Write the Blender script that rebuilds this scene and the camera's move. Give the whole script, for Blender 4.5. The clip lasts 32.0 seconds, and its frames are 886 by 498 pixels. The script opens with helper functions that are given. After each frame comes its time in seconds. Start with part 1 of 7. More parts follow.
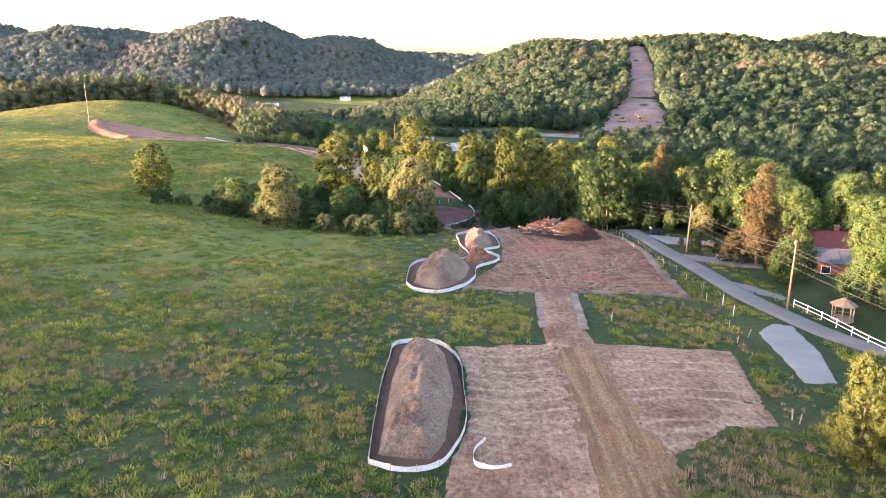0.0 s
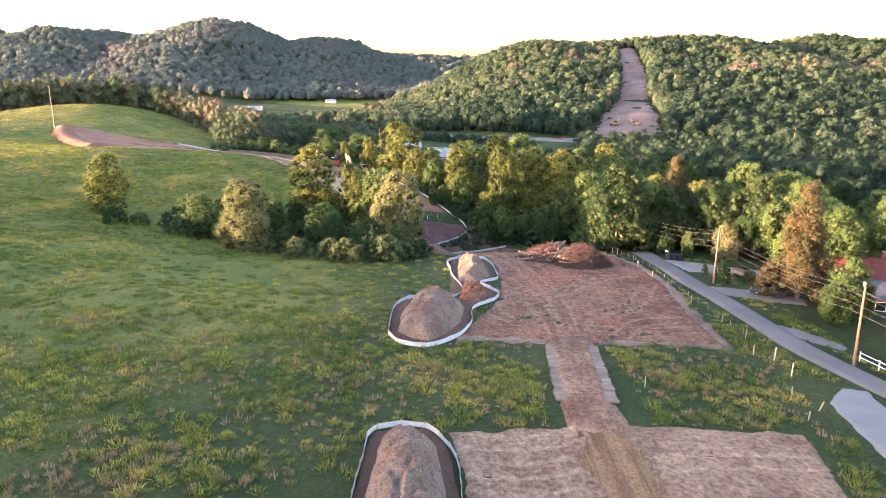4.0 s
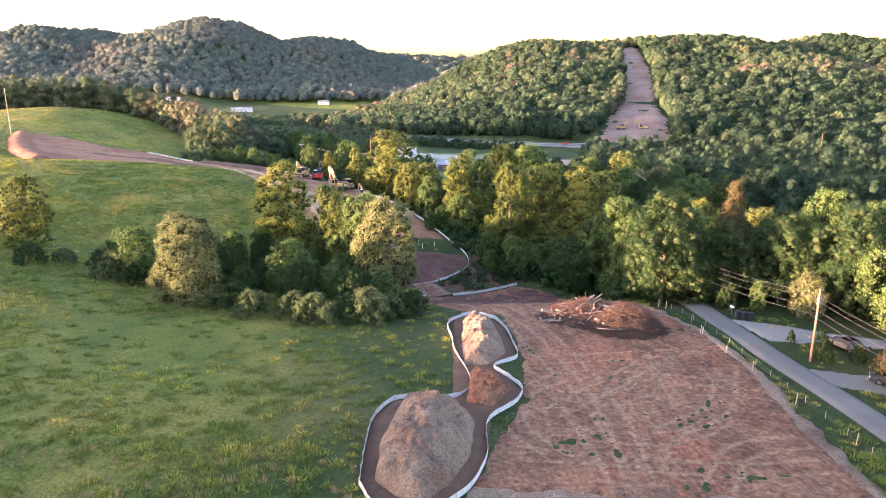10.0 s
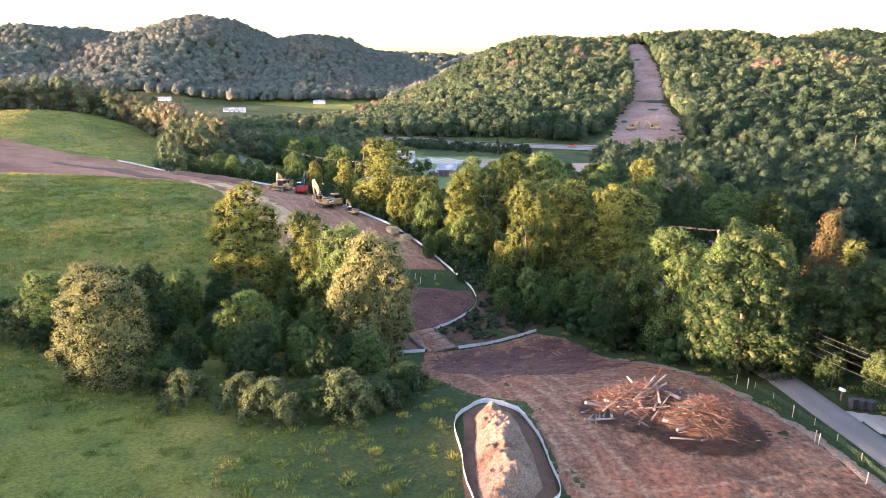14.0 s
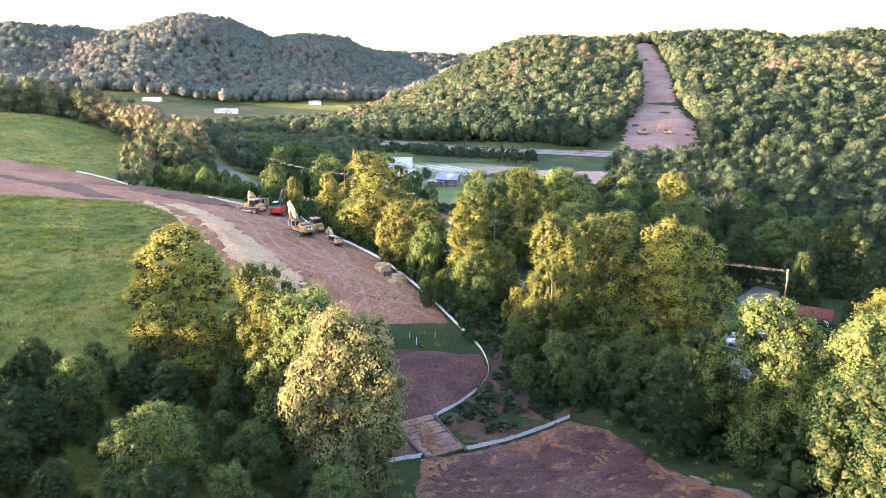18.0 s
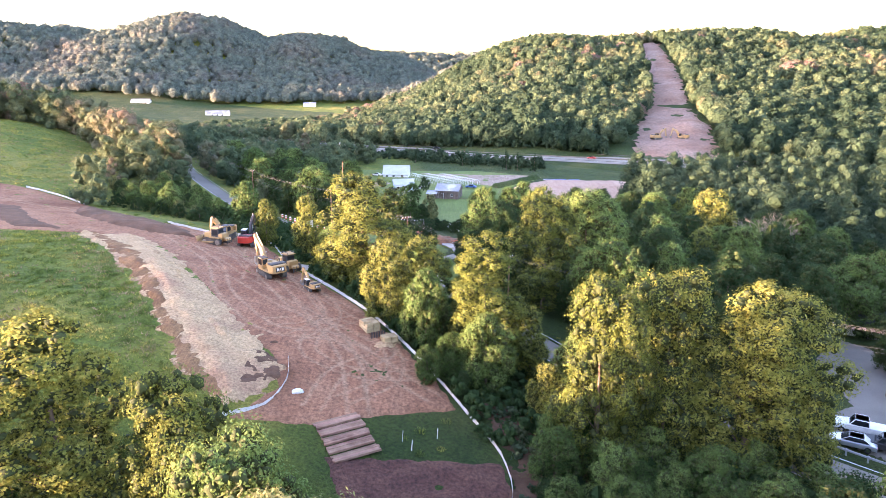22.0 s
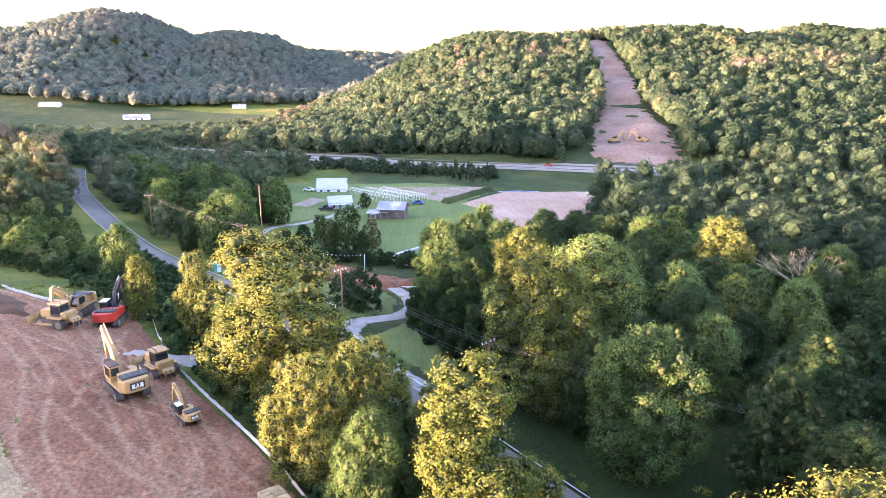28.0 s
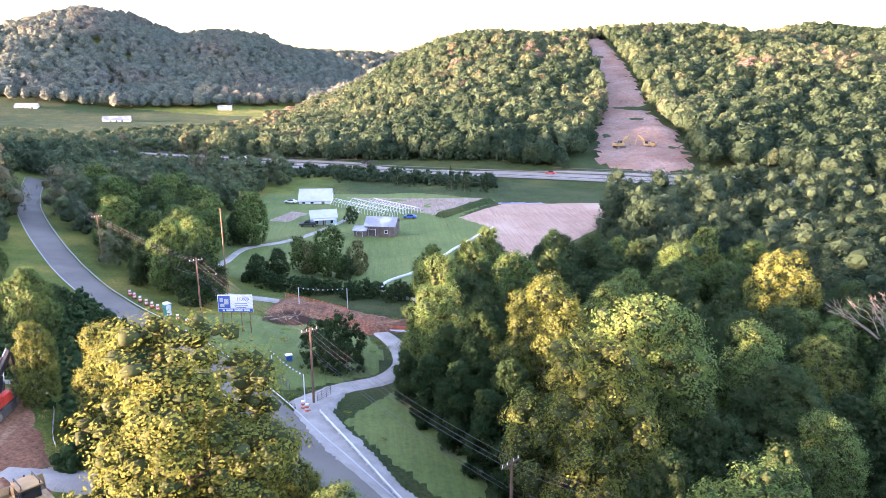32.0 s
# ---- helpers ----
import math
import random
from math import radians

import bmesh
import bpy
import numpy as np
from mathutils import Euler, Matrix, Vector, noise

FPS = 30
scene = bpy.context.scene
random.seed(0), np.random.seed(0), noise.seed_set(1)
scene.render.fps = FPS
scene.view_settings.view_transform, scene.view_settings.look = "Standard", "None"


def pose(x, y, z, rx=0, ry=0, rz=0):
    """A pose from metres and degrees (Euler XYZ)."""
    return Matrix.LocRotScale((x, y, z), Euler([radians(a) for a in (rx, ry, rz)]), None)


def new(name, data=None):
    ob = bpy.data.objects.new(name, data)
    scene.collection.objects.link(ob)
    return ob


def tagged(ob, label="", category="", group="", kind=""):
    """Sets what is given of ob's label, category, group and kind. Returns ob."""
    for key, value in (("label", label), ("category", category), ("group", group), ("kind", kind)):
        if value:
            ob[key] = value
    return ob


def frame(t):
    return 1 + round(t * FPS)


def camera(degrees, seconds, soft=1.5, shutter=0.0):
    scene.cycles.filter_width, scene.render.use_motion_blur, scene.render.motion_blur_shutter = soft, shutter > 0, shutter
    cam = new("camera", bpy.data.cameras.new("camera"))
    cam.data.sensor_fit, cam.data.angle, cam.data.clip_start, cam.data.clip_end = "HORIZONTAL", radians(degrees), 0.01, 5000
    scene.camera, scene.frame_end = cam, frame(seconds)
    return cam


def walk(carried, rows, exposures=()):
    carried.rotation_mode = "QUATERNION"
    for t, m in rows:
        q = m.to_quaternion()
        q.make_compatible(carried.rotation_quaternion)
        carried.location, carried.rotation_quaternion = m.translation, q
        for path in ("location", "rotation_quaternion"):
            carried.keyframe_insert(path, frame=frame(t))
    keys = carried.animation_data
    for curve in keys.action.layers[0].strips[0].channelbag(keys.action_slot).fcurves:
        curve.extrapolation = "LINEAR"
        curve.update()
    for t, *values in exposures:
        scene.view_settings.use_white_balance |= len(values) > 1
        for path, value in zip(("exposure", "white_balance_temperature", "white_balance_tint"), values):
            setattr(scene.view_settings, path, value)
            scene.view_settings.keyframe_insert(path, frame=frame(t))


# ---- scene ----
# ---- camera: seconds, place, turn to the left, tilt down, lean ----
cam = camera(64.8, 32.0, soft=0.55)
ROWS = [
    (0, -0.00, 0.00, 36.30, 0.92, 14.71, -0.10), (0.5, -0.02, 2.20, 36.30, 0.92, 14.69, -0.10), (1, -0.06, 4.41, 36.30, 0.89, 14.67, -0.10),
    (1.5, -0.12, 6.63, 36.31, 0.69, 14.67, -0.07), (2, -0.22, 8.87, 36.31, 0.22, 14.66, -0.07), (2.5, -0.31, 11.09, 36.32, -0.01, 14.64, -0.10),
    (3, -0.38, 13.28, 36.32, -0.03, 14.60, -0.11), (3.5, -0.43, 15.49, 36.32, -0.06, 14.57, -0.11), (5.5, -0.69, 24.44, 36.39, -0.24, 14.53, -0.19),
    (6, -0.78, 26.78, 36.40, -0.30, 14.52, -0.21), (6.5, -0.85, 29.12, 36.40, -0.34, 14.51, -0.25), (7, -0.85, 31.44, 36.41, -0.36, 14.49, -0.26),
    (7.5, -0.82, 33.75, 36.41, -0.35, 14.50, -0.25), (8, -0.79, 36.14, 36.42, -0.36, 14.50, -0.21), (8.5, -0.78, 38.71, 36.42, -0.36, 14.50, -0.17),
    (9, -0.78, 41.40, 36.43, -0.38, 14.49, -0.12), (9.5, -0.77, 44.20, 36.43, -0.38, 14.50, -0.13), (10, -0.80, 47.16, 36.43, -0.41, 14.53, -0.15),
    (10.5, -0.86, 50.24, 36.43, -0.43, 14.54, -0.13), (11, -0.93, 53.39, 36.42, -0.43, 14.56, -0.12), (11.5, -1.00, 56.59, 36.42, -0.44, 14.58, -0.12),
    (12, -1.04, 59.84, 36.41, -0.44, 14.61, -0.05), (12.5, -1.05, 63.17, 36.40, -0.42, 14.64, -0.01), (13, -1.06, 66.59, 36.39, -0.46, 14.65, 0.01),
    (13.5, -1.04, 70.08, 36.38, -0.45, 14.69, 0.04), (14, -1.05, 73.63, 36.37, -0.44, 14.69, 0.10), (14.5, -1.07, 77.20, 36.37, -0.42, 14.70, 0.13),
    (16.5, -1.20, 91.52, 36.30, -0.48, 14.69, 0.03), (17, -1.23, 95.11, 36.30, -0.49, 14.69, -0.02), (17.5, -1.27, 98.72, 36.29, -0.51, 14.72, -0.04),
    (18, -1.31, 102.35, 36.29, -0.53, 14.69, -0.03), (18.5, -1.34, 105.97, 36.29, -0.54, 14.67, -0.04), (19, -1.38, 109.56, 36.29, -0.54, 14.67, 0.01),
    (19.5, -1.44, 113.09, 36.29, -0.56, 14.67, 0.04), (20, -1.51, 116.55, 36.28, -0.58, 14.67, 0.05), (20.5, -1.57, 119.95, 36.28, -0.58, 14.66, 0.04),
    (21, -1.62, 123.32, 36.29, -0.61, 14.66, 0.03), (21.5, -1.66, 126.65, 36.29, -0.64, 14.67, 0.01), (22, -1.74, 129.94, 36.30, -0.65, 14.66, -0.00),
    (22.5, -1.84, 133.21, 36.30, -0.66, 14.68, -0.03), (23, -1.94, 136.44, 36.31, -0.67, 14.67, -0.04), (23.5, -2.00, 139.62, 36.31, -1.31, 14.69, 0.00),
    (24, -2.05, 142.78, 36.31, -2.80, 14.71, 0.10), (24.5, -2.11, 145.96, 36.31, -4.17, 14.73, 0.20), (25, -2.18, 149.14, 36.30, -5.36, 14.76, 0.26),
    (25.5, -2.23, 152.34, 36.30, -5.49, 14.78, 0.29), (27.5, -2.00, 165.29, 36.30, -5.52, 14.78, 0.23), (28, -1.85, 168.45, 36.30, -5.52, 14.77, 0.23),
    (28.5, -1.68, 171.61, 36.30, -5.52, 14.75, 0.19), (29, -1.51, 174.78, 36.31, -5.90, 14.76, 0.19), (29.5, -1.34, 177.94, 36.31, -6.18, 14.76, 0.20),
    (30, -1.15, 181.11, 36.32, -6.18, 14.77, 0.19), (30.5, -0.91, 184.29, 36.32, -6.18, 14.77, 0.15), (31, -0.67, 187.41, 36.31, -6.18, 14.79, 0.20),
    (31.5, -0.40, 190.51, 36.31, -6.16, 14.79, 0.21), (32, -0.12, 193.60, 36.31, -6.14, 14.79, 0.21),
]

def aim(x, y, z, turn, down, lean):
    return Matrix.Translation((x, y, z)) @ Euler((0, 0, radians(turn))).to_matrix().to_4x4() @ Euler((radians(90 - down), 0, 0)).to_matrix().to_4x4() @ Euler((0, 0, radians(-lean))).to_matrix().to_4x4()


walk(cam, [(r[0], aim(*r[1:])) for r in ROWS], exposures=[(0, 3.90, 6120, 40), (14, 3.88, 6080, 40), (20, 4.34, 5980, 42), (32, 4.30, 5950, 45)])

# ---- light ----
SUN_EL, SUN_AZ = 3.7, 258.0          # degrees; azimuth from +y towards +x
world = bpy.data.worlds.new("evening_sky")
scene.world = world
world.use_nodes = True
wn = world.node_tree.nodes
sky = wn.new("ShaderNodeTexSky")
sky.sky_type = "NISHITA"
sky.sun_disc = False
sky.sun_elevation = radians(SUN_EL)
sky.sun_rotation = radians(SUN_AZ)
sky.air_density, sky.dust_density, sky.ozone_density = 1.0, 0.85, 1.4
world.node_tree.links.new(sky.outputs[0], wn["Background"].inputs[0])
wn["Background"].inputs[1].default_value = 0.15
sun = new("sun", bpy.data.lights.new("sun", "SUN"))
sun.data.energy, sun.data.angle, sun.data.color = 3.5, radians(1.2), (1.0, 0.70, 0.40)
sd = Vector((math.sin(radians(SUN_AZ)) * math.cos(radians(SUN_EL)), math.cos(radians(SUN_AZ)) * math.cos(radians(SUN_EL)), math.sin(radians(SUN_EL))))
sun.rotation_mode = "QUATERNION"
sun.rotation_quaternion = sd.to_track_quat("Z", "Y")
tagged(sun, kind="structure")

# ---- materials ----
def mat(name, a, b, rough=0.85, scale=3.0, c=None, fine=40.0, bump=0.3, dist=0.03, metal=0.0, spread=0.0, sheen=0.0, translucent=0.0, grain=0.35, streak=None, dust=None):
    """Two-scale mottled surface: a to b by a broad noise, towards c by patches, grain by a fine noise."""
    m = bpy.data.materials.new(name)
    m.use_nodes = True
    nt = m.node_tree
    N, L = nt.nodes, nt.links
    bsdf = N["Principled BSDF"]
    tc = N.new("ShaderNodeNewGeometry")
    def tex(sc, detail=5.0, rgh=0.6):
        n = N.new("ShaderNodeTexNoise")
        n.inputs["Scale"].default_value, n.inputs["Detail"].default_value, n.inputs["Roughness"].default_value = sc, detail, rgh
        L.new(tc.outputs["Position"], n.inputs["Vector"])
        return n.outputs["Fac"]
    def ramp(fac, lo, hi):
        r = N.new("ShaderNodeMapRange")
        r.inputs["From Min"].default_value, r.inputs["From Max"].default_value = lo, hi
        L.new(fac, r.inputs["Value"])
        return r.outputs["Result"]
    def mix(fac, x, y, blend="MIX"):
        n = N.new("ShaderNodeMix")
        n.data_type, n.blend_type = "RGBA", blend
        if isinstance(fac, float):
            n.inputs[0].default_value = fac
        else:
            L.new(fac, n.inputs[0])
        for s, v in ((n.inputs[6], x), (n.inputs[7], y)):
            if isinstance(v, tuple):
                s.default_value = (*v, 1)
            else:
                L.new(v, s)
        return n.outputs[2]
    col = mix(ramp(tex(1 / scale), 0.35, 0.65), a, b)
    if c:
        col = mix(ramp(tex(0.37 / scale, 4.0, 0.55), 0.5, 0.68), col, c)
    if streak:
        mp = N.new("ShaderNodeMapping")
        mp.inputs["Rotation"].default_value = (0, 0, radians(streak[0]))
        mp.inputs["Scale"].default_value = (2.2, 0.09, 1)
        L.new(tc.outputs["Position"], mp.inputs["Vector"])
        sn = N.new("ShaderNodeTexNoise")
        sn.inputs["Scale"].default_value, sn.inputs["Detail"].default_value = streak[2], 4.0
        sn.inputs["Distortion"].default_value = 1.4
        L.new(mp.outputs["Vector"], sn.inputs["Vector"])
        col = mix(1.0, col, mix(ramp(sn.outputs["Fac"], 0.36, 0.64), (1 - streak[1],) * 3, (1 + streak[1],) * 3), "MULTIPLY")
    if dust:
        at = N.new("ShaderNodeAttribute")
        at.attribute_name = "dust"
        wr = N.new("ShaderNodeMath")
        wr.operation = "MULTIPLY"
        L.new(at.outputs["Fac"], wr.inputs[0])
        L.new(ramp(tex(2.5 / scale, 4.0, 0.7), 0.25, 0.6), wr.inputs[1])
        col = mix(wr.outputs[0], col, dust)
    fn = tex(fine / scale, 5.0, 0.72)
    lo = mix(grain, (1, 1, 1), (0.35, 0.35, 0.35))
    hi = mix(grain, (1, 1, 1), (1.6, 1.6, 1.6))
    col = mix(1.0, col, mix(ramp(fn, 0.3, 0.7), lo, hi), "MULTIPLY")
    if spread:
        oi = N.new("ShaderNodeObjectInfo")
        hs = N.new("ShaderNodeHueSaturation")
        v = N.new("ShaderNodeMapRange")
        v.inputs["To Min"].default_value, v.inputs["To Max"].default_value = 1 - spread, 1 + spread
        L.new(oi.outputs["Random"], v.inputs["Value"])
        L.new(v.outputs["Result"], hs.inputs["Value"])
        h = N.new("ShaderNodeMapRange")
        h.inputs["To Min"].default_value, h.inputs["To Max"].default_value = 0.5 + spread * 0.06, 0.5 - spread * 0.06
        L.new(oi.outputs["Random"], h.inputs["Value"])
        L.new(h.outputs["Result"], hs.inputs["Hue"])
        L.new(col, hs.inputs["Color"])
        col = hs.outputs["Color"]
    if translucent:
        leafy = N.new("ShaderNodeMapRange")
        leafy.inputs["To Min"].default_value, leafy.inputs["To Max"].default_value = 0.74, 1.26
        L.new(tc.outputs["Random Per Island"], leafy.inputs["Value"])
        one = N.new("ShaderNodeCombineColor")
        for s in ("Red", "Green", "Blue"):
            L.new(leafy.outputs["Result"], one.inputs[s])
        col = mix(1.0, col, one.outputs[0], "MULTIPLY")
    L.new(col, bsdf.inputs["Base Color"])
    bsdf.inputs["Roughness"].default_value, bsdf.inputs["Metallic"].default_value = rough, metal
    bsdf.inputs["Specular IOR Level"].default_value = 0.05 if translucent else 0.25 if rough > 0.6 else 0.5
    if sheen:
        bsdf.inputs["Sheen Weight"].default_value, bsdf.inputs["Sheen Roughness"].default_value = sheen, 0.3
        bsdf.inputs["Sheen Tint"].default_value = (min(1, b[0] * 6), min(1, b[1] * 6), min(1, b[2] * 6), 1)
    if bump:
        bp = N.new("ShaderNodeBump")
        bp.inputs["Strength"].default_value, bp.inputs["Distance"].default_value = bump, dist
        L.new(fn, bp.inputs["Height"])
        L.new(bp.outputs["Normal"], bsdf.inputs["Normal"])
    if translucent:
        tr = N.new("ShaderNodeBsdfTranslucent")
        L.new(col, tr.inputs["Color"])
        ms = N.new("ShaderNodeMixShader")
        ms.inputs[0].default_value = translucent
        L.new(bsdf.outputs[0], ms.inputs[1])
        L.new(tr.outputs[0], ms.inputs[2])
        L.new(ms.outputs[0], N["Material Output"].inputs["Surface"])
    return m


GRASS = mat("pasture_grass", (0.022, 0.043, 0.007), (0.039, 0.061, 0.010), 0.95, 6, (0.064, 0.075, 0.017), 17, 1.0, 0.45, grain=0.9)
DIRT = mat("red_clay", (0.145, 0.062, 0.032), (0.245, 0.122, 0.063), 0.95, 4, (0.290, 0.105, 0.049), 8, 1.0, 0.3, streak=(10, 0.14, 0.8), grain=1.0, dust=(0.300, 0.172, 0.095))
WET_DIRT = mat("dark_wet_clay", (0.080, 0.032, 0.022), (0.130, 0.056, 0.036), 0.8, 2.5, (0.165, 0.080, 0.052), 7, 1.0, 0.3, grain=1.0)
PAD_DIRT = mat("dry_brown_soil", (0.328, 0.196, 0.109), (0.214, 0.115, 0.064), 0.95, 3.2, (0.157, 0.077, 0.041), 7, 1.0, 0.22, streak=(88, 0.10, 2.0), grain=1.0, dust=(0.380, 0.240, 0.139))
TRACK_DIRT = mat("churned_track_soil", (0.200, 0.103, 0.044), (0.258, 0.140, 0.061), 0.95, 2.5, (0.161, 0.077, 0.033), 10, 1.0, 0.2, streak=(2, 0.20, 1.6), grain=0.7, dust=(0.310, 0.180, 0.082))
ROUTE_DIRT = mat("tracked_reddish_soil", (0.225, 0.100, 0.051), (0.288, 0.144, 0.077), 0.95, 7, (0.168, 0.067, 0.032), 18, 1.0, 0.14, streak=(-32, 0.10, 0.8), grain=0.9, dust=(0.327, 0.190, 0.106))
DARK_DIRT = mat("damp_dark_soil", (0.098, 0.051, 0.028), (0.140, 0.075, 0.043), 0.95, 2, (0.076, 0.041, 0.022), 6, 1.0, 0.2)
PALE_DIRT = mat("loose_pale_soil", (0.295, 0.210, 0.142), (0.221, 0.146, 0.094), 0.95, 1.6, (0.164, 0.099, 0.064), 9, 1.0, 0.3, grain=1.0)
HILL_DIRT = mat("bare_hill_soil", (0.311, 0.197, 0.141), (0.234, 0.130, 0.086), 0.95, 14, (0.354, 0.254, 0.194), 8, 1.0, 0.8, grain=0.55)
MEADOW = mat("mown_meadow", (0.089, 0.123, 0.029), (0.113, 0.152, 0.036), 0.95, 9, (0.145, 0.168, 0.047), 14, 1.0, 0.15, streak=(20, 0.10, 0.6))
FIELD_SOIL = mat("stripped_pale_soil", (0.37, 0.245, 0.170), (0.32, 0.20, 0.138), 0.95, 9, (0.42, 0.30, 0.215), 24, 0.8, 0.1, streak=(60, 0.14, 0.8), grain=0.4)
GRAVEL = mat("grey_gravel", (0.35, 0.315, 0.27), (0.28, 0.25, 0.212), 0.95, 1.5, (0.40, 0.365, 0.315), 20, 1.0, 0.05)
GARDEN_SOIL = mat("tilled_brown_soil", (0.23, 0.165, 0.12), (0.28, 0.21, 0.155), 0.95, 5, None, 30, 0.8, 0.08, streak=(120, 0.25, 1.2))
STRAW = mat("straw_cover", (0.488, 0.330, 0.172), (0.390, 0.250, 0.129), 0.95, 3, (0.320, 0.177, 0.101), 9, 1.0, 0.3, grain=0.8)
ASPHALT = mat("worn_asphalt", (0.164, 0.144, 0.116), (0.134, 0.118, 0.096), 0.9, 6, (0.185, 0.164, 0.132), 60, 0.2, 0.01)
CONCRETE = mat("pale_concrete", (0.244, 0.219, 0.180), (0.208, 0.187, 0.153), 0.85, 3, None, 40, 0.2, 0.01)
BARK = mat("grey_bark", (0.16, 0.12, 0.09), (0.10, 0.075, 0.055), 0.95, 0.8, None, 20, 0.6, 0.03)
LEAF_GREEN = mat("green_leaves", (0.081, 0.139, 0.037), (0.132, 0.194, 0.052), 0.7, 2.0, None, 22, 1.0, 0.12, spread=0.22, translucent=0.3, grain=0.6)
LEAF_YELLOW = mat("yellow_green_leaves", (0.133, 0.156, 0.031), (0.190, 0.203, 0.042), 0.7, 2.0, None, 22, 1.0, 0.12, spread=0.22, translucent=0.3, grain=0.6)
LEAF_PALE = mat("silvery_pale_leaves", (0.172, 0.184, 0.069), (0.236, 0.230, 0.090), 0.7, 2.0, None, 22, 1.0, 0.12, spread=0.15, translucent=0.3, grain=0.55)
LEAF_DULL = mat("dull_grey_green_leaves", (0.076, 0.103, 0.041), (0.110, 0.138, 0.055), 0.7, 2.0, None, 22, 1.0, 0.12, spread=0.18, translucent=0.3, grain=0.6)
LEAF_DARK = mat("dark_green_leaves", (0.024, 0.052, 0.018), (0.040, 0.072, 0.024), 0.7, 2.0, None, 22, 1.0, 0.12, spread=0.22, translucent=0.3, grain=0.6)
NEEDLE = mat("dull_brown_green_needles", (0.062, 0.054, 0.022), (0.098, 0.074, 0.030), 0.7, 1.5, None, 20, 1.0, 0.1, spread=0.15, translucent=0.12, grain=0.6)
CEDAR = mat("dark_cedar_needles", (0.022, 0.045, 0.020), (0.035, 0.062, 0.026), 0.7, 1.5, None, 20, 1.0, 0.1, spread=0.15, translucent=0.1, grain=0.6)
FAR_LEAF = mat("hillside_foliage", (0.045, 0.080, 0.030), (0.090, 0.120, 0.045), 0.8, 16, (0.13, 0.105, 0.05), 14, 1.0, 1.2, translucent=0.35)
# distance haze is put into this pale blue-grey base colour
HAZE_LEAF = mat("haze_paled_foliage", (0.116, 0.144, 0.114), (0.150, 0.172, 0.135), 0.9, 30, (0.158, 0.156, 0.128), 18, 0.0, 1.5, translucent=0.35)
# low sunlight on the left slopes is painted in as paler, yellower grass
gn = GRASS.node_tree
sun_tint = gn.nodes.new("ShaderNodeAttribute")
sun_tint.attribute_name = "sun_tint"
sunlit_mix = gn.nodes.new("ShaderNodeMix")
sunlit_mix.data_type, sunlit_mix.blend_type = "RGBA", "MULTIPLY"
sunlit_mix.inputs[7].default_value = (3.4, 2.5, 1.9, 1)
gn.links.new(sun_tint.outputs["Fac"], sunlit_mix.inputs[0])
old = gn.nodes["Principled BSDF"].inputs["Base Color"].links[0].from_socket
gn.links.new(old, sunlit_mix.inputs[6])
gn.links.new(sunlit_mix.outputs[2], gn.nodes["Principled BSDF"].inputs["Base Color"])
# each far crown takes its own tint between green, olive and russet
fn = FAR_LEAF.node_tree
ft = fn.nodes.new("ShaderNodeAttribute")
ft.attribute_name = "tint"
fr = fn.nodes.new("ShaderNodeValToRGB")
# ramp colours are lightened and blued to imitate haze over the hills
fr.color_ramp.elements[0].color, fr.color_ramp.elements[1].color = (0.040, 0.068, 0.036, 1), (0.235, 0.160, 0.125, 1)
for pos, colr in ((0.35, (0.080, 0.118, 0.062)), (0.62, (0.118, 0.146, 0.070)), (0.80, (0.160, 0.155, 0.088)), (0.93, (0.206, 0.148, 0.108))):
    fr.color_ramp.elements.new(pos).color = (*colr, 1)
fn.links.new(ft.outputs["Fac"], fr.inputs["Fac"])
speck = fn.nodes.new("ShaderNodeMix")
speck.data_type, speck.blend_type = "RGBA", "MULTIPLY"
speck.inputs[0].default_value = 1.0
island = fn.nodes.new("ShaderNodeMapRange")
island.inputs["To Min"].default_value, island.inputs["To Max"].default_value = 0.72, 1.28
geo = fn.nodes.new("ShaderNodeNewGeometry")
fn.links.new(geo.outputs["Random Per Island"], island.inputs["Value"])
fn.links.new(fr.outputs["Color"], speck.inputs[6])
fn.links.new(island.outputs["Result"], speck.inputs[7])
for target in (fn.nodes["Principled BSDF"].inputs["Base Color"], fn.nodes["Translucent BSDF"].inputs["Color"]):
    fn.links.new(speck.outputs[2], target)
# twig colour kept very dark so crown gaps read as shade
SHADE_TWIGS = mat("twigs_with_painted_shade", (0.034, 0.046, 0.012), (0.050, 0.062, 0.018), 0.9, 0.6, None, 12, 0.6, 0.05)
FENCE_FABRIC = mat("grey_white_fabric", (0.62, 0.61, 0.58), (0.52, 0.51, 0.48), 0.8, 2.0, None, 12, 0.1, 0.02)

# ---- shape of the land ----
GX = np.array([-600.0, -260, -150, -90, -45, -10, 15, 45, 90, 200, 600])
GY, GZ = [], []
def station(y, *z):
    GY.append(float(y))
    GZ.append([float(v) for v in z])


station(-300, 17, 20, 16, 13, 11, 9, 8, 7, 6, 4, 4)
station(-40, 15, 14, 12, 10.5, 9, 8, 7.5, 7, 6, 4, 4)
station(40, 17, 15, 12.5, 10.5, 8.7, 7.6, 7.2, 6.2, 5, 2, 4)
station(75, 17, 16, 13, 11, 8.8, 7.5, 7.0, 5.6, 4.2, 0, 3)
station(110, 19, 17, 13.5, 10.5, 7.3, 6.1, 5.8, 4.8, 3, -3, 2)
station(140, 19, 17, 13.5, 9.5, 4.6, 3.0, 3.4, 3.4, 1, -6, 0)
station(172, 19, 17, 13.5, 7.8, 1.5, -4, -5, -2.5, -3, -9, -4)
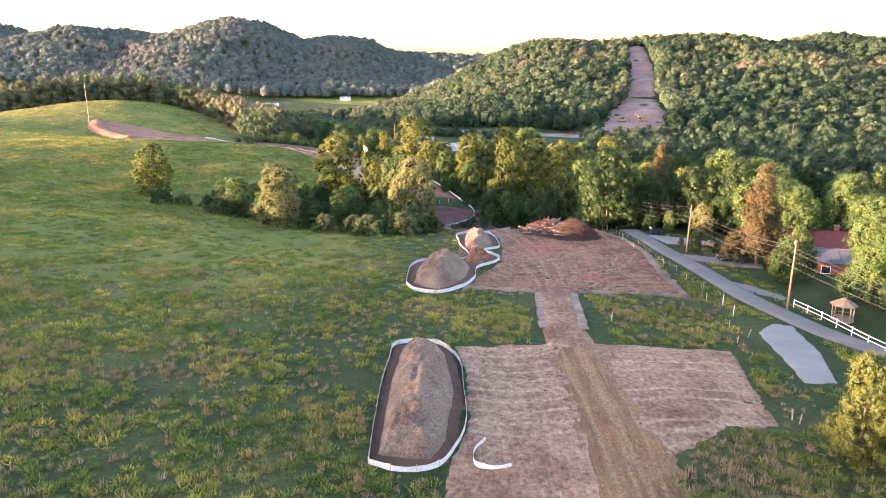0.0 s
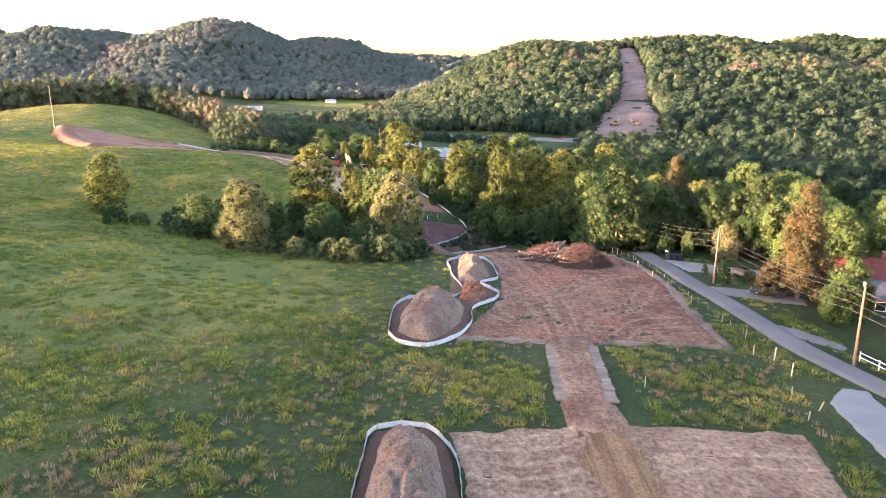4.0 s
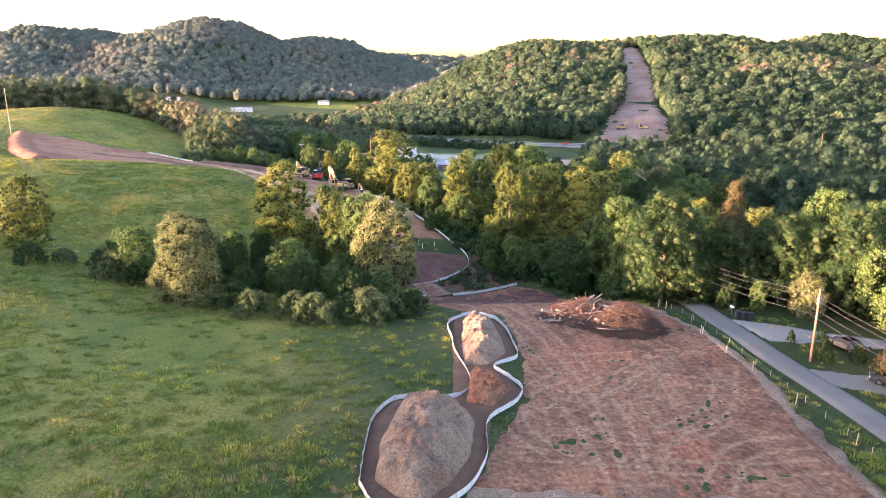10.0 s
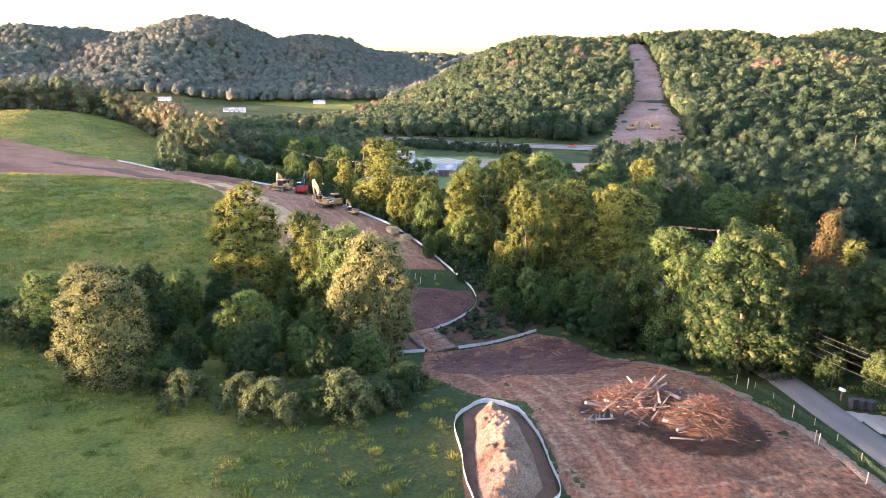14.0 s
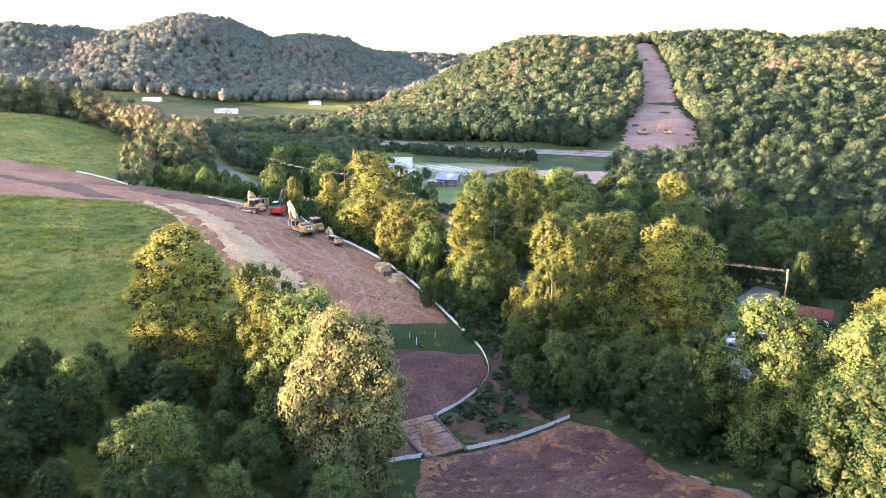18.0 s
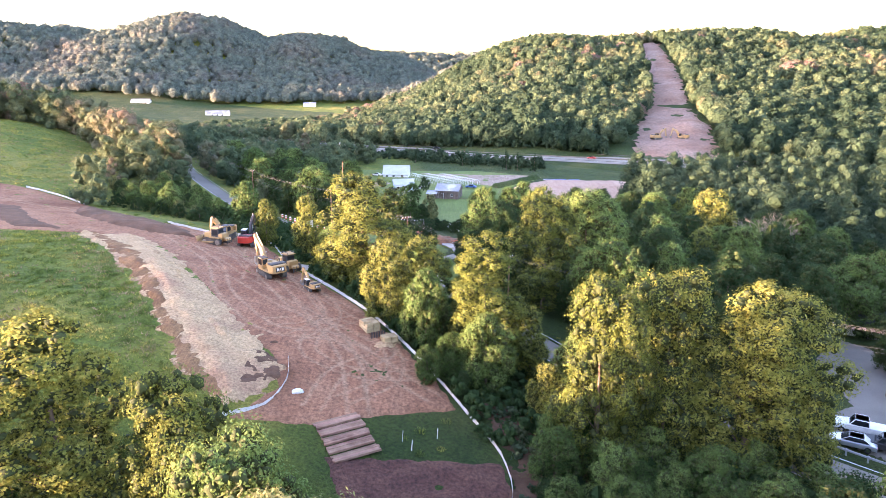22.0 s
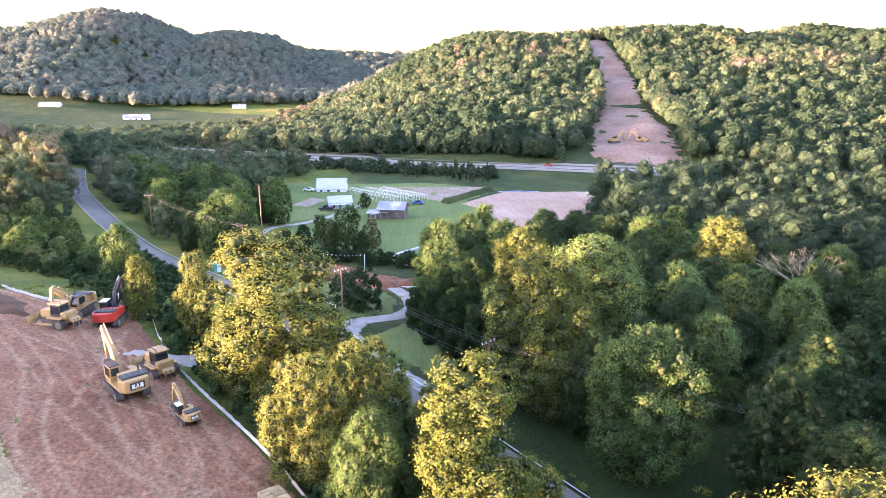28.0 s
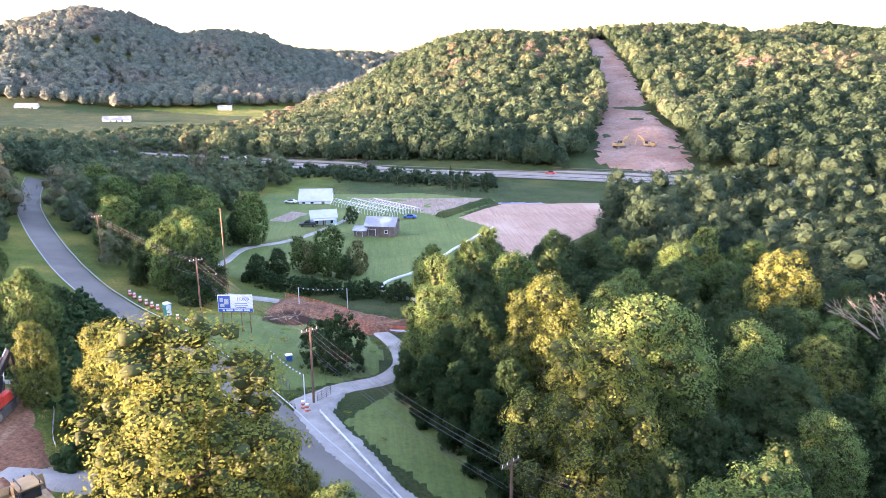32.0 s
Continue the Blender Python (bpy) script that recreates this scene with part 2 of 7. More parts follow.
station(195, 19, 17, 13.5, 10, 5, 0, -4, -4, -5, -10, -6)
station(225, 19, 16, 12.8, 11.0, 6.8, 1.8, -3.5, -5, -6, -12, -8)
station(265, 19, 15, 11.0, 8.0, 4, -3, -5, -7, -9, -13, -9)
station(310, 18, 14, 7.6, 2.2, -3.2, -8, -10, -11, -12, -14, -10)
station(360, 20, 10, 6.5, -1.0, -9, -14, -14, -14, -14, -14, -10)
station(420, 10, 4, 1.5, -7.0, -12, -13.5, -14, -14, -14, -14, -10)
station(480, 0, -1, -5.0, -11, -12, -12.5, -12.5, -12, -12, -10, -5)
station(560, 0, -8, -10, -11, -11, -10, -8, -5, -3, 0, 5)
station(700, 0, -13, -15, -15, -13, -10, -7, -5, -5, -5, 0)
station(820, -6, -17, -18, -17, -14, -10, -7, -5, -5, -5, 0)
station(950, -4, -14, -15, -14, -12, -9, -6, -5, -5, -5, 0)
station(1080, 0, -6, -6, -7, -7, -6, -5, -5, -5, -5, 0)
station(3000, 0, -6, -6, -7, -7, -6, -5, -5, -5, -5, 0)
GY = np.array(GY)
GZ = np.array(GZ)


def hermite(xs, zs, q):
    """Smooth curve through the columns zs at xs, at the places q (vectorised on the last axis of zs)."""
    d = np.gradient(zs, xs, axis=-1)
    q = np.clip(q, xs[0], xs[-1])
    i = np.clip(np.searchsorted(xs, q) - 1, 0, len(xs) - 2)
    h = xs[i + 1] - xs[i]
    t = (q - xs[i]) / h
    z0, z1, d0, d1 = zs[..., i], zs[..., i + 1], d[..., i] * h, d[..., i + 1] * h
    return (1 + 2 * t) * (1 - t) ** 2 * z0 + t * (1 - t) ** 2 * d0 + t * t * (3 - 2 * t) * z1 + t * t * (t - 1) * d1


def ripple(x, y, s, seed=0.0):
    """Cheap smooth noise, about -1 to 1."""
    a = x / s + seed
    b = y / s - seed * 1.7
    return (np.sin(a * 1.3 + 1.7 * np.sin(b * 0.9 + seed)) + np.sin(b * 1.7 + 1.3 * np.sin(a * 1.1 - seed)) + np.sin((a + b) * 2.3 + np.sin(a * 2.9)) * 0.5) / 2.5


LATTICE = np.random.default_rng(9).uniform(-1, 1, (256, 256))


def rough(x, y, s, seed=0, octaves=3):
    """Lattice noise with finer octaves, about -1 to 1."""
    z, amp, tot = 0.0, 1.0, 0.0
    for k in range(octaves):
        u, v = np.asarray(x, float) / s + 17.3 * seed + 5.1 * k, np.asarray(y, float) / s + 9.7 * seed + 3.3 * k
        i, j = np.floor(u).astype(int), np.floor(v).astype(int)
        fu, fv = u - i, v - j
        fu, fv = fu * fu * (3 - 2 * fu), fv * fv * (3 - 2 * fv)
        i0, i1, j0, j1 = i % 256, (i + 1) % 256, j % 256, (j + 1) % 256
        z = z + amp * ((LATTICE[i0, j0] * (1 - fu) + LATTICE[i1, j0] * fu) * (1 - fv) + (LATTICE[i0, j1] * (1 - fu) + LATTICE[i1, j1] * fu) * fv)
        tot, amp, s = tot + amp, amp * 0.55, s * 0.5
    return z / tot * 1.4


def ridge(x, y, cx, cy, sx, sy, h, turn=0.0):
    c, s = math.cos(radians(turn)), math.sin(radians(turn))
    u, v = (x - cx) * c + (y - cy) * s, -(x - cx) * s + (y - cy) * c
    return h * np.exp(-np.abs(u / sx) ** 2.2 - np.abs(v / sy) ** 2.2)


def ground_z(x, y):
    """Height of the land, for arrays of one shape."""
    x, y = np.asarray(x, float), np.asarray(y, float)
    shape = x.shape
    x, y = x.ravel(), y.ravel()
    rows = hermite(GX, GZ, x)                      # (stations, n)
    d = np.gradient(rows, GY, axis=0)
    q = np.clip(y, GY[0], GY[-1])
    i = np.clip(np.searchsorted(GY, q) - 1, 0, len(GY) - 2)
    n = np.arange(len(x))
    h = GY[i + 1] - GY[i]
    t = (q - GY[i]) / h
    z = (1 + 2 * t) * (1 - t) ** 2 * rows[i, n] + t * (1 - t) ** 2 * d[i, n] * h + t * t * (3 - 2 * t) * rows[i + 1, n] + t * t * (t - 1) * d[i + 1, n] * h
    z = z + 0.25 * ripple(x, y, 17.0, 0.3) + 0.08 * ripple(x, y, 4.3, 1.9)
    far = np.clip((y - 540) / 120, 0, 1)
    hills = [ridge(x, y, 125, 930, 115, 250, 66), ridge(x, y, 215, 900, 90, 260, 62), ridge(x, y, 310, 900, 130, 270, 64), ridge(x, y, 470, 900, 150, 280, 60), ridge(x, y, 680, 900, 200, 300, 52), ridge(x, y, 950, 900, 250, 300, 46),
             ridge(x, y, -410, 1350, 175, 300, 101), ridge(x, y, -640, 1330, 190, 300, 86), ridge(x, y, -930, 1330, 240, 320, 98), ridge(x, y, -215, 1380, 130, 260, 74), ridge(x, y, -95, 1400, 100, 220, 44),
             ridge(x, y, 60, 2350, 1600, 300, 58), ridge(x, y, 700, 1500, 500, 300, 66)]
    hill = sum(h ** 5 for h in hills) ** 0.2
    z = z + far * hill * (1 + 0.10 * ripple(x, y, 90, 0.7) + 0.05 * ripple(x, y, 35, 2.1))
    z = z + ridge(x, y, -205, 440, 62, 62, 13.0)        # the grassy knoll above the road
    west = np.interp(y, [-320, -220, 0, 55, 80, 150, 215, 250, 290, 330, 390], [0, 15, 15, 12, 4, 3, 2, 2, 1, 0, 0])       # unseen rise added west of the pasture, its heights set to shade the low ground
    z = z + west * (1 + 0.08 * ripple(x, y, 22, 0.4)) * np.exp(-np.abs((x + 255) / 38) ** 2.2)
    crown = np.interp(x, [-116, -92, -72, -58, -46, -37], [234, 240, 241, 240, 232, 219])       # the brow between pasture and corridor
    z = z + 0.8 * np.exp(-((y - crown) / 8) ** 2) * np.clip((x + 126) / 14, 0, 1) * np.clip((-30 - x) / 10, 0, 1)
    return z.reshape(shape)


def gz(x, y):
    return float(ground_z(np.array([x]), np.array([y]))[0])


def sheet(name, X, Y, Z, material, keep=None):
    """A grid of quads as one mesh object; keep: which quads stay."""
    ny, nx = X.shape
    idx = np.arange(ny * nx).reshape(ny, nx)
    q = np.stack([idx[:-1, :-1], idx[:-1, 1:], idx[1:, 1:], idx[1:, :-1]], -1).reshape(-1, 4)
    co = np.stack([X, Y, Z], -1).reshape(-1, 3)
    if keep is not None:
        q = q[keep.ravel()]
        used = np.unique(q)
        back = np.zeros(ny * nx, int)
        back[used] = np.arange(len(used))
        co, q = co[used], back[q]
    return from_arrays(name, co, q, material, True)


def from_arrays(name, co, faces, material, smooth=False):
    me = bpy.data.meshes.new(name)
    k = faces.shape[1]
    me.vertices.add(len(co))
    me.vertices.foreach_set("co", np.ascontiguousarray(co, dtype=np.float32).ravel())
    me.loops.add(faces.size)
    me.loops.foreach_set("vertex_index", np.ascontiguousarray(faces, dtype=np.int32).ravel())
    me.polygons.add(len(faces))
    me.polygons.foreach_set("loop_start", np.arange(0, faces.size, k, dtype=np.int32))
    me.update(calc_edges=True)
    if smooth:
        me.shade_smooth()
    me.materials.append(material)
    return new(name, me)


def spaced(*runs):
    """Grid lines: (start, stop, step) runs end to end."""
    return np.unique(np.concatenate([np.arange(a, b + s * 0.5, s) for a, b, s in runs]))


gx = spaced((-2600, -900, 100), (-900, -300, 25), (-300, -80, 5), (-80, 80, 1.6), (80, 220, 5), (220, 900, 25), (900, 2600, 100))
gy = spaced((-600, -60, 30), (-60, 20, 5), (20, 300, 1.6), (300, 560, 4), (560, 1700, 18), (1700, 4200, 120))
X, Y = np.meshgrid(gx, gy)
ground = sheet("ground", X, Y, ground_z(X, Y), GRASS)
# where the painted sunlight lies: the left side, stronger further up
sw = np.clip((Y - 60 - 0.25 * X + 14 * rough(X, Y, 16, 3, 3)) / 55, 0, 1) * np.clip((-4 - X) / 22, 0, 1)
ground.data.attributes.new("sun_tint", "FLOAT", "POINT").data.foreach_set("value", (sw * sw * (3 - 2 * sw)).ravel().astype(np.float32))
tagged(ground, "green pasture and valley floor under the evening sun", "ground", kind="structure")


def inside(poly, X, Y):
    """Signed distance to a polygon, positive inside."""
    p = np.array(poly, float)
    d = np.full(X.shape, 1e9)
    ins = np.zeros(X.shape, bool)
    for (x0, y0), (x1, y1) in zip(p, np.roll(p, -1, 0)):
        ex, ey = x1 - x0, y1 - y0
        t = np.clip(((X - x0) * ex + (Y - y0) * ey) / (ex * ex + ey * ey + 1e-9), 0, 1)
        d = np.minimum(d, np.hypot(X - x0 - t * ex, Y - y0 - t * ey))
        cross = ((y0 > Y) != (y1 > Y)) & (X < ex * (Y - y0) / (ey if abs(ey) > 1e-9 else 1e-9) + x0)
        ins ^= cross
    return np.where(ins, d, -d)


def patch(name, poly, step, material, lift=0.14, relief=None, ragged=0.4, label="", category="ground", edge=0.25, kind="structure", tracks=()):
    """A sheet of bare ground laid over the land, with a ragged rim."""
    p = np.array(poly, float)
    X, Y = np.meshgrid(np.arange(p[:, 0].min() - 1, p[:, 0].max() + 1, step), np.arange(p[:, 1].min() - 1, p[:, 1].max() + 1, step))
    d = inside(poly, X, Y) + ragged * rough(X, Y, 1.8, 3)
    Z = ground_z(X, Y) + np.clip(d * edge, -0.06, lift)
    if relief:
        Z = Z + relief(X, Y, np.clip(d, 0, None))
    dust = np.zeros(X.shape)
    for line, gauge, width in tracks:
        p = smooth_line(line, 0.8)
        t = np.gradient(p, axis=0)
        t /= np.linalg.norm(t, axis=1)[:, None] + 1e-9
        for side in (-0.5, 0.5):
            q = p + np.stack([t[:, 1], -t[:, 0]], 1) * gauge * side
            far = np.full(X.shape, 1e9)
            for (x0, y0), (x1, y1) in zip(q[:-1:2], q[2::2]):
                near = (np.abs(X - x0) < 4) & (np.abs(Y - y0) < 4)
                if near.any():
                    ex, ey = x1 - x0, y1 - y0
                    s = np.clip(((X[near] - x0) * ex + (Y[near] - y0) * ey) / (ex * ex + ey * ey + 1e-9), 0, 1)
                    far[near] = np.minimum(far[near], np.hypot(X[near] - x0 - s * ex, Y[near] - y0 - s * ey))
            w = np.clip(1.4 - far / (width * 0.5), 0, 1)
            dust = np.maximum(dust, w)
            Z = Z - 0.04 * w + 0.04 * np.clip(1 - np.abs(far - width * 0.8) / 0.25, 0, 1)
    c = (d[:-1, :-1] + d[1:, 1:] + d[:-1, 1:] + d[1:, :-1]) / 4
    ob = sheet(name, X, Y, Z, material, c > -0.15)
    if tracks:
        ny, nx = X.shape
        idx = np.arange(ny * nx).reshape(ny, nx)
        kq = np.stack([idx[:-1, :-1], idx[:-1, 1:], idx[1:, 1:], idx[1:, :-1]], -1)[c > -0.15]
        at = ob.data.attributes.new("dust", "FLOAT", "POINT")
        at.data.foreach_set("value", dust.ravel()[np.unique(kq)].astype(np.float32))
    return tagged(ob, label, category, kind=kind)


def smooth_line(pts, step=2.0):
    """Points along a smooth line through pts (any dimension)."""
    p = np.array(pts, float)
    s = np.r_[0, np.cumsum(np.hypot(*np.diff(p[:, :2], axis=0).T))]
    q = np.linspace(0, s[-1], max(2, int(s[-1] / step) + 1))
    return hermite(s, p.T.copy(), q).T


def ribbon(name, pts, width, material, lift=0.15, across=7, crown=0.06, label="", category="road", step=2.0, own_z=False, kind="structure"):
    """A strip along a line over the land; own_z: heights are given with the points."""
    c = smooth_line(pts, step)
    t = np.gradient(c[:, :2], axis=0)
    t /= np.linalg.norm(t, axis=1)[:, None]
    nrm = np.stack([t[:, 1], -t[:, 0]], 1)
    u = np.linspace(-0.5, 0.5, across)
    X = c[:, None, 0] + nrm[:, None, 0] * u * width
    Y = c[:, None, 1] + nrm[:, None, 1] * u * width
    Z = (np.repeat(c[:, 2:3], across, 1) if own_z else ground_z(X, Y)) + lift + crown * (1 - (2 * u) ** 2)
    Z[:, 0] -= 0.5
    Z[:, -1] -= 0.5
    ob = sheet(name, X, Y, Z, material)
    return tagged(ob, label, category, kind=kind)

# ---- roads and bare ground ----
SIDE_ROAD = [(56, 58), (49, 71), (43.5, 80), (40.6, 90), (38.8, 108), (37.2, 122), (36.5, 136), (37.2, 148), (38.6, 160), (40.2, 175), (42, 190)]
MAIN_ROAD = [(90, 150), (60, 172), (40, 191), (26, 208), (13, 226), (2, 243), (-6, 257), (-14, 272), (-27, 292), (-47, 317), (-71, 354), (-100, 408), (-125, 470)]
side_road = ribbon("side_road", SIDE_ROAD, 4.6, ASPHALT, 0.16, label="narrow worn grey asphalt lane along the pasture")
main_road = ribbon("main_road", MAIN_ROAD, 7.0, ASPHALT, 0.22, label="two-lane grey asphalt country road")
PAD_1 = [(-0.4, 30), (-0.6, 44), (1.3, 52), (1.3, 62), (-0.1, 69.5), (9.6, 70.3), (14.8, 70.8), (30, 70.6), (28.8, 62), (27.8, 54), (23, 53.3), (13, 45.4), (12, 30)]
PAD_2 = [(1.6, 91.3), (11, 90.9), (16.8, 90.7), (31.4, 91), (31.6, 102.7), (33, 117), (32, 128), (29, 141), (27, 155), (23.5, 164), (19, 176), (14.6, 178.6), (7.6, 173.6), (1.9, 170.6), (-3, 168.6), (-3.5, 156), (-2.6, 149), (2.2, 140), (7.6, 137), (8.6, 120), (7.6, 108), (4.4, 100), (2.6, 94)]


def ruts(ax, ay, depth, pitch):
    """Ruts along a direction, with clods between them."""
    def f(x, y, d):
        s = x * ay - y * ax + 1.2 * rough(x, y, 7.0, 5, 2)
        return np.clip(d, 0, 1) * (depth * 0.7 * np.sin(2 * np.pi * s / pitch) * np.clip(rough(x, y, 5.0, 6, 2), 0, 1) + depth * 1.6 * rough(x, y, 1.1, 1) + depth * 1.3 * rough(x, y, 4.0, 2, 2))
    return f


PAD_TRACKS = [([(16, 46 + 3.1 * k), (20, 47.2 + 3.0 * k), (29, 46.5 + 3.2 * k)], 1.9, 0.5) for k in range(0, 8, 2)] + [([(1.5, 52 + 4 * k), (5, 51.4 + 4 * k), (9.5, 52.4 + 4 * k)], 1.9, 0.5) for k in range(5)] + [([(13, 32), (13, 50), (12.4, 71)], 2.2, 0.7), ([(11, 33), (12, 52), (13.2, 71)], 2.0, 0.6), ([(12, 48), (17, 50.5), (26, 53.5)], 2.0, 0.6)]
RED_TRACKS = [([(13, 92), (12, 104), (8.5, 122), (6, 140), (2, 156), (-0.5, 170)], 2.2, 0.6), ([(14, 92), (15, 104), (13, 122), (8, 142), (3, 158), (0.5, 169)], 2.0, 0.6), ([(14.5, 92), (18, 100), (25, 106), (30, 116)], 2.1, 0.5),
              ([(9, 96), (6, 102), (8, 110), (14, 114), (22, 113), (30, 112)], 2.0, 0.5), ([(20, 92.5), (24, 98), (30, 100)], 2.0, 0.5), ([(30, 96), (22, 95), (12, 96), (5, 97)], 1.9, 0.5), ([(10, 118), (18, 119), (30, 122)], 2.0, 0.4), ([(12, 140), (11, 150), (16, 160), (14, 172)], 2.0, 0.6), ([(24, 120), (17, 112), (9, 104)], 2.0, 0.5)]
rt = random.Random(12)
for k in range(12):
    cx, cy, ra, a0 = rt.uniform(8, 28), rt.uniform(96, 150), rt.uniform(4, 13), rt.uniform(0, 6.28)
    RED_TRACKS.append(([(cx + ra * math.cos(a0 + 0.45 * j), cy + ra * math.sin(a0 + 0.45 * j)) for j in range(4)], 2.0, rt.uniform(0.25, 0.45)))
ROUTE_TRACKS = [([(-10, 198), (-12, 208), (-19, 222), (-28, 240), (-40, 258), (-60, 272)], 2.3, 0.5), ([(-4, 205), (-12, 212), (-22, 224), (-32, 242), (-46, 262)], 2.2, 0.45), ([(-2, 203), (-9, 209), (-14, 214), (-22, 214), (-30, 222), (-38, 240), (-52, 258)], 2.2, 0.5),
                ([(-15, 198), (-13, 206), (-8, 212), (-10, 219), (-18, 228), (-25, 240)], 2.1, 0.4), ([(-3, 208), (-11, 206), (-17, 209), (-17, 216), (-12, 222)], 2.0, 0.4), ([(-20, 212), (-16, 220), (-20, 230), (-29, 236), (-36, 248)], 2.2, 0.5), ([(-12, 200), (-7, 206), (-8, 214), (-15, 219), (-24, 216)], 2.0, 0.4), ([(-60, 268), (-80, 282), (-110, 300), (-145, 318)], 2.4, 0.9), ([(-24, 236), (-34, 248), (-36, 258)], 2.3, 0.5), ([(-30, 232), (-33, 244), (-44, 252)], 2.3, 0.5), ([(-6, 210), (-14, 216), (-26, 226), (-40, 244)], 2.4, 0.4)]
patch("near_pad", PAD_1, 0.25, PAD_DIRT, tracks=PAD_TRACKS, relief=ruts(0.1, 1, 0.055, 0.9), label="graded pad of dry pale brown soil with track marks")
patch("far_pad", PAD_2, 0.27, DIRT, tracks=RED_TRACKS, relief=ruts(0.35, 1, 0.075, 1.3), label="graded pad of reddish clay with track marks")
patch("track_strip", [(10.0, 69.0), (10.25, 76), (11.2, 89), (10.8, 92.5), (16.8, 92.5), (16.1, 89), (15.05, 76), (15.4, 69.0)], 0.25, PAD_DIRT, 0.37, relief=ruts(0.03, 1, 0.05, 0.9), ragged=0.15, edge=0.5, label="packed soil track with tyre ruts between the pads")
patch("pad_track", [(10.0, 70.5), (15.6, 70.5), (16.2, 58), (17.0, 47), (15.4, 30), (9.0, 30), (9.6, 46), (9.9, 58)], 0.2, TRACK_DIRT, 0.21, tracks=[([(12.5, 30), (12.8, 50), (12.3, 70)], 2.1, 0.5), ([(12.6, 30), (14.4, 50), (13.8, 70)], 2.0, 0.4)], relief=ruts(0.03, 1, 0.07, 0.8), ragged=0.9, edge=0.2, label="churned reddish track worn across the pad")
ROUTE = [(-14.5, 195.4), (-10, 197.3), (0.7, 201.7), (-4.4, 212), (-10.6, 222.5), (-14.6, 228.6), (-21.2, 238), (-26.4, 246.6), (-30.5, 255.3), (-38.6, 268), (-46, 266), (-58, 273), (-70, 283), (-84, 297), (-101, 314), (-115, 322), (-134, 328), (-150, 337), (-168, 348), (-178, 345), (-164, 320), (-133, 272), (-113, 242), (-107, 246), (-95, 249), (-82, 247), (-72, 249), (-62, 251), (-50, 248), (-36, 228), (-27, 214), (-21, 207), (-19, 201), (-23, 194.5)]
patch("pipeline_corridor", ROUTE, 0.3, ROUTE_DIRT, tracks=ROUTE_TRACKS, relief=ruts(-0.53, 0.85, 0.07, 2.2), label="wide graded corridor of reddish soil with crossing tyre tracks")
patch("stream_bank_soil", [(-7, 176.5), (-12.5, 190.7), (-6.8, 191.3), (4.6, 193), (5.4, 189), (2.3, 182), (-1.8, 177.5)], 0.4, WET_DIRT, relief=ruts(0.3, 1, 0.08, 1.3), label="churned red soil above the stream crossing")
BANK = [(1.9, 172), (7.6, 175), (15, 180), (21, 184), (14, 199), (6.5, 204), (3.5, 203), (6.6, 194), (6.2, 187.5), (2.6, 181.6), (-1.2, 177.6), (0.6, 173)]
patch("bank_earth", BANK, 0.35, DARK_DIRT, 0.10, relief=ruts(0.5, 0.8, 0.10, 1.7), ragged=1.6, label="rough brown earth of the stream bank")
patch("ditch_earth", [(-2.9, 169.6), (-6.6, 167.2), (-8.9, 163.9), (-12, 169), (-10.7, 174.2), (-6.9, 176.6)], 0.35, WET_DIRT, 0.08, ragged=0.8, label="dark wet earth of the ditch under the crossing")
patch("wet_churn", [(-3, 168), (-2.6, 153), (5, 146), (14, 149), (24, 158), (21, 170), (18.4, 175), (14, 177.8), (7.6, 173), (1.9, 170)], 0.3, WET_DIRT, 0.20, relief=ruts(0.8, 0.5, 0.14, 2.4), ragged=3.0, edge=0.15, label="dark wet clay churned up before the crossing")
patch("windrow_soil", [(-66, 253), (-62, 252.6), (-49, 240), (-36.5, 217), (-27.5, 203.5), (-22.5, 198.5), (-23.4, 195.4), (-31, 203), (-45, 226.5)], 0.3, TRACK_DIRT, 0.2, relief=lambda x, y, d: np.clip(d * 0.12, 0, 0.35) * (1 + 0.3 * rough(x, y, 1.6, 4)) + np.clip(d, 0, 1) * 0.09 * rough(x, y, 0.8, 7), ragged=1.2, label="ridge of cloddy pinkish soil along the windrow")
patch("windrow_crest", [(-57, 251), (-54.5, 251), (-43, 236), (-33, 219), (-25, 208.5), (-26.5, 208), (-36, 220.5), (-46, 236.5)], 0.3, STRAW, 0.2, relief=lambda x, y, d: np.clip(d * 0.4, 0, 0.5) * (1 + 0.4 * rough(x, y, 1.3, 5)), ragged=0.9, label="crest of heaped straw-covered soil")
patch("torn_bank", [(-88, 298), (-74, 285), (-62, 274), (-50, 265), (-46, 257), (-56, 258), (-66, 264), (-79, 277)], 0.6, DARK_DIRT, 0.3, relief=lambda x, y, d: np.clip(d * 0.25, 0, 0.7) * (1 + 0.5 * ripple(x, y, 2.0, 0.9)), label="bank of dark freshly turned soil")
patch("dark_band", [(-124, 302), (-104, 285), (-93, 283), (-80, 264), (-68, 252.5), (-77, 252.5), (-100, 274), (-124, 295)], 0.6, DARK_DIRT, 0.45, label="band of darker damp soil across the corridor", edge=0.3)
patch("cut_bank", [(-180, 347), (-172, 345), (-158, 321), (-127, 273), (-110, 246), (-114, 240), (-137, 270), (-168, 320)], 0.8, DIRT, 0.4, relief=lambda x, y, d: np.clip(d * 0.4, 0, 1.2), label="reddish soil bank beside the hilltop cutting", edge=0.3)
STRAW_POLY = [(-66, 252), (-55, 253), (-46, 244), (-37.5, 230), (-28, 216), (-22.6, 210), (-19.6, 205), (-20.8, 200), (-23.4, 195.4), (-31, 203), (-45, 226.5)]


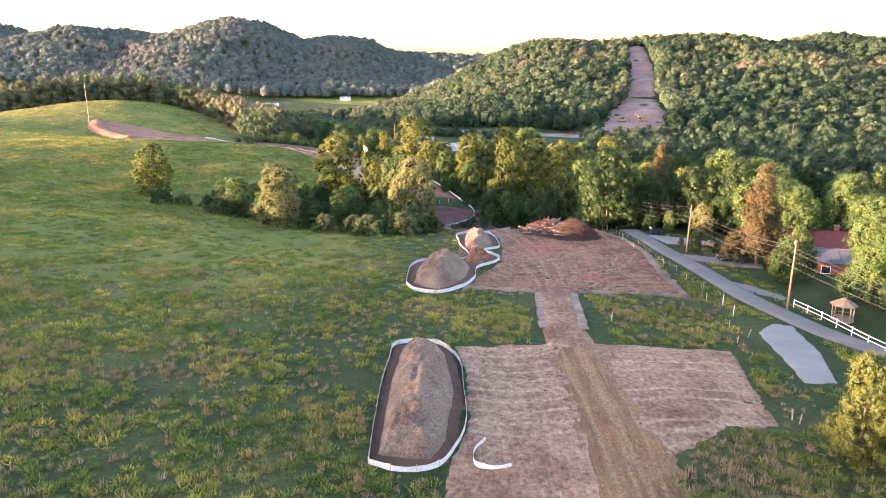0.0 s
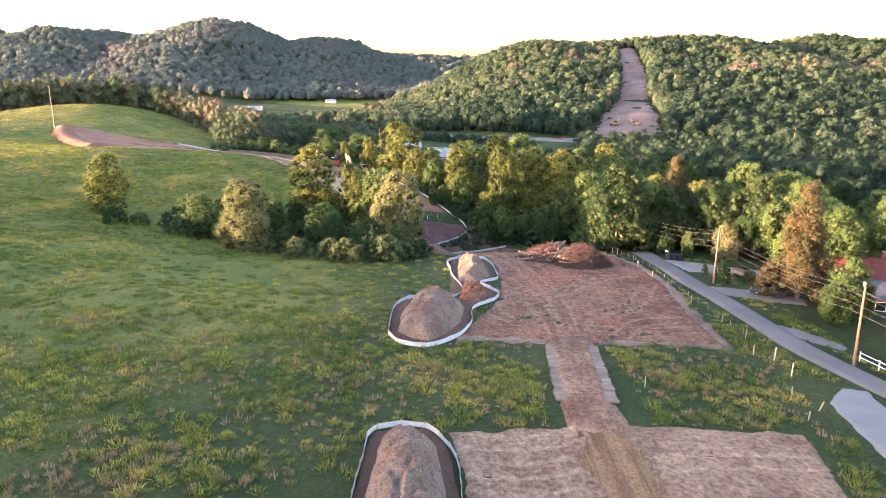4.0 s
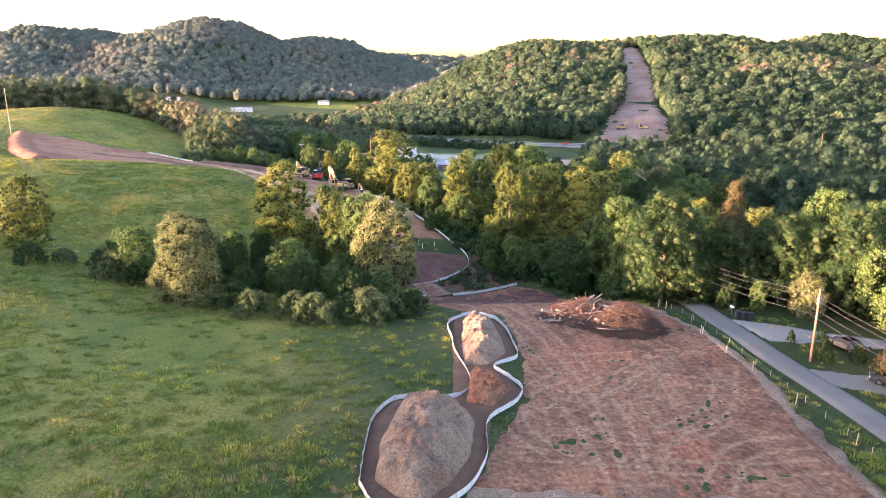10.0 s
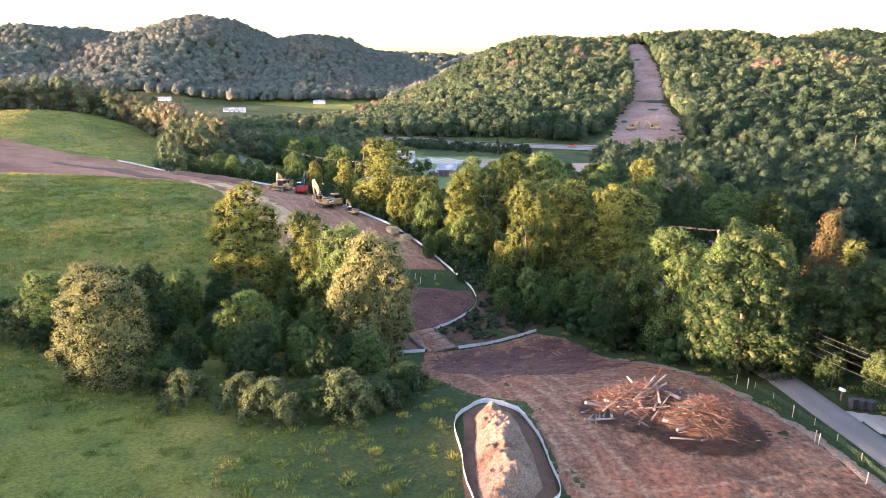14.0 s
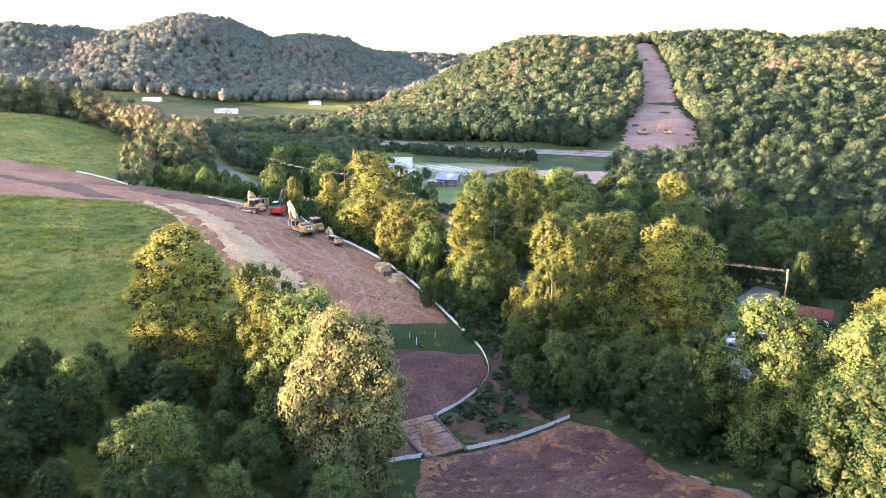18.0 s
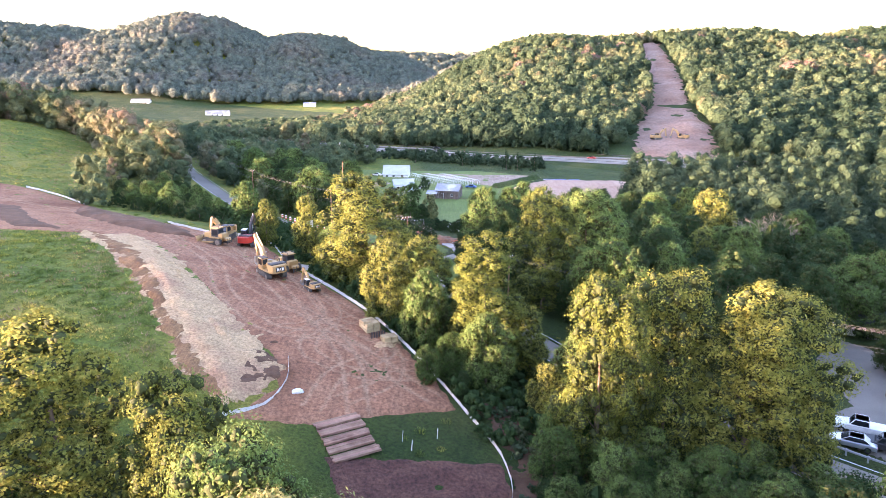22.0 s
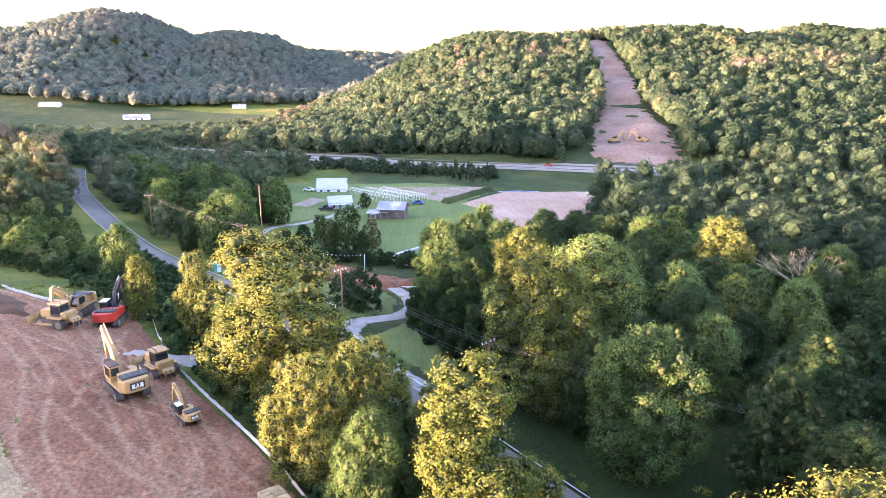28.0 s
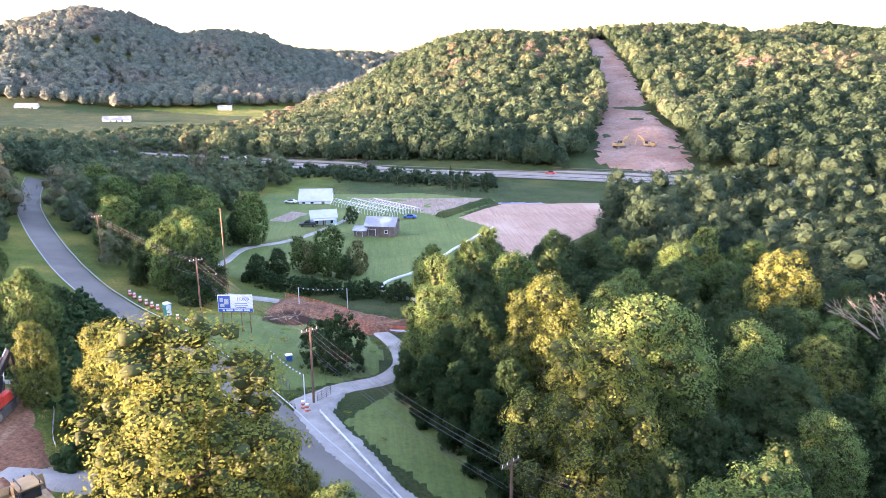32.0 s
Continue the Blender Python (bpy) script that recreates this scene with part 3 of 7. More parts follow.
def windrow(x, y, d):
    """Long heaped ridges of soil, lumpy on top."""
    return np.clip(d * 0.08, 0, 0.25) * (1 + 0.3 * rough(x, y, 2.6, 4)) + np.clip(d, 0, 1) * (0.18 * rough(x, y, 1.3, 7) + 0.28 * np.clip(np.sin(((x + 23) * 0.85 + (y - 195) * 0.53) * 0.9), 0, 1))


patch("straw_rim", [(30.9, 91), (31, 102.7), (32.4, 117), (31.4, 128), (28.5, 141), (26.4, 155), (23, 164), (24.2, 164.3), (27.8, 155), (30, 141), (33, 128), (34, 117), (32.8, 102.7), (32.4, 91)], 0.25, PALE_DIRT, 0.19, ragged=0.7, label="pale straw along the rim of the bare soil", edge=0.4)
patch("straw_rim", [(1.2, 90.4), (11, 90), (11, 91.4), (1.8, 92)], 0.25, PALE_DIRT, 0.19, ragged=0.7, label="pale straw along the pad's near rim", edge=0.4)
patch("straw_rim", [(17, 90), (31.8, 90.2), (31.8, 91.4), (17, 91.4)], 0.25, PALE_DIRT, 0.19, ragged=0.7, label="pale straw along the pad's near edge", edge=0.4)
patch("straw_windrow", STRAW_POLY, 0.4, STRAW, 0.1, relief=windrow, ragged=1.4, label="long soil windrow covered with dry straw mulch")
patch("dark_spill", [(-23, 200), (-20.4, 203), (-20, 207), (-22, 210.5), (-24, 207), (-23.5, 203)], 0.25, DARK_DIRT, 0.30, relief=ruts(0.5, 0.5, 0.06, 1.5), edge=0.5, ragged=2.2, label="spill of damp dark soil on the windrow's end")
BARE_FIELD = [(22, 345), (24, 385), (38.6, 408), (30, 424), (50, 445), (87, 441), (75, 407), (52, 380), (37.3, 359.6)]
patch("valley_meadow", [(-46, 372), (-36, 352), (-12, 344), (3, 338), (22, 346), (26, 384), (42, 408), (30, 425), (48, 449), (20, 466), (-40, 468), (-48, 420)], 2.0, MEADOW, 0.12, ragged=0, label="mown green meadow round the farm buildings")
patch("loop_lawn", [(-12, 277), (-5, 281), (0.5, 285), (1.5, 296), (-1, 306), (-8, 312), (-22, 316), (-30, 312), (-32, 300)], 1.2, MEADOW, 0.12, ragged=0, label="mown lawn inside the curved drive")
patch("roadside_lawn", [(-4, 268), (3, 279), (7, 290), (10, 285), (14, 262), (8, 246)], 1.2, MEADOW, 0.10, ragged=0, label="mown verge beside the road")
patch("bare_field", BARE_FIELD, 1.0, FIELD_SOIL, 0.3, relief=ruts(0.5, 0.9, 0.08, 4.0), label="stripped field of pale brown soil with wheel marks")
patch("garden_strip", [(-10, 461), (44, 453), (33, 438), (24, 424), (12, 440), (4, 447)], 1.0, GARDEN_SOIL, 0.2, relief=ruts(0.9, -0.4, 0.10, 3.0), label="tilled brown garden strip with furrows")
patch("garden_bed", [(-34, 420), (-27, 437), (-20, 434), (-26, 418)], 1.0, GARDEN_SOIL, 0.2, label="small tilled bed behind the cottage")
patch("haul_bank", [(-20, 318), (-12, 318), (-2, 306), (3, 309), (7, 309), (4, 300), (12, 300), (14, 314), (2, 318), (-6, 326), (-14, 332), (-19, 331)], 0.7, DIRT, 0.35, relief=lambda x, y, d: np.clip(d * 0.3, 0, 0.8) * (1 + 0.5 * ripple(x, y, 1.7, 0.9)), label="heaped reddish soil beside the site entrance")
patch("grass_berm", [(25, 423), (47, 447), (44, 450), (22, 427)], 0.7, GRASS, 0.2, relief=lambda x, y, d: np.clip(d * 0.8, 0, 1.6), label="low mown grass berm along the field")
patch("path_gravel", [(-33, 248), (-32, 251), (-24, 252), (-20, 248), (-24.5, 247)], 0.4, GRAVEL, 0.3, label="strip of grey gravel across the corridor")
patch("gravel_shoulder", [(-10.5, 273.5), (-6, 279.5), (-4, 276), (-5.4, 270.5), (-1.6, 262), (2.6, 252), (7, 243.5), (4.6, 241.5), (-2, 252), (-7.5, 263)], 0.4, GRAVEL, 0.26, ragged=0.3, label="grey gravel shoulder at the drive's mouth", edge=2.0)
patch("pale_apron", [(35.6, 76.9), (38.8, 80.5), (41, 80), (40.2, 72), (37.6, 63.5), (34.4, 63.2)], 0.3, CONCRETE, 0.14, ragged=0.0, label="pale concrete apron at the lane's edge", edge=2.0)
patch("house_drive", [(38, 134.6), (38.6, 132), (39.5, 126.5), (43.4, 126), (46, 127), (62, 122), (62, 125.5), (48, 130), (42.7, 133)], 0.4, CONCRETE, 0.22, ragged=0.0, label="pale concrete driveway to the house", edge=2.0)
patch("parking_pad", [(39.3, 117), (39.6, 113), (45, 110.5), (50, 109), (51, 112), (46, 115.5)], 0.4, ASPHALT, 0.2, ragged=0.2, label="dark asphalt parking pad", edge=2.0)
patch("lane_patch", [(41, 99), (41.3, 95), (45, 91), (46, 92.5), (43, 98)], 0.4, ASPHALT, 0.2, ragged=0.2, label="dark asphalt turnout beside the lane", edge=2.0)
patch("lot", [(40, 203), (46, 194.5), (54, 200), (66, 226), (62, 234), (54, 224), (50, 208)], 0.5, ASPHALT, 0.2, ragged=0.1, label="dark asphalt lot beside the road", edge=2.0)
SWATH = [(108, 512), (122, 560), (155, 640), (175, 720), (191, 800), (204, 860), (217, 860), (208, 790), (198, 720), (178, 640), (168, 600), (166, 562), (156, 528), (146, 491), (126, 490), (110, 503)]
patch("hill_clearing", SWATH, 3.0, HILL_DIRT, 0.8, relief=lambda x, y, d: 1.2 * ripple(x, y, 9, 0.3) * np.clip(d / 4, 0, 1) + ridge(x, y, 152, 556, 12, 9, 4.0) + ridge(x, y, 105, 525, 9, 8, 3), ragged=4.0, label="bare cleared swath of pinkish soil up the hillside", edge=0.3)
FAR_MEADOW = [(-460, 760), (-330, 765), (-150, 795), (-90, 865), (-120, 930), (-220, 960), (-350, 980), (-480, 960)]
patch("far_meadow", FAR_MEADOW, 8.0, GRASS, 0.5, ragged=0, label="distant green meadow in the valley", edge=0.3)
ribbon("site_drive", [(-9, 271, 0), (-4.8, 278.5, 0), (1, 282.5, 0), (4.1, 289, 0), (4.3, 296, 0), (2.2, 306, 0), (-2.2, 315, 0), (-10, 325.5, 0), (-20, 330, 0), (-32, 331, 0)], 4.2, GRAVEL, 0.18, label="pale gravel drive curving off the road")
ribbon("farm_lane", [(-38, 352, 0), (-36, 366, 0), (-34, 383, 0), (-22, 397, 0), (-10, 418, 0), (-4, 436, 0)], 2.6, GRAVEL, 0.18, label="grey gravel farm lane")
bank = ribbon("highway_bank", [(-330, 694.5, -12.2), (-115, 582, -12.2), (119, 476, -12.2), (340, 375, -12.2)], 44, GRASS, 0.0, 15, 1.9, label="grassy highway embankment", category="ground", step=6, own_z=True)
highway = ribbon("highway", [(-320, 690, -9), (-115, 582, -10.5), (119, 476, -10.5), (330, 380, -10.5)], 27, CONCRETE, 0.3, 9, 0.1, label="four-lane divided highway on a low embankment", step=6, own_z=True)

# ---- trees ----
def lumps(seed, subdiv=2):
    """A lumpy ball: its points and faces."""
    bm = bmesh.new()
    bmesh.ops.create_icosphere(bm, subdivisions=subdiv, radius=1.0)
    ball = np.array([tuple(v.co) for v in bm.verts])
    tri = np.array([[v.index for v in f.verts] for f in bm.faces])
    bm.free()
    r = np.random.default_rng(seed)
    return ball * (1 + r.normal(0, 0.09, (len(ball), 1))), tri


def crown_mesh(shape, radius, tall, clumps, leaves, leaf, seed, lobes=14, tilt=0.38, size=(0.10, 0.18), rounding=0.3, pointed=False):
    """Leaf faces in small clumps over the rounded lobes that fill a crown: the faces, then the middles and sizes of lobes and clumps."""
    rng = np.random.default_rng(seed)
    k = np.arange(lobes)
    u = np.clip((k + rng.uniform(0.15, 0.85, lobes)) / lobes, 0.03, 0.97)
    a = k * 2.4 + rng.normal(0, 0.45, lobes)
    wide = shape(u) * radius
    ls = radius * rng.uniform(0.27, 0.47, lobes) * (1.08 - 0.3 * u)
    if pointed:
        ls = np.minimum(ls, wide * 0.62 + 0.1 * radius) * 0.8
    r = np.clip(wide - ls * rng.uniform(0.75, 1.1, lobes), 0, None) * np.where(k % 5 == 4, 0.25, 1.0)
    lobe = np.stack([r * np.cos(a), r * np.sin(a), u * tall], 1)
    lobe[:, 2] = np.clip(lobe[:, 2], ls * 0.7, tall - ls * 0.75)
    w = rng.choice(lobes, clumps * 7, p=ls ** 2 / (ls ** 2).sum())
    d = rng.normal(size=(clumps * 7, 3)) + lobe[w] * (0.9, 0.9, 0) / radius + (0, 0, 0.3)
    d /= np.linalg.norm(d, axis=1)[:, None]
    cen = lobe[w] + d * (ls[w] * rng.uniform(0.66, 1.12, clumps * 7))[:, None]
    gap = np.linalg.norm(cen[:, None] - lobe[None], axis=2) / ls[None]
    gap[np.arange(len(w)), w] = 9
    out = np.nonzero(gap.min(1) > 0.72)[0][:clumps]
    cen, d = cen[out], d[out]
    n = len(cen)
    s = radius * rng.uniform(*size, n)
    dd = rng.normal(size=(n, leaves, 3)) * 0.75 + d[:, None] * 0.85 + (0, 0, 0.15)
    dd /= np.linalg.norm(dd, axis=2)[..., None]
    pos = (cen[:, None] + dd * (s[:, None] * rng.uniform(0.45, 1.15, (n, leaves)))[..., None]).reshape(-1, 3)
    whole = pos - (0, 0, tall * 0.45)
    whole /= np.linalg.norm(whole, axis=1)[:, None]
    nrm = dd.reshape(-1, 3) + rounding * whole + rng.normal(0, tilt, pos.shape)
    nrm /= np.linalg.norm(nrm, axis=1)[:, None]
    t1 = np.cross(nrm, rng.normal(size=nrm.shape))
    t1 /= np.linalg.norm(t1, axis=1)[:, None]
    t2 = np.cross(nrm, t1)
    le = leaf * rng.uniform(0.6, 1.35, len(pos))[:, None]
    q = np.stack([pos - t1 * le, pos - t2 * le * 0.62, pos + t1 * le, pos + t2 * le * 0.62], 1)
    return q, lobe, ls, cen, s


SHAPES = {
    "round": lambda u: np.sqrt(np.clip(1 - (2 * u - 0.9) ** 2 / 1.3, 0.02, 1)),
    "tall": lambda u: np.clip(0.55 + 0.55 * np.sin(np.pi * np.clip(u * 0.9 + 0.05, 0, 1)) - 0.35 * u, 0.1, 1),
    "broad": lambda u: np.sqrt(np.clip(1 - (1.7 * u - 0.55) ** 2, 0.03, 1)),
    "cone": lambda u: np.clip(1.02 - u, 0.03, 1),
    "bush": lambda u: np.sqrt(np.clip(1 - u ** 2, 0.02, 1)),
}
PROTO = {}


def trunk_mesh(name, height, radius, limbs, seed, reach):
    """A tapered trunk with limbs, from the ground up, as one mesh."""
    rng = random.Random(seed)
    bm = bmesh.new()
    def tube(path, r0, r1, sides=6):
        rings = []
        for k, p in enumerate(path):
            r = r0 + (r1 - r0) * k / (len(path) - 1)
            rings.append([bm.verts.new((p[0] + r * math.cos(2 * math.pi * j / sides), p[1] + r * math.sin(2 * math.pi * j / sides), p[2])) for j in range(sides)])
        for ra, rb in zip(rings, rings[1:]):
            for j in range(sides):
                bm.faces.new((ra[j], ra[(j + 1) % sides], rb[(j + 1) % sides], rb[j]))
    px = [(rng.uniform(-1, 1) * 0.12 * k / 5, rng.uniform(-1, 1) * 0.12 * k / 5, height * k / 5 - (0.3 if k == 0 else 0)) for k in range(6)]
    tube(px, radius, radius * 0.25, 8)
    for k in range(limbs):
        h = height * rng.uniform(0.25, 0.85)
        a = rng.uniform(0, 2 * math.pi)
        ln = reach * rng.uniform(0.5, 0.9) * (1.1 - h / height)
        tube([(0, 0, h), (ln * 0.5 * math.cos(a), ln * 0.5 * math.sin(a), h + ln * 0.45), (ln * math.cos(a), ln * math.sin(a), h + ln * 1.0)], radius * 0.35, radius * 0.08, 5)
    me = bpy.data.meshes.new(name)
    bm.to_mesh(me)
    bm.free()
    me.shade_smooth()
    me.materials.append(BARK)
    return me


def tree_proto(key, material, shape, height, radius, base, clumps, leaves, leaf, seed, limbs=9, lobes=11, size=(0.13, 0.24)):
    """Keeps the two meshes of a kind of tree: trunk and crown, at their real size."""
    q, lobe, ls, cen, s = crown_mesh(SHAPES[shape], radius, height - base, clumps, leaves, leaf, seed, lobes, size=size, pointed=shape == "cone")
    q = q + (0, 0, base)
    # each clump has a small lumpy core of twigs and inner leaves, coloured dark to paint shaded gaps
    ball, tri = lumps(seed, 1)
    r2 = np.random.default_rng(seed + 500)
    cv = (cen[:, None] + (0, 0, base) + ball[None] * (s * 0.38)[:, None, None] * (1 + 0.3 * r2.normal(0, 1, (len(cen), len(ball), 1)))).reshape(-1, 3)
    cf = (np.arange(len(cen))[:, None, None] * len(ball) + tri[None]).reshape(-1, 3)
    co = np.concatenate([cv, q.reshape(-1, 3)])
    n0, nq = len(cv), len(q)
    me = bpy.data.meshes.new("crown")
    me.vertices.add(len(co))
    me.vertices.foreach_set("co", co.astype(np.float32).ravel())
    loops = np.concatenate([cf.ravel(), n0 + np.arange(nq * 4)]).astype(np.int32)
    starts = np.concatenate([np.arange(len(cf)) * 3, len(cf) * 3 + np.arange(nq) * 4]).astype(np.int32)
    me.loops.add(len(loops))
    me.loops.foreach_set("vertex_index", loops)
    me.polygons.add(len(starts))
    me.polygons.foreach_set("loop_start", starts)
    me.update(calc_edges=True)
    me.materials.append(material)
    me.materials.append(SHADE_TWIGS)
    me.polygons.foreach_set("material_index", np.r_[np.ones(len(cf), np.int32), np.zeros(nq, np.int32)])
    PROTO[key] = (trunk_mesh("trunk", height * 0.66, height * 0.016 + 0.06, limbs, seed, radius), me, height)


for key, m, shape, ht, rad, bs, lobes, n in (("maple", LEAF_GREEN, "round", 15, 5.0, 1.2, 24, 3), ("poplar", LEAF_YELLOW, "tall", 18, 3.9, 0.8, 28, 2), ("oak", LEAF_GREEN, "broad", 14, 5.6, 1.6, 25, 2), ("sycamore", LEAF_YELLOW, "round", 17, 5.0, 1.4, 27, 3),
                                            ("alder", LEAF_DARK, "tall", 10, 2.5, 0.3, 18, 2), ("silver", LEAF_PALE, "round", 12, 4.2, 0.1, 24, 2), ("dark", LEAF_DARK, "broad", 13, 5.0, 1.0, 24, 3), ("spruce", NEEDLE, "cone", 16, 4.4, 0.6, 34, 1)):
    for k in range(n):
        tree_proto(key + "_" * k, m, shape, ht, rad, bs, 560, 56, 0.105 if key != "spruce" else 0.12, len(PROTO) * 3 + 11, 9, lobes)
tree_proto("cedar", CEDAR, "cone", 9, 2.0, 0.2, 150, 14, 0.14, 19, 2, 16, (0.12, 0.2))
tree_proto("shrub", LEAF_DULL, "bush", 3.6, 2.8, 0.05, 150, 50, 0.085, 27, 5, 11, (0.12, 0.2))
tree_proto("bush", LEAF_DARK, "bush", 3.6, 2.8, 0.05, 150, 50, 0.085, 18, 5, 11, (0.12, 0.2))
VARIANTS = {key: [k for k in PROTO if k.rstrip("_") == key] for key in PROTO if not key.endswith("_")}
WORDS = {"alder": "narrow dark green tree beside the road", "maple": "leafy green maple with a rounded crown", "poplar": "tall yellow-green poplar with a narrow crown", "oak": "broad green oak with a spreading crown",
         "sycamore": "sunlit yellow-green sycamore with a full crown", "silver": "pale silvery-leaved tree with a full crown", "dark": "dark green hardwood in the shaded woods", "spruce": "brownish green spruce with a pointed crown", "bush": "low rounded dark green bush", "shrub": "rounded grey-green bush beside the woods", "cedar": "small dark green conifer tree"}


def tree(key, x, y, height=None, wide=1.0, turn=0.0, label="", group="", sink=0.15):
    kinds = VARIANTS[key]
    tm, cm, h0 = PROTO[kinds[int(abs(x) * 7 + abs(y) * 13) % len(kinds)]]
    s = (height or h0) / h0
    root = new("bush" if key in ("bush", "shrub") else "conifer_tree" if key in ("spruce", "cedar") else "tree")
    root.location = (x, y, gz(x, y) - sink)
    root.rotation_euler = (0, 0, turn)
    root.scale = (s * wide, s * wide, s)
    for nm, me in (("trunk", tm), ("crown", cm)):
        o = new(nm, me)
        o.parent = root
    return tagged(root, label or WORDS[key], "bush" if key in ("bush", "shrub") else "tree", group)


# trees that stand out
tree("poplar", -30, 177, 19.5, 1.4, 0.3)
tree("silver", -36.5, 143, 12.5, 1.15, 1.0, "pale cream-leaved tree at the edge of the woods")
tree("sycamore", -73, 167, 12.5, 1.2, 2.0, "lone sunlit yellow-green tree on the pasture slope")
tree("dark", 32.6, 146.5, 16.5, 1.0, 0.5, "full green maple between the bare soil and the lane")
tree("maple", 31, 166, 17, 0.95, 1.5)
tree("dark", 26.5, 171, 13, 0.9, 2.5)
tree("spruce", 45, 153, 19, 0.85, 0.5, "half-dead brown pine behind the maple")
tree("spruce", 50, 112, 17, 1.1, 0.2, "brownish green spruce in the front yard")
tree("sycamore", -13.6, 240, 18, 1.45, 0.1)
tree("poplar", 4.5, 214, 17.5, 1.35, 0.8)
tree("sycamore", 14.6, 194, 20, 0.9, 0.6)
tree("sycamore", 22, 196, 20, 1.0, 2.6)
tree("poplar", 29, 192, 20, 1.3, 1.6)
tree("sycamore", 33.5, 193, 18.5, 1.0, 4.6)
tree("sycamore", -21, 176, 17, 0.95, 0.4)
tree("maple", -14.5, 167, 18, 0.85, 1.4)
tree("silver", -9.6, 159.5, 17, 0.85, 2.4, "tall pale grey-green tree by the stream")
tree("maple", -24, 152, 9.5, 1.1, 2.9)
tree("oak", -44, 284, 10, 0.9, 0.7)
tree("sycamore", -25.5, 258, 12, 0.85, 0.7)
tree("sycamore", -35, 264, 9, 0.9, 1.7)
tree("sycamore", -8.4, 222.5, 11.5, 1.05, 2.7)
tree("sycamore", -3.3, 226.5, 12, 1.05, 3.7)
tree("oak", -3, 217, 10, 0.8, 3.0)
tree("sycamore", 19.8, 268, 18, 1.0, 1.0)
tree("sycamore", 16.6, 243, 19, 1.1, 2.0)
tree("maple", 26, 255, 19, 1.1, 2.0)
tree("dark", 21.6, 238, 12, 0.75, 2.0)
tree("dark", 30.5, 238, 12.5, 0.75, 1.0)
tree("dark", 43, 231, 14, 1.0, 1.0)
tree("sycamore", 47.5, 173, 15.5, 0.95, 1.2)
tree("sycamore", 55, 166, 14, 1.05, 2.2)
tree("dark", 68, 205, 14, 1.0, 0.8)
tree("dark", 57, 233, 12, 0.9, 0.8)
tree("dark", 75, 228, 15, 1.0, 1.8)
tree("dark", 47.5, 224, 9, 0.9, 2.8)
tree("dark", 63, 219, 10, 0.9, 3.8)
for i, (x, y, h) in enumerate([(3.8, 274, 7), (6.2, 267, 8.5), (8.7, 261, 10), (11.5, 266, 11), (10.8, 254.5, 9.5), (14, 259, 11), (9, 275, 10), (13, 273.5, 13), (12.8, 249, 9), (16.5, 251.5, 10.5)]):
    tree("alder", x, y, h, 1.05, i * 1.7, group="narrow trees beside the road")
tree("sycamore", 31.5, 49, 9, 1.0, 0.4, "bushy sunlit tree beside the pasture")
tree("oak", 36, 45, 10, 0.9, 1.9, "rust-tinted bushy tree beside the pasture")
tree("maple", 57, 92, 14, 1.15, 0.4)
tree("maple", 64, 84, 15, 1.1, 1.4)
tree("oak", 52, 103, 8, 0.9, 0.4)
tree("maple", 49, 100, 6.5, 1.0, 2.4)
tree("bush", 42.4, 120.4, 3.2, 0.6, 0.3, "rounded yellow-green bush at a pole's foot")
tree("bush", 42.1, 126.3, 1.5, 0.5, 0.3)
tree("bush", 46.5, 120, 2.2, 0.5, 1.3)
tree("maple", 43.6, 139, 4.6, 0.7, 1.3, "young green tree on the lawn")
tree("silver", 50, 138, 6.0, 1.1, 1.3, "drooping pale tree on the lawn")
tree("bush", 40.5, 141, 3.5, 0.6, 2.3)
for i, (k, x, y, h, w) in enumerate([("maple", -33, 388, 15, 0.9), ("dark", -37, 387, 9, 1.0), ("oak", -36, 394, 8, 1.0), ("maple", -10, 359, 12.5, 0.95), ("silver", -3.5, 363, 8.5, 0.9), ("silver", -15, 362, 8, 0.9), ("maple", -18, 364, 9, 0.8), ("dark", -22, 355, 7, 1.0), ("dark", -6, 357, 6, 1.0), ("dark", -26, 350, 6, 1.0), ("oak", 12.5, 331, 12, 0.9), ("silver", 15.5, 334, 9, 0.9), ("oak", 19, 338, 8.5, 0.9)]):
    tree(k, x, y, h, w, i * 1.1, group="trees along the meadow stream")
for i in range(26):
    u = i / 25
    tree("bush", -28 + 44 * u + 1.5 * math.sin(i * 2.1), 347 - 15 * u + 3.0 * math.sin(i * 1.3), 2.2 + 1.3 * abs(math.sin(i * 3.7)), 1.0, i * 0.9, "low green shrub along the meadow stream", "shrubs along the meadow stream")
tree("bush", -6.4, 419, 5, 0.7, 0.2, "round dark shrub beside the cottage")
for i, (x, y, h) in enumerate([(-5.3, 291, 6.5), (-7.5, 286, 5), (-4, 285, 4), (-8, 294, 5)]):
    tree("bush", x, y, h, 0.8, i, "dense dark shrub inside the curved drive", "shrubs in the drive loop")
for i, (x, y, h) in enumerate([(38, 466, 9), (33, 470, 10), (12, 482, 7), (46, 464, 9), (18, 480, 6), (-12, 492, 7)]):
    tree("cedar", x, y, h, 1.1, i, "small dark conifer below the highway", "conifers below the highway")
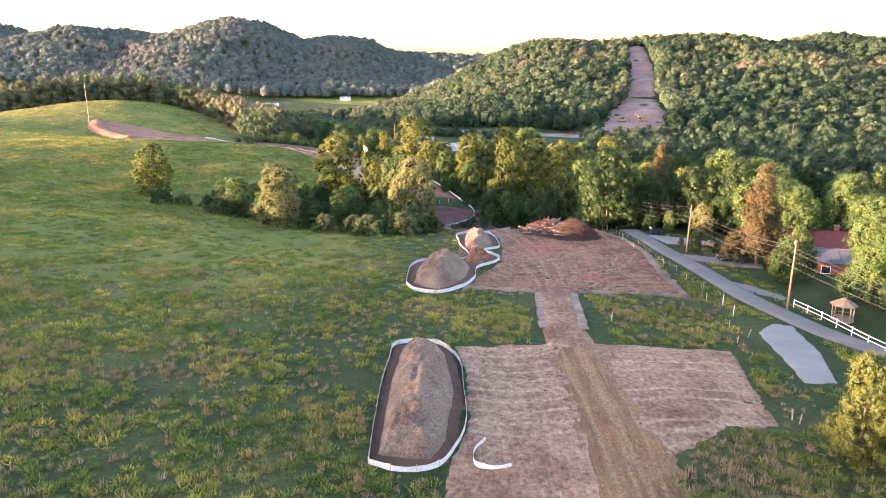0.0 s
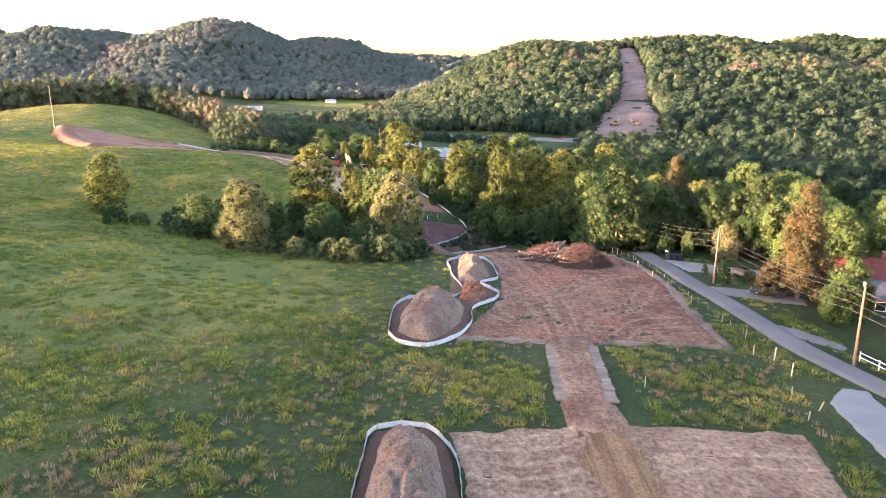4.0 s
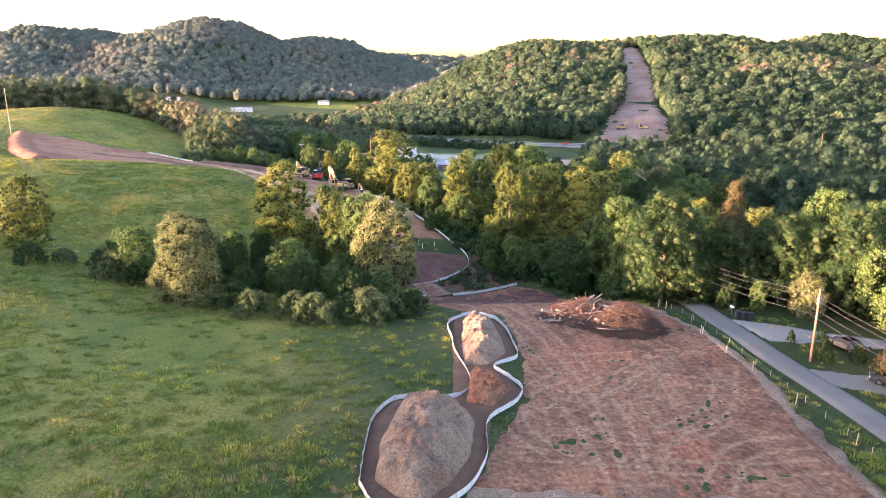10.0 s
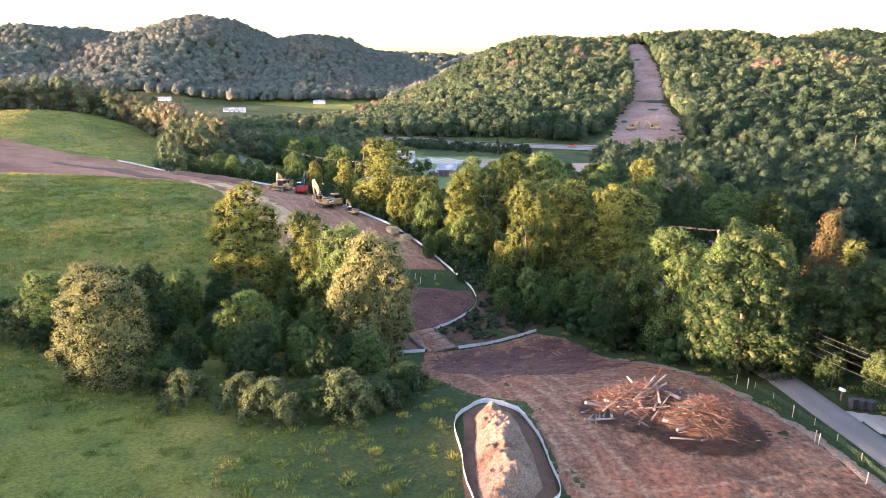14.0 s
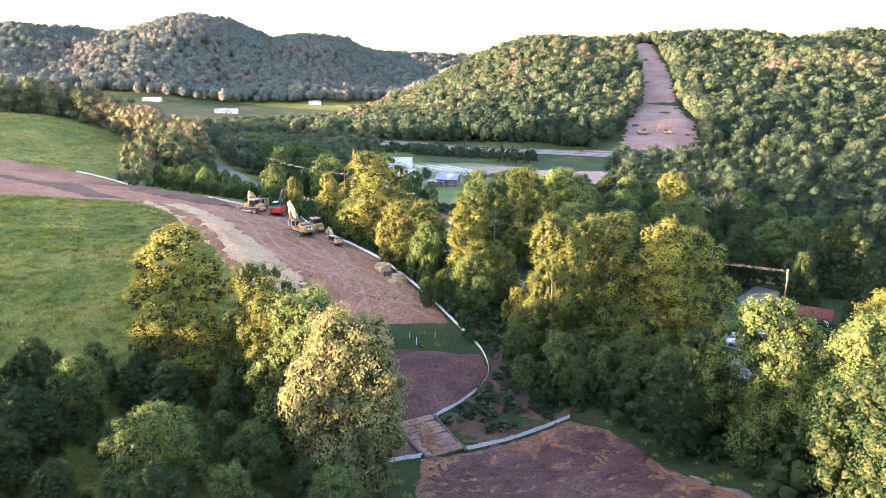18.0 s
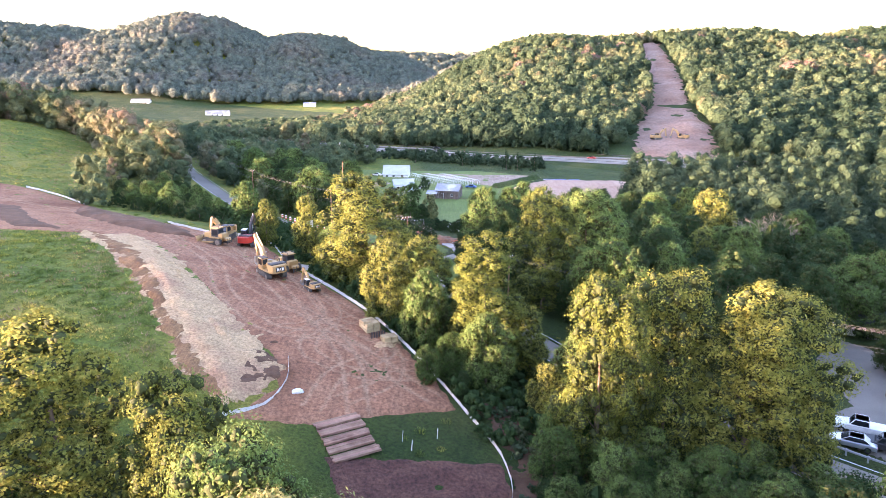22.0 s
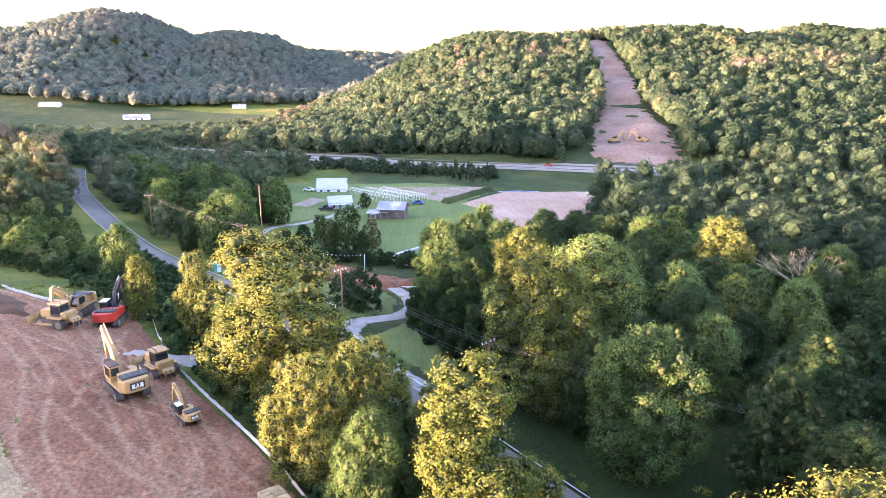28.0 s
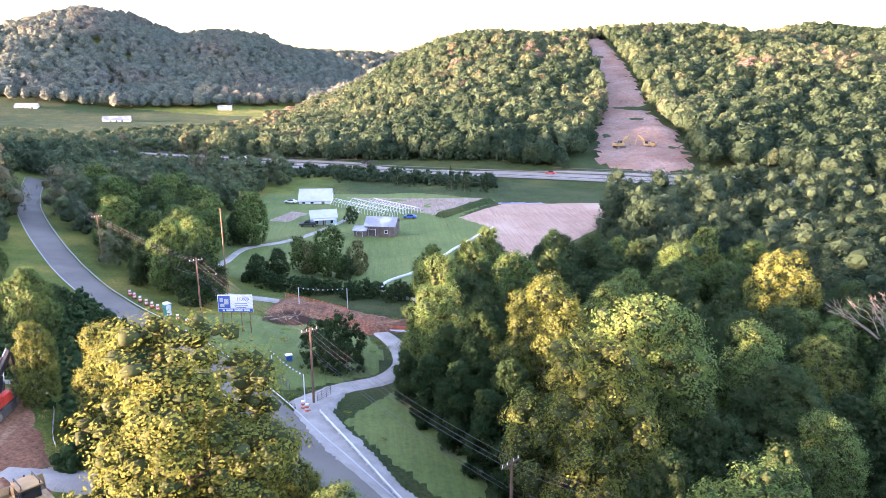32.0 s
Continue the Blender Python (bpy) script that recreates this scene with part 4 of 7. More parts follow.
for i, (x, y, h) in enumerate([(-68, 158, 3.2), (-64, 161, 2.4), (-53, 155.5, 4), (-49, 153, 3), (-46, 158, 3.4), (-43, 150, 3.6), (-29.4, 141, 4), (-26, 137, 3.4), (-16.7, 134, 3.8), (-13, 134.5, 3.5), (-10.4, 135, 4.2), (-7.6, 136, 3.2), (-5.1, 138.6, 3.4), (-20, 137, 3.4), (-4.5, 142, 3), (-58, 161, 3)]):
    tree("shrub" if i % 3 else "bush", x, y, h, 1.1, i * 1.3, "rounded green bush along the wood's edge", "bushes along the wood")
for i, (x, y, h) in enumerate([(-48, 287, 3), (-56, 288, 3), (-62, 292, 3), (-68, 296, 3), (-75, 300, 3), (-52, 292, 3.4), (-82, 305, 3), (-44, 280, 3), (12, 181, 2.4), (16, 182, 2.6), (20, 181, 2.2), (26, 176, 2.5), (9, 188, 2.2)]):
    tree("bush", x, y, h, 1.0, i * 1.9, "low rounded dark green bush", "bushes by the corridor")


PLACED = []


def from_road(x, y):
    """Distance to the main road's middle."""
    c = smooth_line(MAIN_ROAD, 3.0)
    return np.min(np.hypot(x[:, None] - c[None, :, 0], y[:, None] - c[None, :, 1]), 1)


def wood(poly, kinds, gap, group, hmin=0.8, hmax=1.15, seed=1, tries=2500):
    """Trees scattered over a stretch of ground, no two closer than gap."""
    r = random.Random(seed)
    p = np.array(poly)
    xs = np.array([(r.uniform(p[:, 0].min(), p[:, 0].max()), r.uniform(p[:, 1].min(), p[:, 1].max())) for _ in range(tries)])
    for x, y in xs[(inside(poly, xs[:, 0], xs[:, 1]) > 0) & (from_road(xs[:, 0], xs[:, 1]) > 7.5)]:
        if any((x - a) ** 2 + (y - b) ** 2 < gap * gap for a, b in PLACED):
            continue
        PLACED.append((x, y))
        k = r.choice(kinds)
        tree(k, x, y, PROTO[k][2] * r.uniform(hmin, hmax), r.uniform(0.85, 1.15), r.uniform(0, 6.28), group=group)


for ob in list(scene.objects):
    if ob.parent is None and ob.get("category") == "tree":
        PLACED.append((ob.location.x, ob.location.y))
wood([(-62, 163), (-44, 153), (-14, 142), (-7, 150), (-10, 166), (-15, 178), (-24, 186), (-34, 186), (-44, 172), (-60, 168)], ["dark", "maple", "oak", "dark"], 5.4, "trees in the hollow", 0.38, 0.62, 2)
wood([(9.5, 184), (9, 200), (2, 212), (-10, 231), (-22, 252), (-19, 256), (-4, 238), (10, 216), (20, 202), (30, 190), (28, 178), (18, 184)], ["maple", "sycamore", "oak", "maple"], 5.6, "trees between corridor and road", 0.42, 0.66, 3)
wood([(9, 184), (10, 205), (20, 206), (34, 192), (35, 178), (20, 181)], ["maple", "dark", "maple", "oak"], 3.4, "understorey by the stream", 0.25, 0.45, 23)
wood([(-4, 206), (6, 204), (-12, 230), (-24, 250), (-20, 252), (-6, 232), (8, 214)], ["maple", "dark", "sycamore"], 3.4, "understorey along the corridor", 0.22, 0.42, 24)
wood([(36, 158), (44, 142), (60, 140), (80, 150), (70, 156), (52, 166), (46, 172), (38, 174)], ["dark", "dark", "maple"], 6.5, "trees by the lane", 0.8, 1.15, 5)
wood([(56, 150), (60, 122), (76, 118), (84, 96), (110, 100), (120, 150), (80, 156)], ["dark", "oak", "dark", "maple"], 7.5, "trees behind the house", 0.8, 1.15, 15)
wood([(12, 238), (6, 262), (10, 300), (20, 335), (40, 350), (80, 340), (84, 262), (76, 232), (60, 238), (40, 216)], ["dark", "oak", "dark", "maple", "dark", "dark", "maple", "sycamore"], 7.4, "valley woods", 0.70, 1.05, 4)
wood([(-44, 330), (-62, 365), (-85, 420), (-60, 425), (-42, 392), (-40, 350), (-30, 320)], ["maple", "dark", "oak"], 6.5, "roadside trees", 0.6, 1.0, 6)
wood([(-56, 290), (-70, 300), (-86, 312), (-100, 330), (-84, 350), (-60, 318), (-46, 297)], ["oak", "silver", "dark", "maple"], 4.6, "trees behind the corridor", 0.22, 0.5, 7)


def joined_wood(name, x0, x1, y0, y1, gap, seed, test, label, h=(9, 15), clumps=22, leaves=4, leaf=0.125, spread=0.42, dome=0, material=None, tone=(0.42, 0.40, 0.22)):
    """Woods too many to count, as one mesh: crowns of leaf masses, each with its own tint."""
    r = np.random.default_rng(seed)
    X, Y = np.meshgrid(np.arange(x0, x1, gap), np.arange(y0, y1, gap))
    X = (X + r.uniform(-0.5, 0.5, X.shape) * gap).ravel()
    Y = (Y + r.uniform(-0.5, 0.5, Y.shape) * gap).ravel()
    k = test(X, Y)
    X, Y = X[k], Y[k]
    Z = ground_z(X, Y)
    protos = []
    for k in range(7):
        if dome:
            # one lumpy dome of leaf masses, down to the ground
            p, tri = lumps(90 + k, 2)
            r2 = np.random.default_rng(60 + k)
            bumps = r2.normal(size=(13, 3))
            bumps /= np.linalg.norm(bumps, axis=1)[:, None]
            def grow(p):
                swell = np.exp(-((p[:, None] - bumps[None]) ** 2).sum(2) / 0.13).max(1)
                p = p * (0.76 + 0.26 * swell)[:, None]
                return np.stack([p[:, 0] * spread, p[:, 1] * spread, 0.5 + 0.5 * np.clip(p[:, 2], -0.95, None) * (0.95 + 0.1 * (k % 3))], 1)
            tri = tri[p[tri].mean(1)[:, 2] > -0.7]
            core = grow(p * 0.93)[tri].reshape(-1, 3)
            d = r2.normal(size=(700, 3))
            d /= np.linalg.norm(d, axis=1)[:, None]
            d = d[d[:, 2] > -0.35][:190]
            o = grow(d * r2.uniform(0.92, 1.08, (len(d), 1)))
            nn = d + r2.normal(0, 0.4, d.shape)
            t1 = np.cross(nn, r2.normal(size=d.shape))
            t1 /= np.linalg.norm(t1, axis=1)[:, None]
            t2 = np.cross(nn, t1)
            t2 /= np.linalg.norm(t2, axis=1)[:, None]
            sz = 0.085 * r2.uniform(0.6, 1.3, (len(d), 1)) * (spread / 0.42) ** 0.5
            protos.append(np.concatenate([core, np.stack([o - t1 * sz, o + (t2 - t1 * 0.2) * sz, o + (t1 - t2 * 0.5) * sz], 1).reshape(-1, 3)]))
        else:
            kind = ("round", "tall", "broad", "round", "bush", "round", "tall")[k]
            q, lobe, ls, cen, s = crown_mesh(SHAPES[kind], spread, 1.0, clumps, leaves, leaf, 40 + k, 9, 0.4, (0.16, 0.28), rounding=1.0)
            core = []
            for i in range(len(ls)):
                p, tri = lumps(70 + k + i, 1)
                core.append((lobe[i] + p * ls[i] * 0.86)[tri].reshape(-1, 3))
            protos.append(np.concatenate([q[:, :3].reshape(-1, 3), *core]))
    parts = []
    for i in range(len(X)):
        hh = r.uniform(*h)
        a = r.uniform(0, 6.28)
        p = protos[i % 7] * hh * (r.uniform(0.8, 1.25), r.uniform(0.8, 1.25), 1)
        c, s = math.cos(a), math.sin(a)
        parts.append(np.stack([p[:, 0] * c - p[:, 1] * s + X[i], p[:, 0] * s + p[:, 1] * c + Y[i], p[:, 2] + Z[i]], -1))
    co = np.concatenate(parts)
    fa = np.arange(len(co)).reshape(-1, 3)
    ob = from_arrays(name, co, fa, material or FAR_LEAF)
    tint = np.repeat(np.clip(tone[0] + tone[1] * rough(X, Y, 90, 2, 2) + r.normal(0, tone[2], len(X)), 0, 1), [len(p) for p in parts]).astype(np.float32)
    at = ob.data.attributes.new("tint", "FLOAT", "POINT")
    at.data.foreach_set("value", tint)
    return tagged(ob, label, "woods", kind="stuff")


SW = np.array(SWATH, float)
HW = lambda x: 582 + (x + 115) * (476 - 582) / 234          # the highway's line


def right_hill(x, y):
    return (inside(SWATH, x, y) < -3) & (y > HW(x) + 14.5) & ((x > -60) | ((y < HW(x) + 60) & (x > -100))) & (y < 950 + 0.2 * x) & ~((x > 84) & (x < 182) & (y < HW(x) + 34))


def valley(x, y):
    d = np.full(x.shape, True)
    for a, b in PLACED:
        d &= (x - a) ** 2 + (y - b) ** 2 > 36
    return d & (y < HW(x) - 26) & (x > 20 + (y - 330) * 0.55) & (x > 46 + np.clip(y - 300, 0, 200) * 0.28) & (y > 235 - 0.55 * (x - 80)) & ~((x < 84) & (y < 262)) & (inside(BARE_FIELD, x, y) < -3) & ~((x > 84) & (x < 118) & (y > 425))


def below_highway(x, y):
    return (y > HW(x) - 38) & (y < HW(x) - 23) & (x < 52)


def left_slope(x, y):
    d = np.full(x.shape, True)
    for a, b in PLACED:
        d &= (x - a) ** 2 + (y - b) ** 2 > 30
    road = np.interp(y, [300, 354, 408, 470, 560], [-34, -71, -100, -125, -150])
    return d & (y < HW(x) - np.where(x > -130, 48, 26)) & (y > 300) & (from_road(x, y) > 8) & (x > -420) & (x > np.interp(y, [300, 320, 350, 395, 430, 460, 485, 490], [-86, -98, -107, -112, -128, -150, -190, -430])) & (x < np.interp(y, [300, 400, 430, 470, 520], [-44, -44, -46, -40, -20]))


def crest(x, y):
    return np.abs(y - np.interp(x, [-330, -260, -190, -150, -125, -100], [404, 432, 458, 440, 414, 384])) < 11


joined_wood("valley_woods", 20, 420, 180, 480, 7.5, 31, valley, "mixed green woods filling the valley floor", (10, 17), 120, 13, 0.022, 0.36, tone=(0.02, 0.24, 0.16))
joined_wood("roadside_woods", -420, -20, 300, 640, 6.5, 32, left_slope, "green trees and scrub between road and highway", (7, 14), 110, 12, 0.024, 0.40, tone=(0.48, 0.2, 0.14))
joined_wood("crest_trees", -330, -95, 370, 510, 6.5, 33, crest, "row of rounded trees behind the hill's crest", (12, 19), 130, 14, 0.021, 0.38, tone=(0.62, 0.12, 0.10))
joined_wood("highway_scrub", -160, 60, 450, 600, 4.0, 34, below_highway, "low scrub below the highway", (2.5, 5.5), 30, 9, 0.07, 0.6, tone=(0.3, 0.2, 0.12))
joined_wood("highway_verge", -330, 92, 470, 720, 4.5, 37, lambda x, y: (y > HW(x) + 14.5) & (y < HW(x) + 28), "bushy trees along the highway's far edge", (4, 10), 36, 9, 0.06, 0.5, tone=(0.35, 0.2, 0.14))
joined_wood("hillside_woods", -110, 760, 430, 960, 6.6, 21, right_hill, "mixed green and reddish woods on the far hillside", (8, 14), spread=0.42, dome=1, tone=(0.33, 0.42, 0.20))
joined_wood("ridge_woods", -1250, 60, 960, 1420, 10, 22, lambda x, y: ground_z(x, y) > -8, "dark hazy woods on the distant ridge", (10, 16), spread=0.50, dome=1, material=HAZE_LEAF)
joined_wood("back_woods", 300, 1250, 1000, 1500, 17, 23, lambda x, y: ground_z(x, y) > 10, "distant wooded ridge", (13, 19), spread=0.7, dome=1)
joined_wood("distant_woods", -420, 520, 2050, 2400, 28, 24, lambda x, y: ground_z(x, y) > 10, "faint wooded ridge at the end of the valley", (18, 26), spread=0.6, dome=1, material=HAZE_LEAF)
joined_wood("meadow_edge_woods", -620, 0, 560, 1000, 8, 25, lambda x, y: (y > HW(x) + 24) & (x < -40) & (((y < HW(x) + 90) & (y < 745)) | (x > -150 + 0.5 * (y - 800)) | (x < -480)) & (inside(FAR_MEADOW, x, y) < -3), "trees round the distant meadow", (4.5, 9.5), spread=0.55, dome=1)


def verge(x, y):
    """The overgrown strip between the corridor's fence and the country road."""
    d = (inside(ROUTE, x, y) < -1.5) & (from_road(x, y) > 4.5) & (from_road(x, y) < 26)
    west = x < np.interp(y, [196, 226, 243, 257, 272, 292, 317], [34, 13, 2, -6, -14, -27, -47])
    return d & west & (y > 196)


joined_wood("undergrowth", -60, 34, 196, 318, 2.3, 41, verge, "dense green undergrowth between corridor and road", (0.9, 2.6), 14, 12, 0.08, 0.75, material=LEAF_DARK)


def thicket(x, y):
    """Brush along the stream below the far pad."""
    return (inside([(9, 183), (16, 181), (22, 176), (26.5, 165), (29.5, 152), (34, 149), (36, 160), (37, 176), (34, 190), (20, 204), (8, 202)], x, y) > 0.5) & (inside(PAD_2, x, y) < -2)


joined_wood("stream_thicket", 6, 40, 145, 206, 2.6, 43, thicket, "thick brush and saplings along the stream", (1.5, 4.5), 16, 14, 0.065, 0.6, material=LEAF_DARK)

joined_wood("bank_weeds", -2, 22, 176, 208, 1.5, 47, lambda x, y: (inside(BANK, x, y) > 0.3) & (rough(x, y, 3.5, 4) > -0.25), "rough weeds on the stream bank", (0.5, 1.3), 9, 9, 0.12, 0.8, tone=(0.35, 0.25, 0.2))

# ---- building blocks ----
def part(name, bm, material, parent, label="", smooth=False):
    """Links a bmesh as one mesh object under a thing or a part."""
    me = bpy.data.meshes.new(name)
    bm.normal_update()
    bm.to_mesh(me)
    bm.free()
    if smooth:
        me.shade_smooth()
    me.materials.append(material)
    ob = new(name, me)
    ob.parent = parent
    return tagged(ob, label)


def share(name, me, parent, m=None):
    """One more object on a mesh that is already there."""
    ob = new(name, me)
    ob.parent = parent
    if m is not None:
        ob.matrix_basis = m
    return ob


def thing(name, x, y, turn=0.0, z=None, label="", category="", group="", kind=""):
    root = new(name)
    root.location = (x, y, gz(x, y) if z is None else z)
    root.rotation_euler = (0, 0, radians(turn))
    return tagged(root, label, category, group, kind)


def box(cx, cy, cz, sx, sy, sz, bevel=0.0, m=None, bm=None):
    bm = bm or bmesh.new()
    out = bmesh.ops.create_cube(bm, size=1.0, matrix=(m or Matrix()) @ Matrix.Translation((cx, cy, cz)) @ Matrix.Diagonal((sx, sy, sz, 1)))
    if bevel:
        es = list({e for v in out["verts"] for e in v.link_edges})
        bmesh.ops.bevel(bm, geom=es, offset=bevel, segments=2, affect="EDGES", profile=0.6)
    return bm


def prism(profile, half, axis="x", bevel=0.0, at=0.0, bm=None):
    """A closed outline (pairs) pushed along an axis, from at-half to at+half."""
    bm = bm or bmesh.new()
    def place(a, b, c):
        return {"x": (c, a, b), "y": (a, c, b), "z": (a, b, c)}[axis]
    lo = [bm.verts.new(place(a, b, at - half)) for a, b in profile]
    hi = [bm.verts.new(place(a, b, at + half)) for a, b in profile]
    n = len(profile)
    fs = [bm.faces.new(lo[::-1]), bm.faces.new(hi)] + [bm.faces.new((lo[i], lo[(i + 1) % n], hi[(i + 1) % n], hi[i])) for i in range(n)]
    bmesh.ops.recalc_face_normals(bm, faces=fs)
    if bevel:
        bmesh.ops.bevel(bm, geom=list({e for f in fs for e in f.edges}), offset=bevel, segments=1, affect="EDGES")
    return bm


def rod(path, r0, r1=None, sides=6, bm=None, cap=True):
    """A round bar along a path."""
    bm = bm or bmesh.new()
    p = [Vector(q) for q in path]
    r1 = r0 if r1 is None else r1
    rings = []
    for i, q in enumerate(p):
        d = (p[min(i + 1, len(p) - 1)] - p[max(i - 1, 0)]).normalized()
        a = d.orthogonal().normalized()
        b = d.cross(a)
        r = r0 + (r1 - r0) * i / max(1, len(p) - 1)
        rings.append([bm.verts.new(q + (a * math.cos(2 * math.pi * k / sides) + b * math.sin(2 * math.pi * k / sides)) * r) for k in range(sides)])
    for ra, rb in zip(rings, rings[1:]):
        for k in range(sides):
            bm.faces.new((ra[k], ra[(k + 1) % sides], rb[(k + 1) % sides], rb[k]))
    if cap:
        bm.faces.new(rings[0][::-1])
        bm.faces.new(rings[-1])
    return bm


def disc(cx, cy, cz, r, half, axis="x", sides=18, bm=None):
    prof = [(r * math.cos(2 * math.pi * k / sides), r * math.sin(2 * math.pi * k / sides)) for k in range(sides)]
    off = {"x": (cy, cz, cx), "y": (cx, cz, cy), "z": (cx, cy, cz)}[axis]
    return prism([(a + off[0], b + off[1]) for a, b in prof], half, axis, 0, off[2], bm)


def paint(name, col, rough=0.45, metal=0.0, wear=0.12):
    return mat(name, col, tuple(c * (1 - wear) for c in col), rough, 0.8, tuple(c * (1 - 2.2 * wear) for c in col), 14, 0.05, 0.01, metal, grain=0.18)


YELLOW = paint("worn_yellow_paint", (0.44, 0.27, 0.105), 0.6, 0.0, 0.2)
REDPAINT = paint("red_machine_paint", (0.55, 0.045, 0.025), 0.4)
BLACKPAINT = paint("dull_black_paint", (0.025, 0.025, 0.027), 0.6)
STEEL = paint("worn_track_steel", (0.13, 0.115, 0.10), 0.65, 0.4, 0.25)
RUST = paint("soil_polished_steel", (0.30, 0.25, 0.20), 0.5, 0.3, 0.25)
CHROME = paint("bright_steel", (0.6, 0.6, 0.6), 0.25, 0.9)
GLASS = paint("dark_cab_glass", (0.02, 0.024, 0.028), 0.08, 0.0, 0.05)
WHITE = paint("white_paint", (0.74, 0.73, 0.70), 0.5)
RUBBER = paint("black_rubber", (0.02, 0.02, 0.02), 0.85)
WOOD = mat("weathered_timber", (0.235, 0.175, 0.120), (0.175, 0.125, 0.085), 0.9, 0.9, (0.27, 0.21, 0.15), 22, 0.4, 0.01, spread=0.2)
MUDDY_WOOD = mat("soil_caked_timber", (0.300, 0.182, 0.122), (0.225, 0.128, 0.084), 0.95, 0.9, (0.165, 0.088, 0.058), 18, 0.6, 0.02, spread=0.15)
POLE_WOOD = mat("brown_pole_wood", (0.20, 0.12, 0.075), (0.15, 0.09, 0.055), 0.9, 1.2, None, 20, 0.3, 0.01)
PALE_WOOD = mat("fresh_pale_wood", (0.46, 0.36, 0.25), (0.38, 0.29, 0.19), 0.85, 0.8, None, 20, 0.2, 0.01)
DARK_WOOD = mat("old_dark_boards", (0.115, 0.085, 0.065), (0.16, 0.125, 0.10), 0.9, 1.0, (0.08, 0.06, 0.05), 18, 0.4, 0.01, spread=0.25)
TIN = mat("grey_tin_roof", (0.27, 0.27, 0.275), (0.215, 0.215, 0.22), 0.6, 2.0, (0.48, 0.47, 0.45), 14, 0.1, 0.01, 0.0)
WHITE_TIN = mat("white_tin_roof", (0.46, 0.46, 0.45), (0.39, 0.39, 0.38), 0.5, 2.0, None, 14, 0.1, 0.01)
SIDING = mat("white_siding", (0.68, 0.67, 0.64), (0.62, 0.61, 0.58), 0.7, 3.0, None, 12, 0.1, 0.01)
BLUE_SIDING = mat("pale_blue_siding", (0.46, 0.58, 0.60), (0.40, 0.52, 0.55), 0.7, 3.0, None, 12, 0.1, 0.01)
SHINGLE = mat("dark_shingles", (0.055, 0.055, 0.062), (0.04, 0.04, 0.045), 0.9, 1.0, None, 16, 0.3, 0.02)
GREY_SHINGLE = mat("grey_shingles", (0.125, 0.122, 0.12), (0.10, 0.098, 0.096), 0.9, 1.0, None, 16, 0.3, 0.02)
RED_SHINGLE = mat("maroon_shingles", (0.20, 0.055, 0.04), (0.155, 0.045, 0.035), 0.9, 1.0, None, 16, 0.3, 0.02)
BRICK = mat("red_brick", (0.30, 0.10, 0.065), (0.24, 0.085, 0.055), 0.9, 0.6, None, 12, 0.3, 0.01)
ORANGE = mat("orange_plastic", (0.72, 0.13, 0.03), (0.62, 0.11, 0.03), 0.6, 0.6, None, 10, 0.1, 0.01)
STRAW_BALE = mat("baled_straw", (0.46, 0.36, 0.20), (0.36, 0.27, 0.145), 0.95, 0.5, (0.28, 0.2, 0.11), 20, 1.0, 0.05)
BRANCH = mat("bare_grey_branches", (0.118, 0.077, 0.056), (0.081, 0.050, 0.035), 0.9, 1.0, (0.130, 0.059, 0.037), 12, 0.3, 0.01)
LOGWOOD = mat("barked_logs", (0.352, 0.288, 0.224), (0.256, 0.192, 0.144), 0.9, 0.7, None, 14, 0.4, 0.01, spread=0.25)
LINE_PAINT = mat("white_road_paint", (0.45, 0.45, 0.43), (0.36, 0.36, 0.345), 0.8, 2.0, None, 20, 0.05, 0.005)
DRY_GRASS = mat("dry_tan_grass", (0.317, 0.230, 0.130), (0.257, 0.179, 0.096), 0.9, 2.0, (0.324, 0.205, 0.126), 8, 0, translucent=0.25)
TUFT_GRASS = mat("rough_green_tufts", (0.118, 0.148, 0.032), (0.177, 0.186, 0.044), 0.9, 3.0, (0.264, 0.219, 0.067), 8, 0, translucent=0.3)
BLUE = paint("blue_paint", (0.03, 0.10, 0.35), 0.5)
TEAL = paint("teal_plastic", (0.02, 0.26, 0.22), 0.5)
SILVER = paint("silver_car_paint", (0.50, 0.50, 0.51), 0.3, 0.5)

# ---- soil heaps and their fabric fences ----
LOOP_1 = [(-6.3, 46.2), (-4.2, 45.3), (-1.3, 45.8), (0.4, 49.1), (1.0, 59.0), (-0.1, 67.5), (-1.7, 70.0), (-6.0, 69.4), (-6.5, 65.2), (-6.6, 53.5)]
LOOP_2 = [(-6.6, 92.3), (-5.2, 89.6), (-2.3, 88.5), (1.0, 91.0), (2.9, 95.5), (3.9, 103.5), (6.8, 107.5), (7.5, 110), (6.4, 113.5), (5.2, 116.2), (7.9, 119), (8.0, 124), (7.4, 131), (6.0, 135.6), (3.6, 137.3), (1.4, 135), (0.9, 124), (0.7, 108), (-4.9, 107.2), (-6.3, 104), (-6.7, 98.0)]


def heap(top, slope, start):
    def f(x, y, d):
        e = np.clip(d - start, 0, None)
        h = top * (1 - np.exp(-e * slope / top * 1.25))
        ribs = np.abs(np.sin(np.pi * (y + 0.6 * rough(x, y, 3.0, 4, 2)) / 1.9))          # where each bucket load slid down
        return h * (1 + 0.16 * rough(x, y, 2.2, 8, 2)) + np.clip(e, 0, 1) * (0.20 * ribs + 0.36 * rough(x, y, 1.0, 9, 3) + 0.24 * rough(x, y, 0.5, 2, 2))
    return f


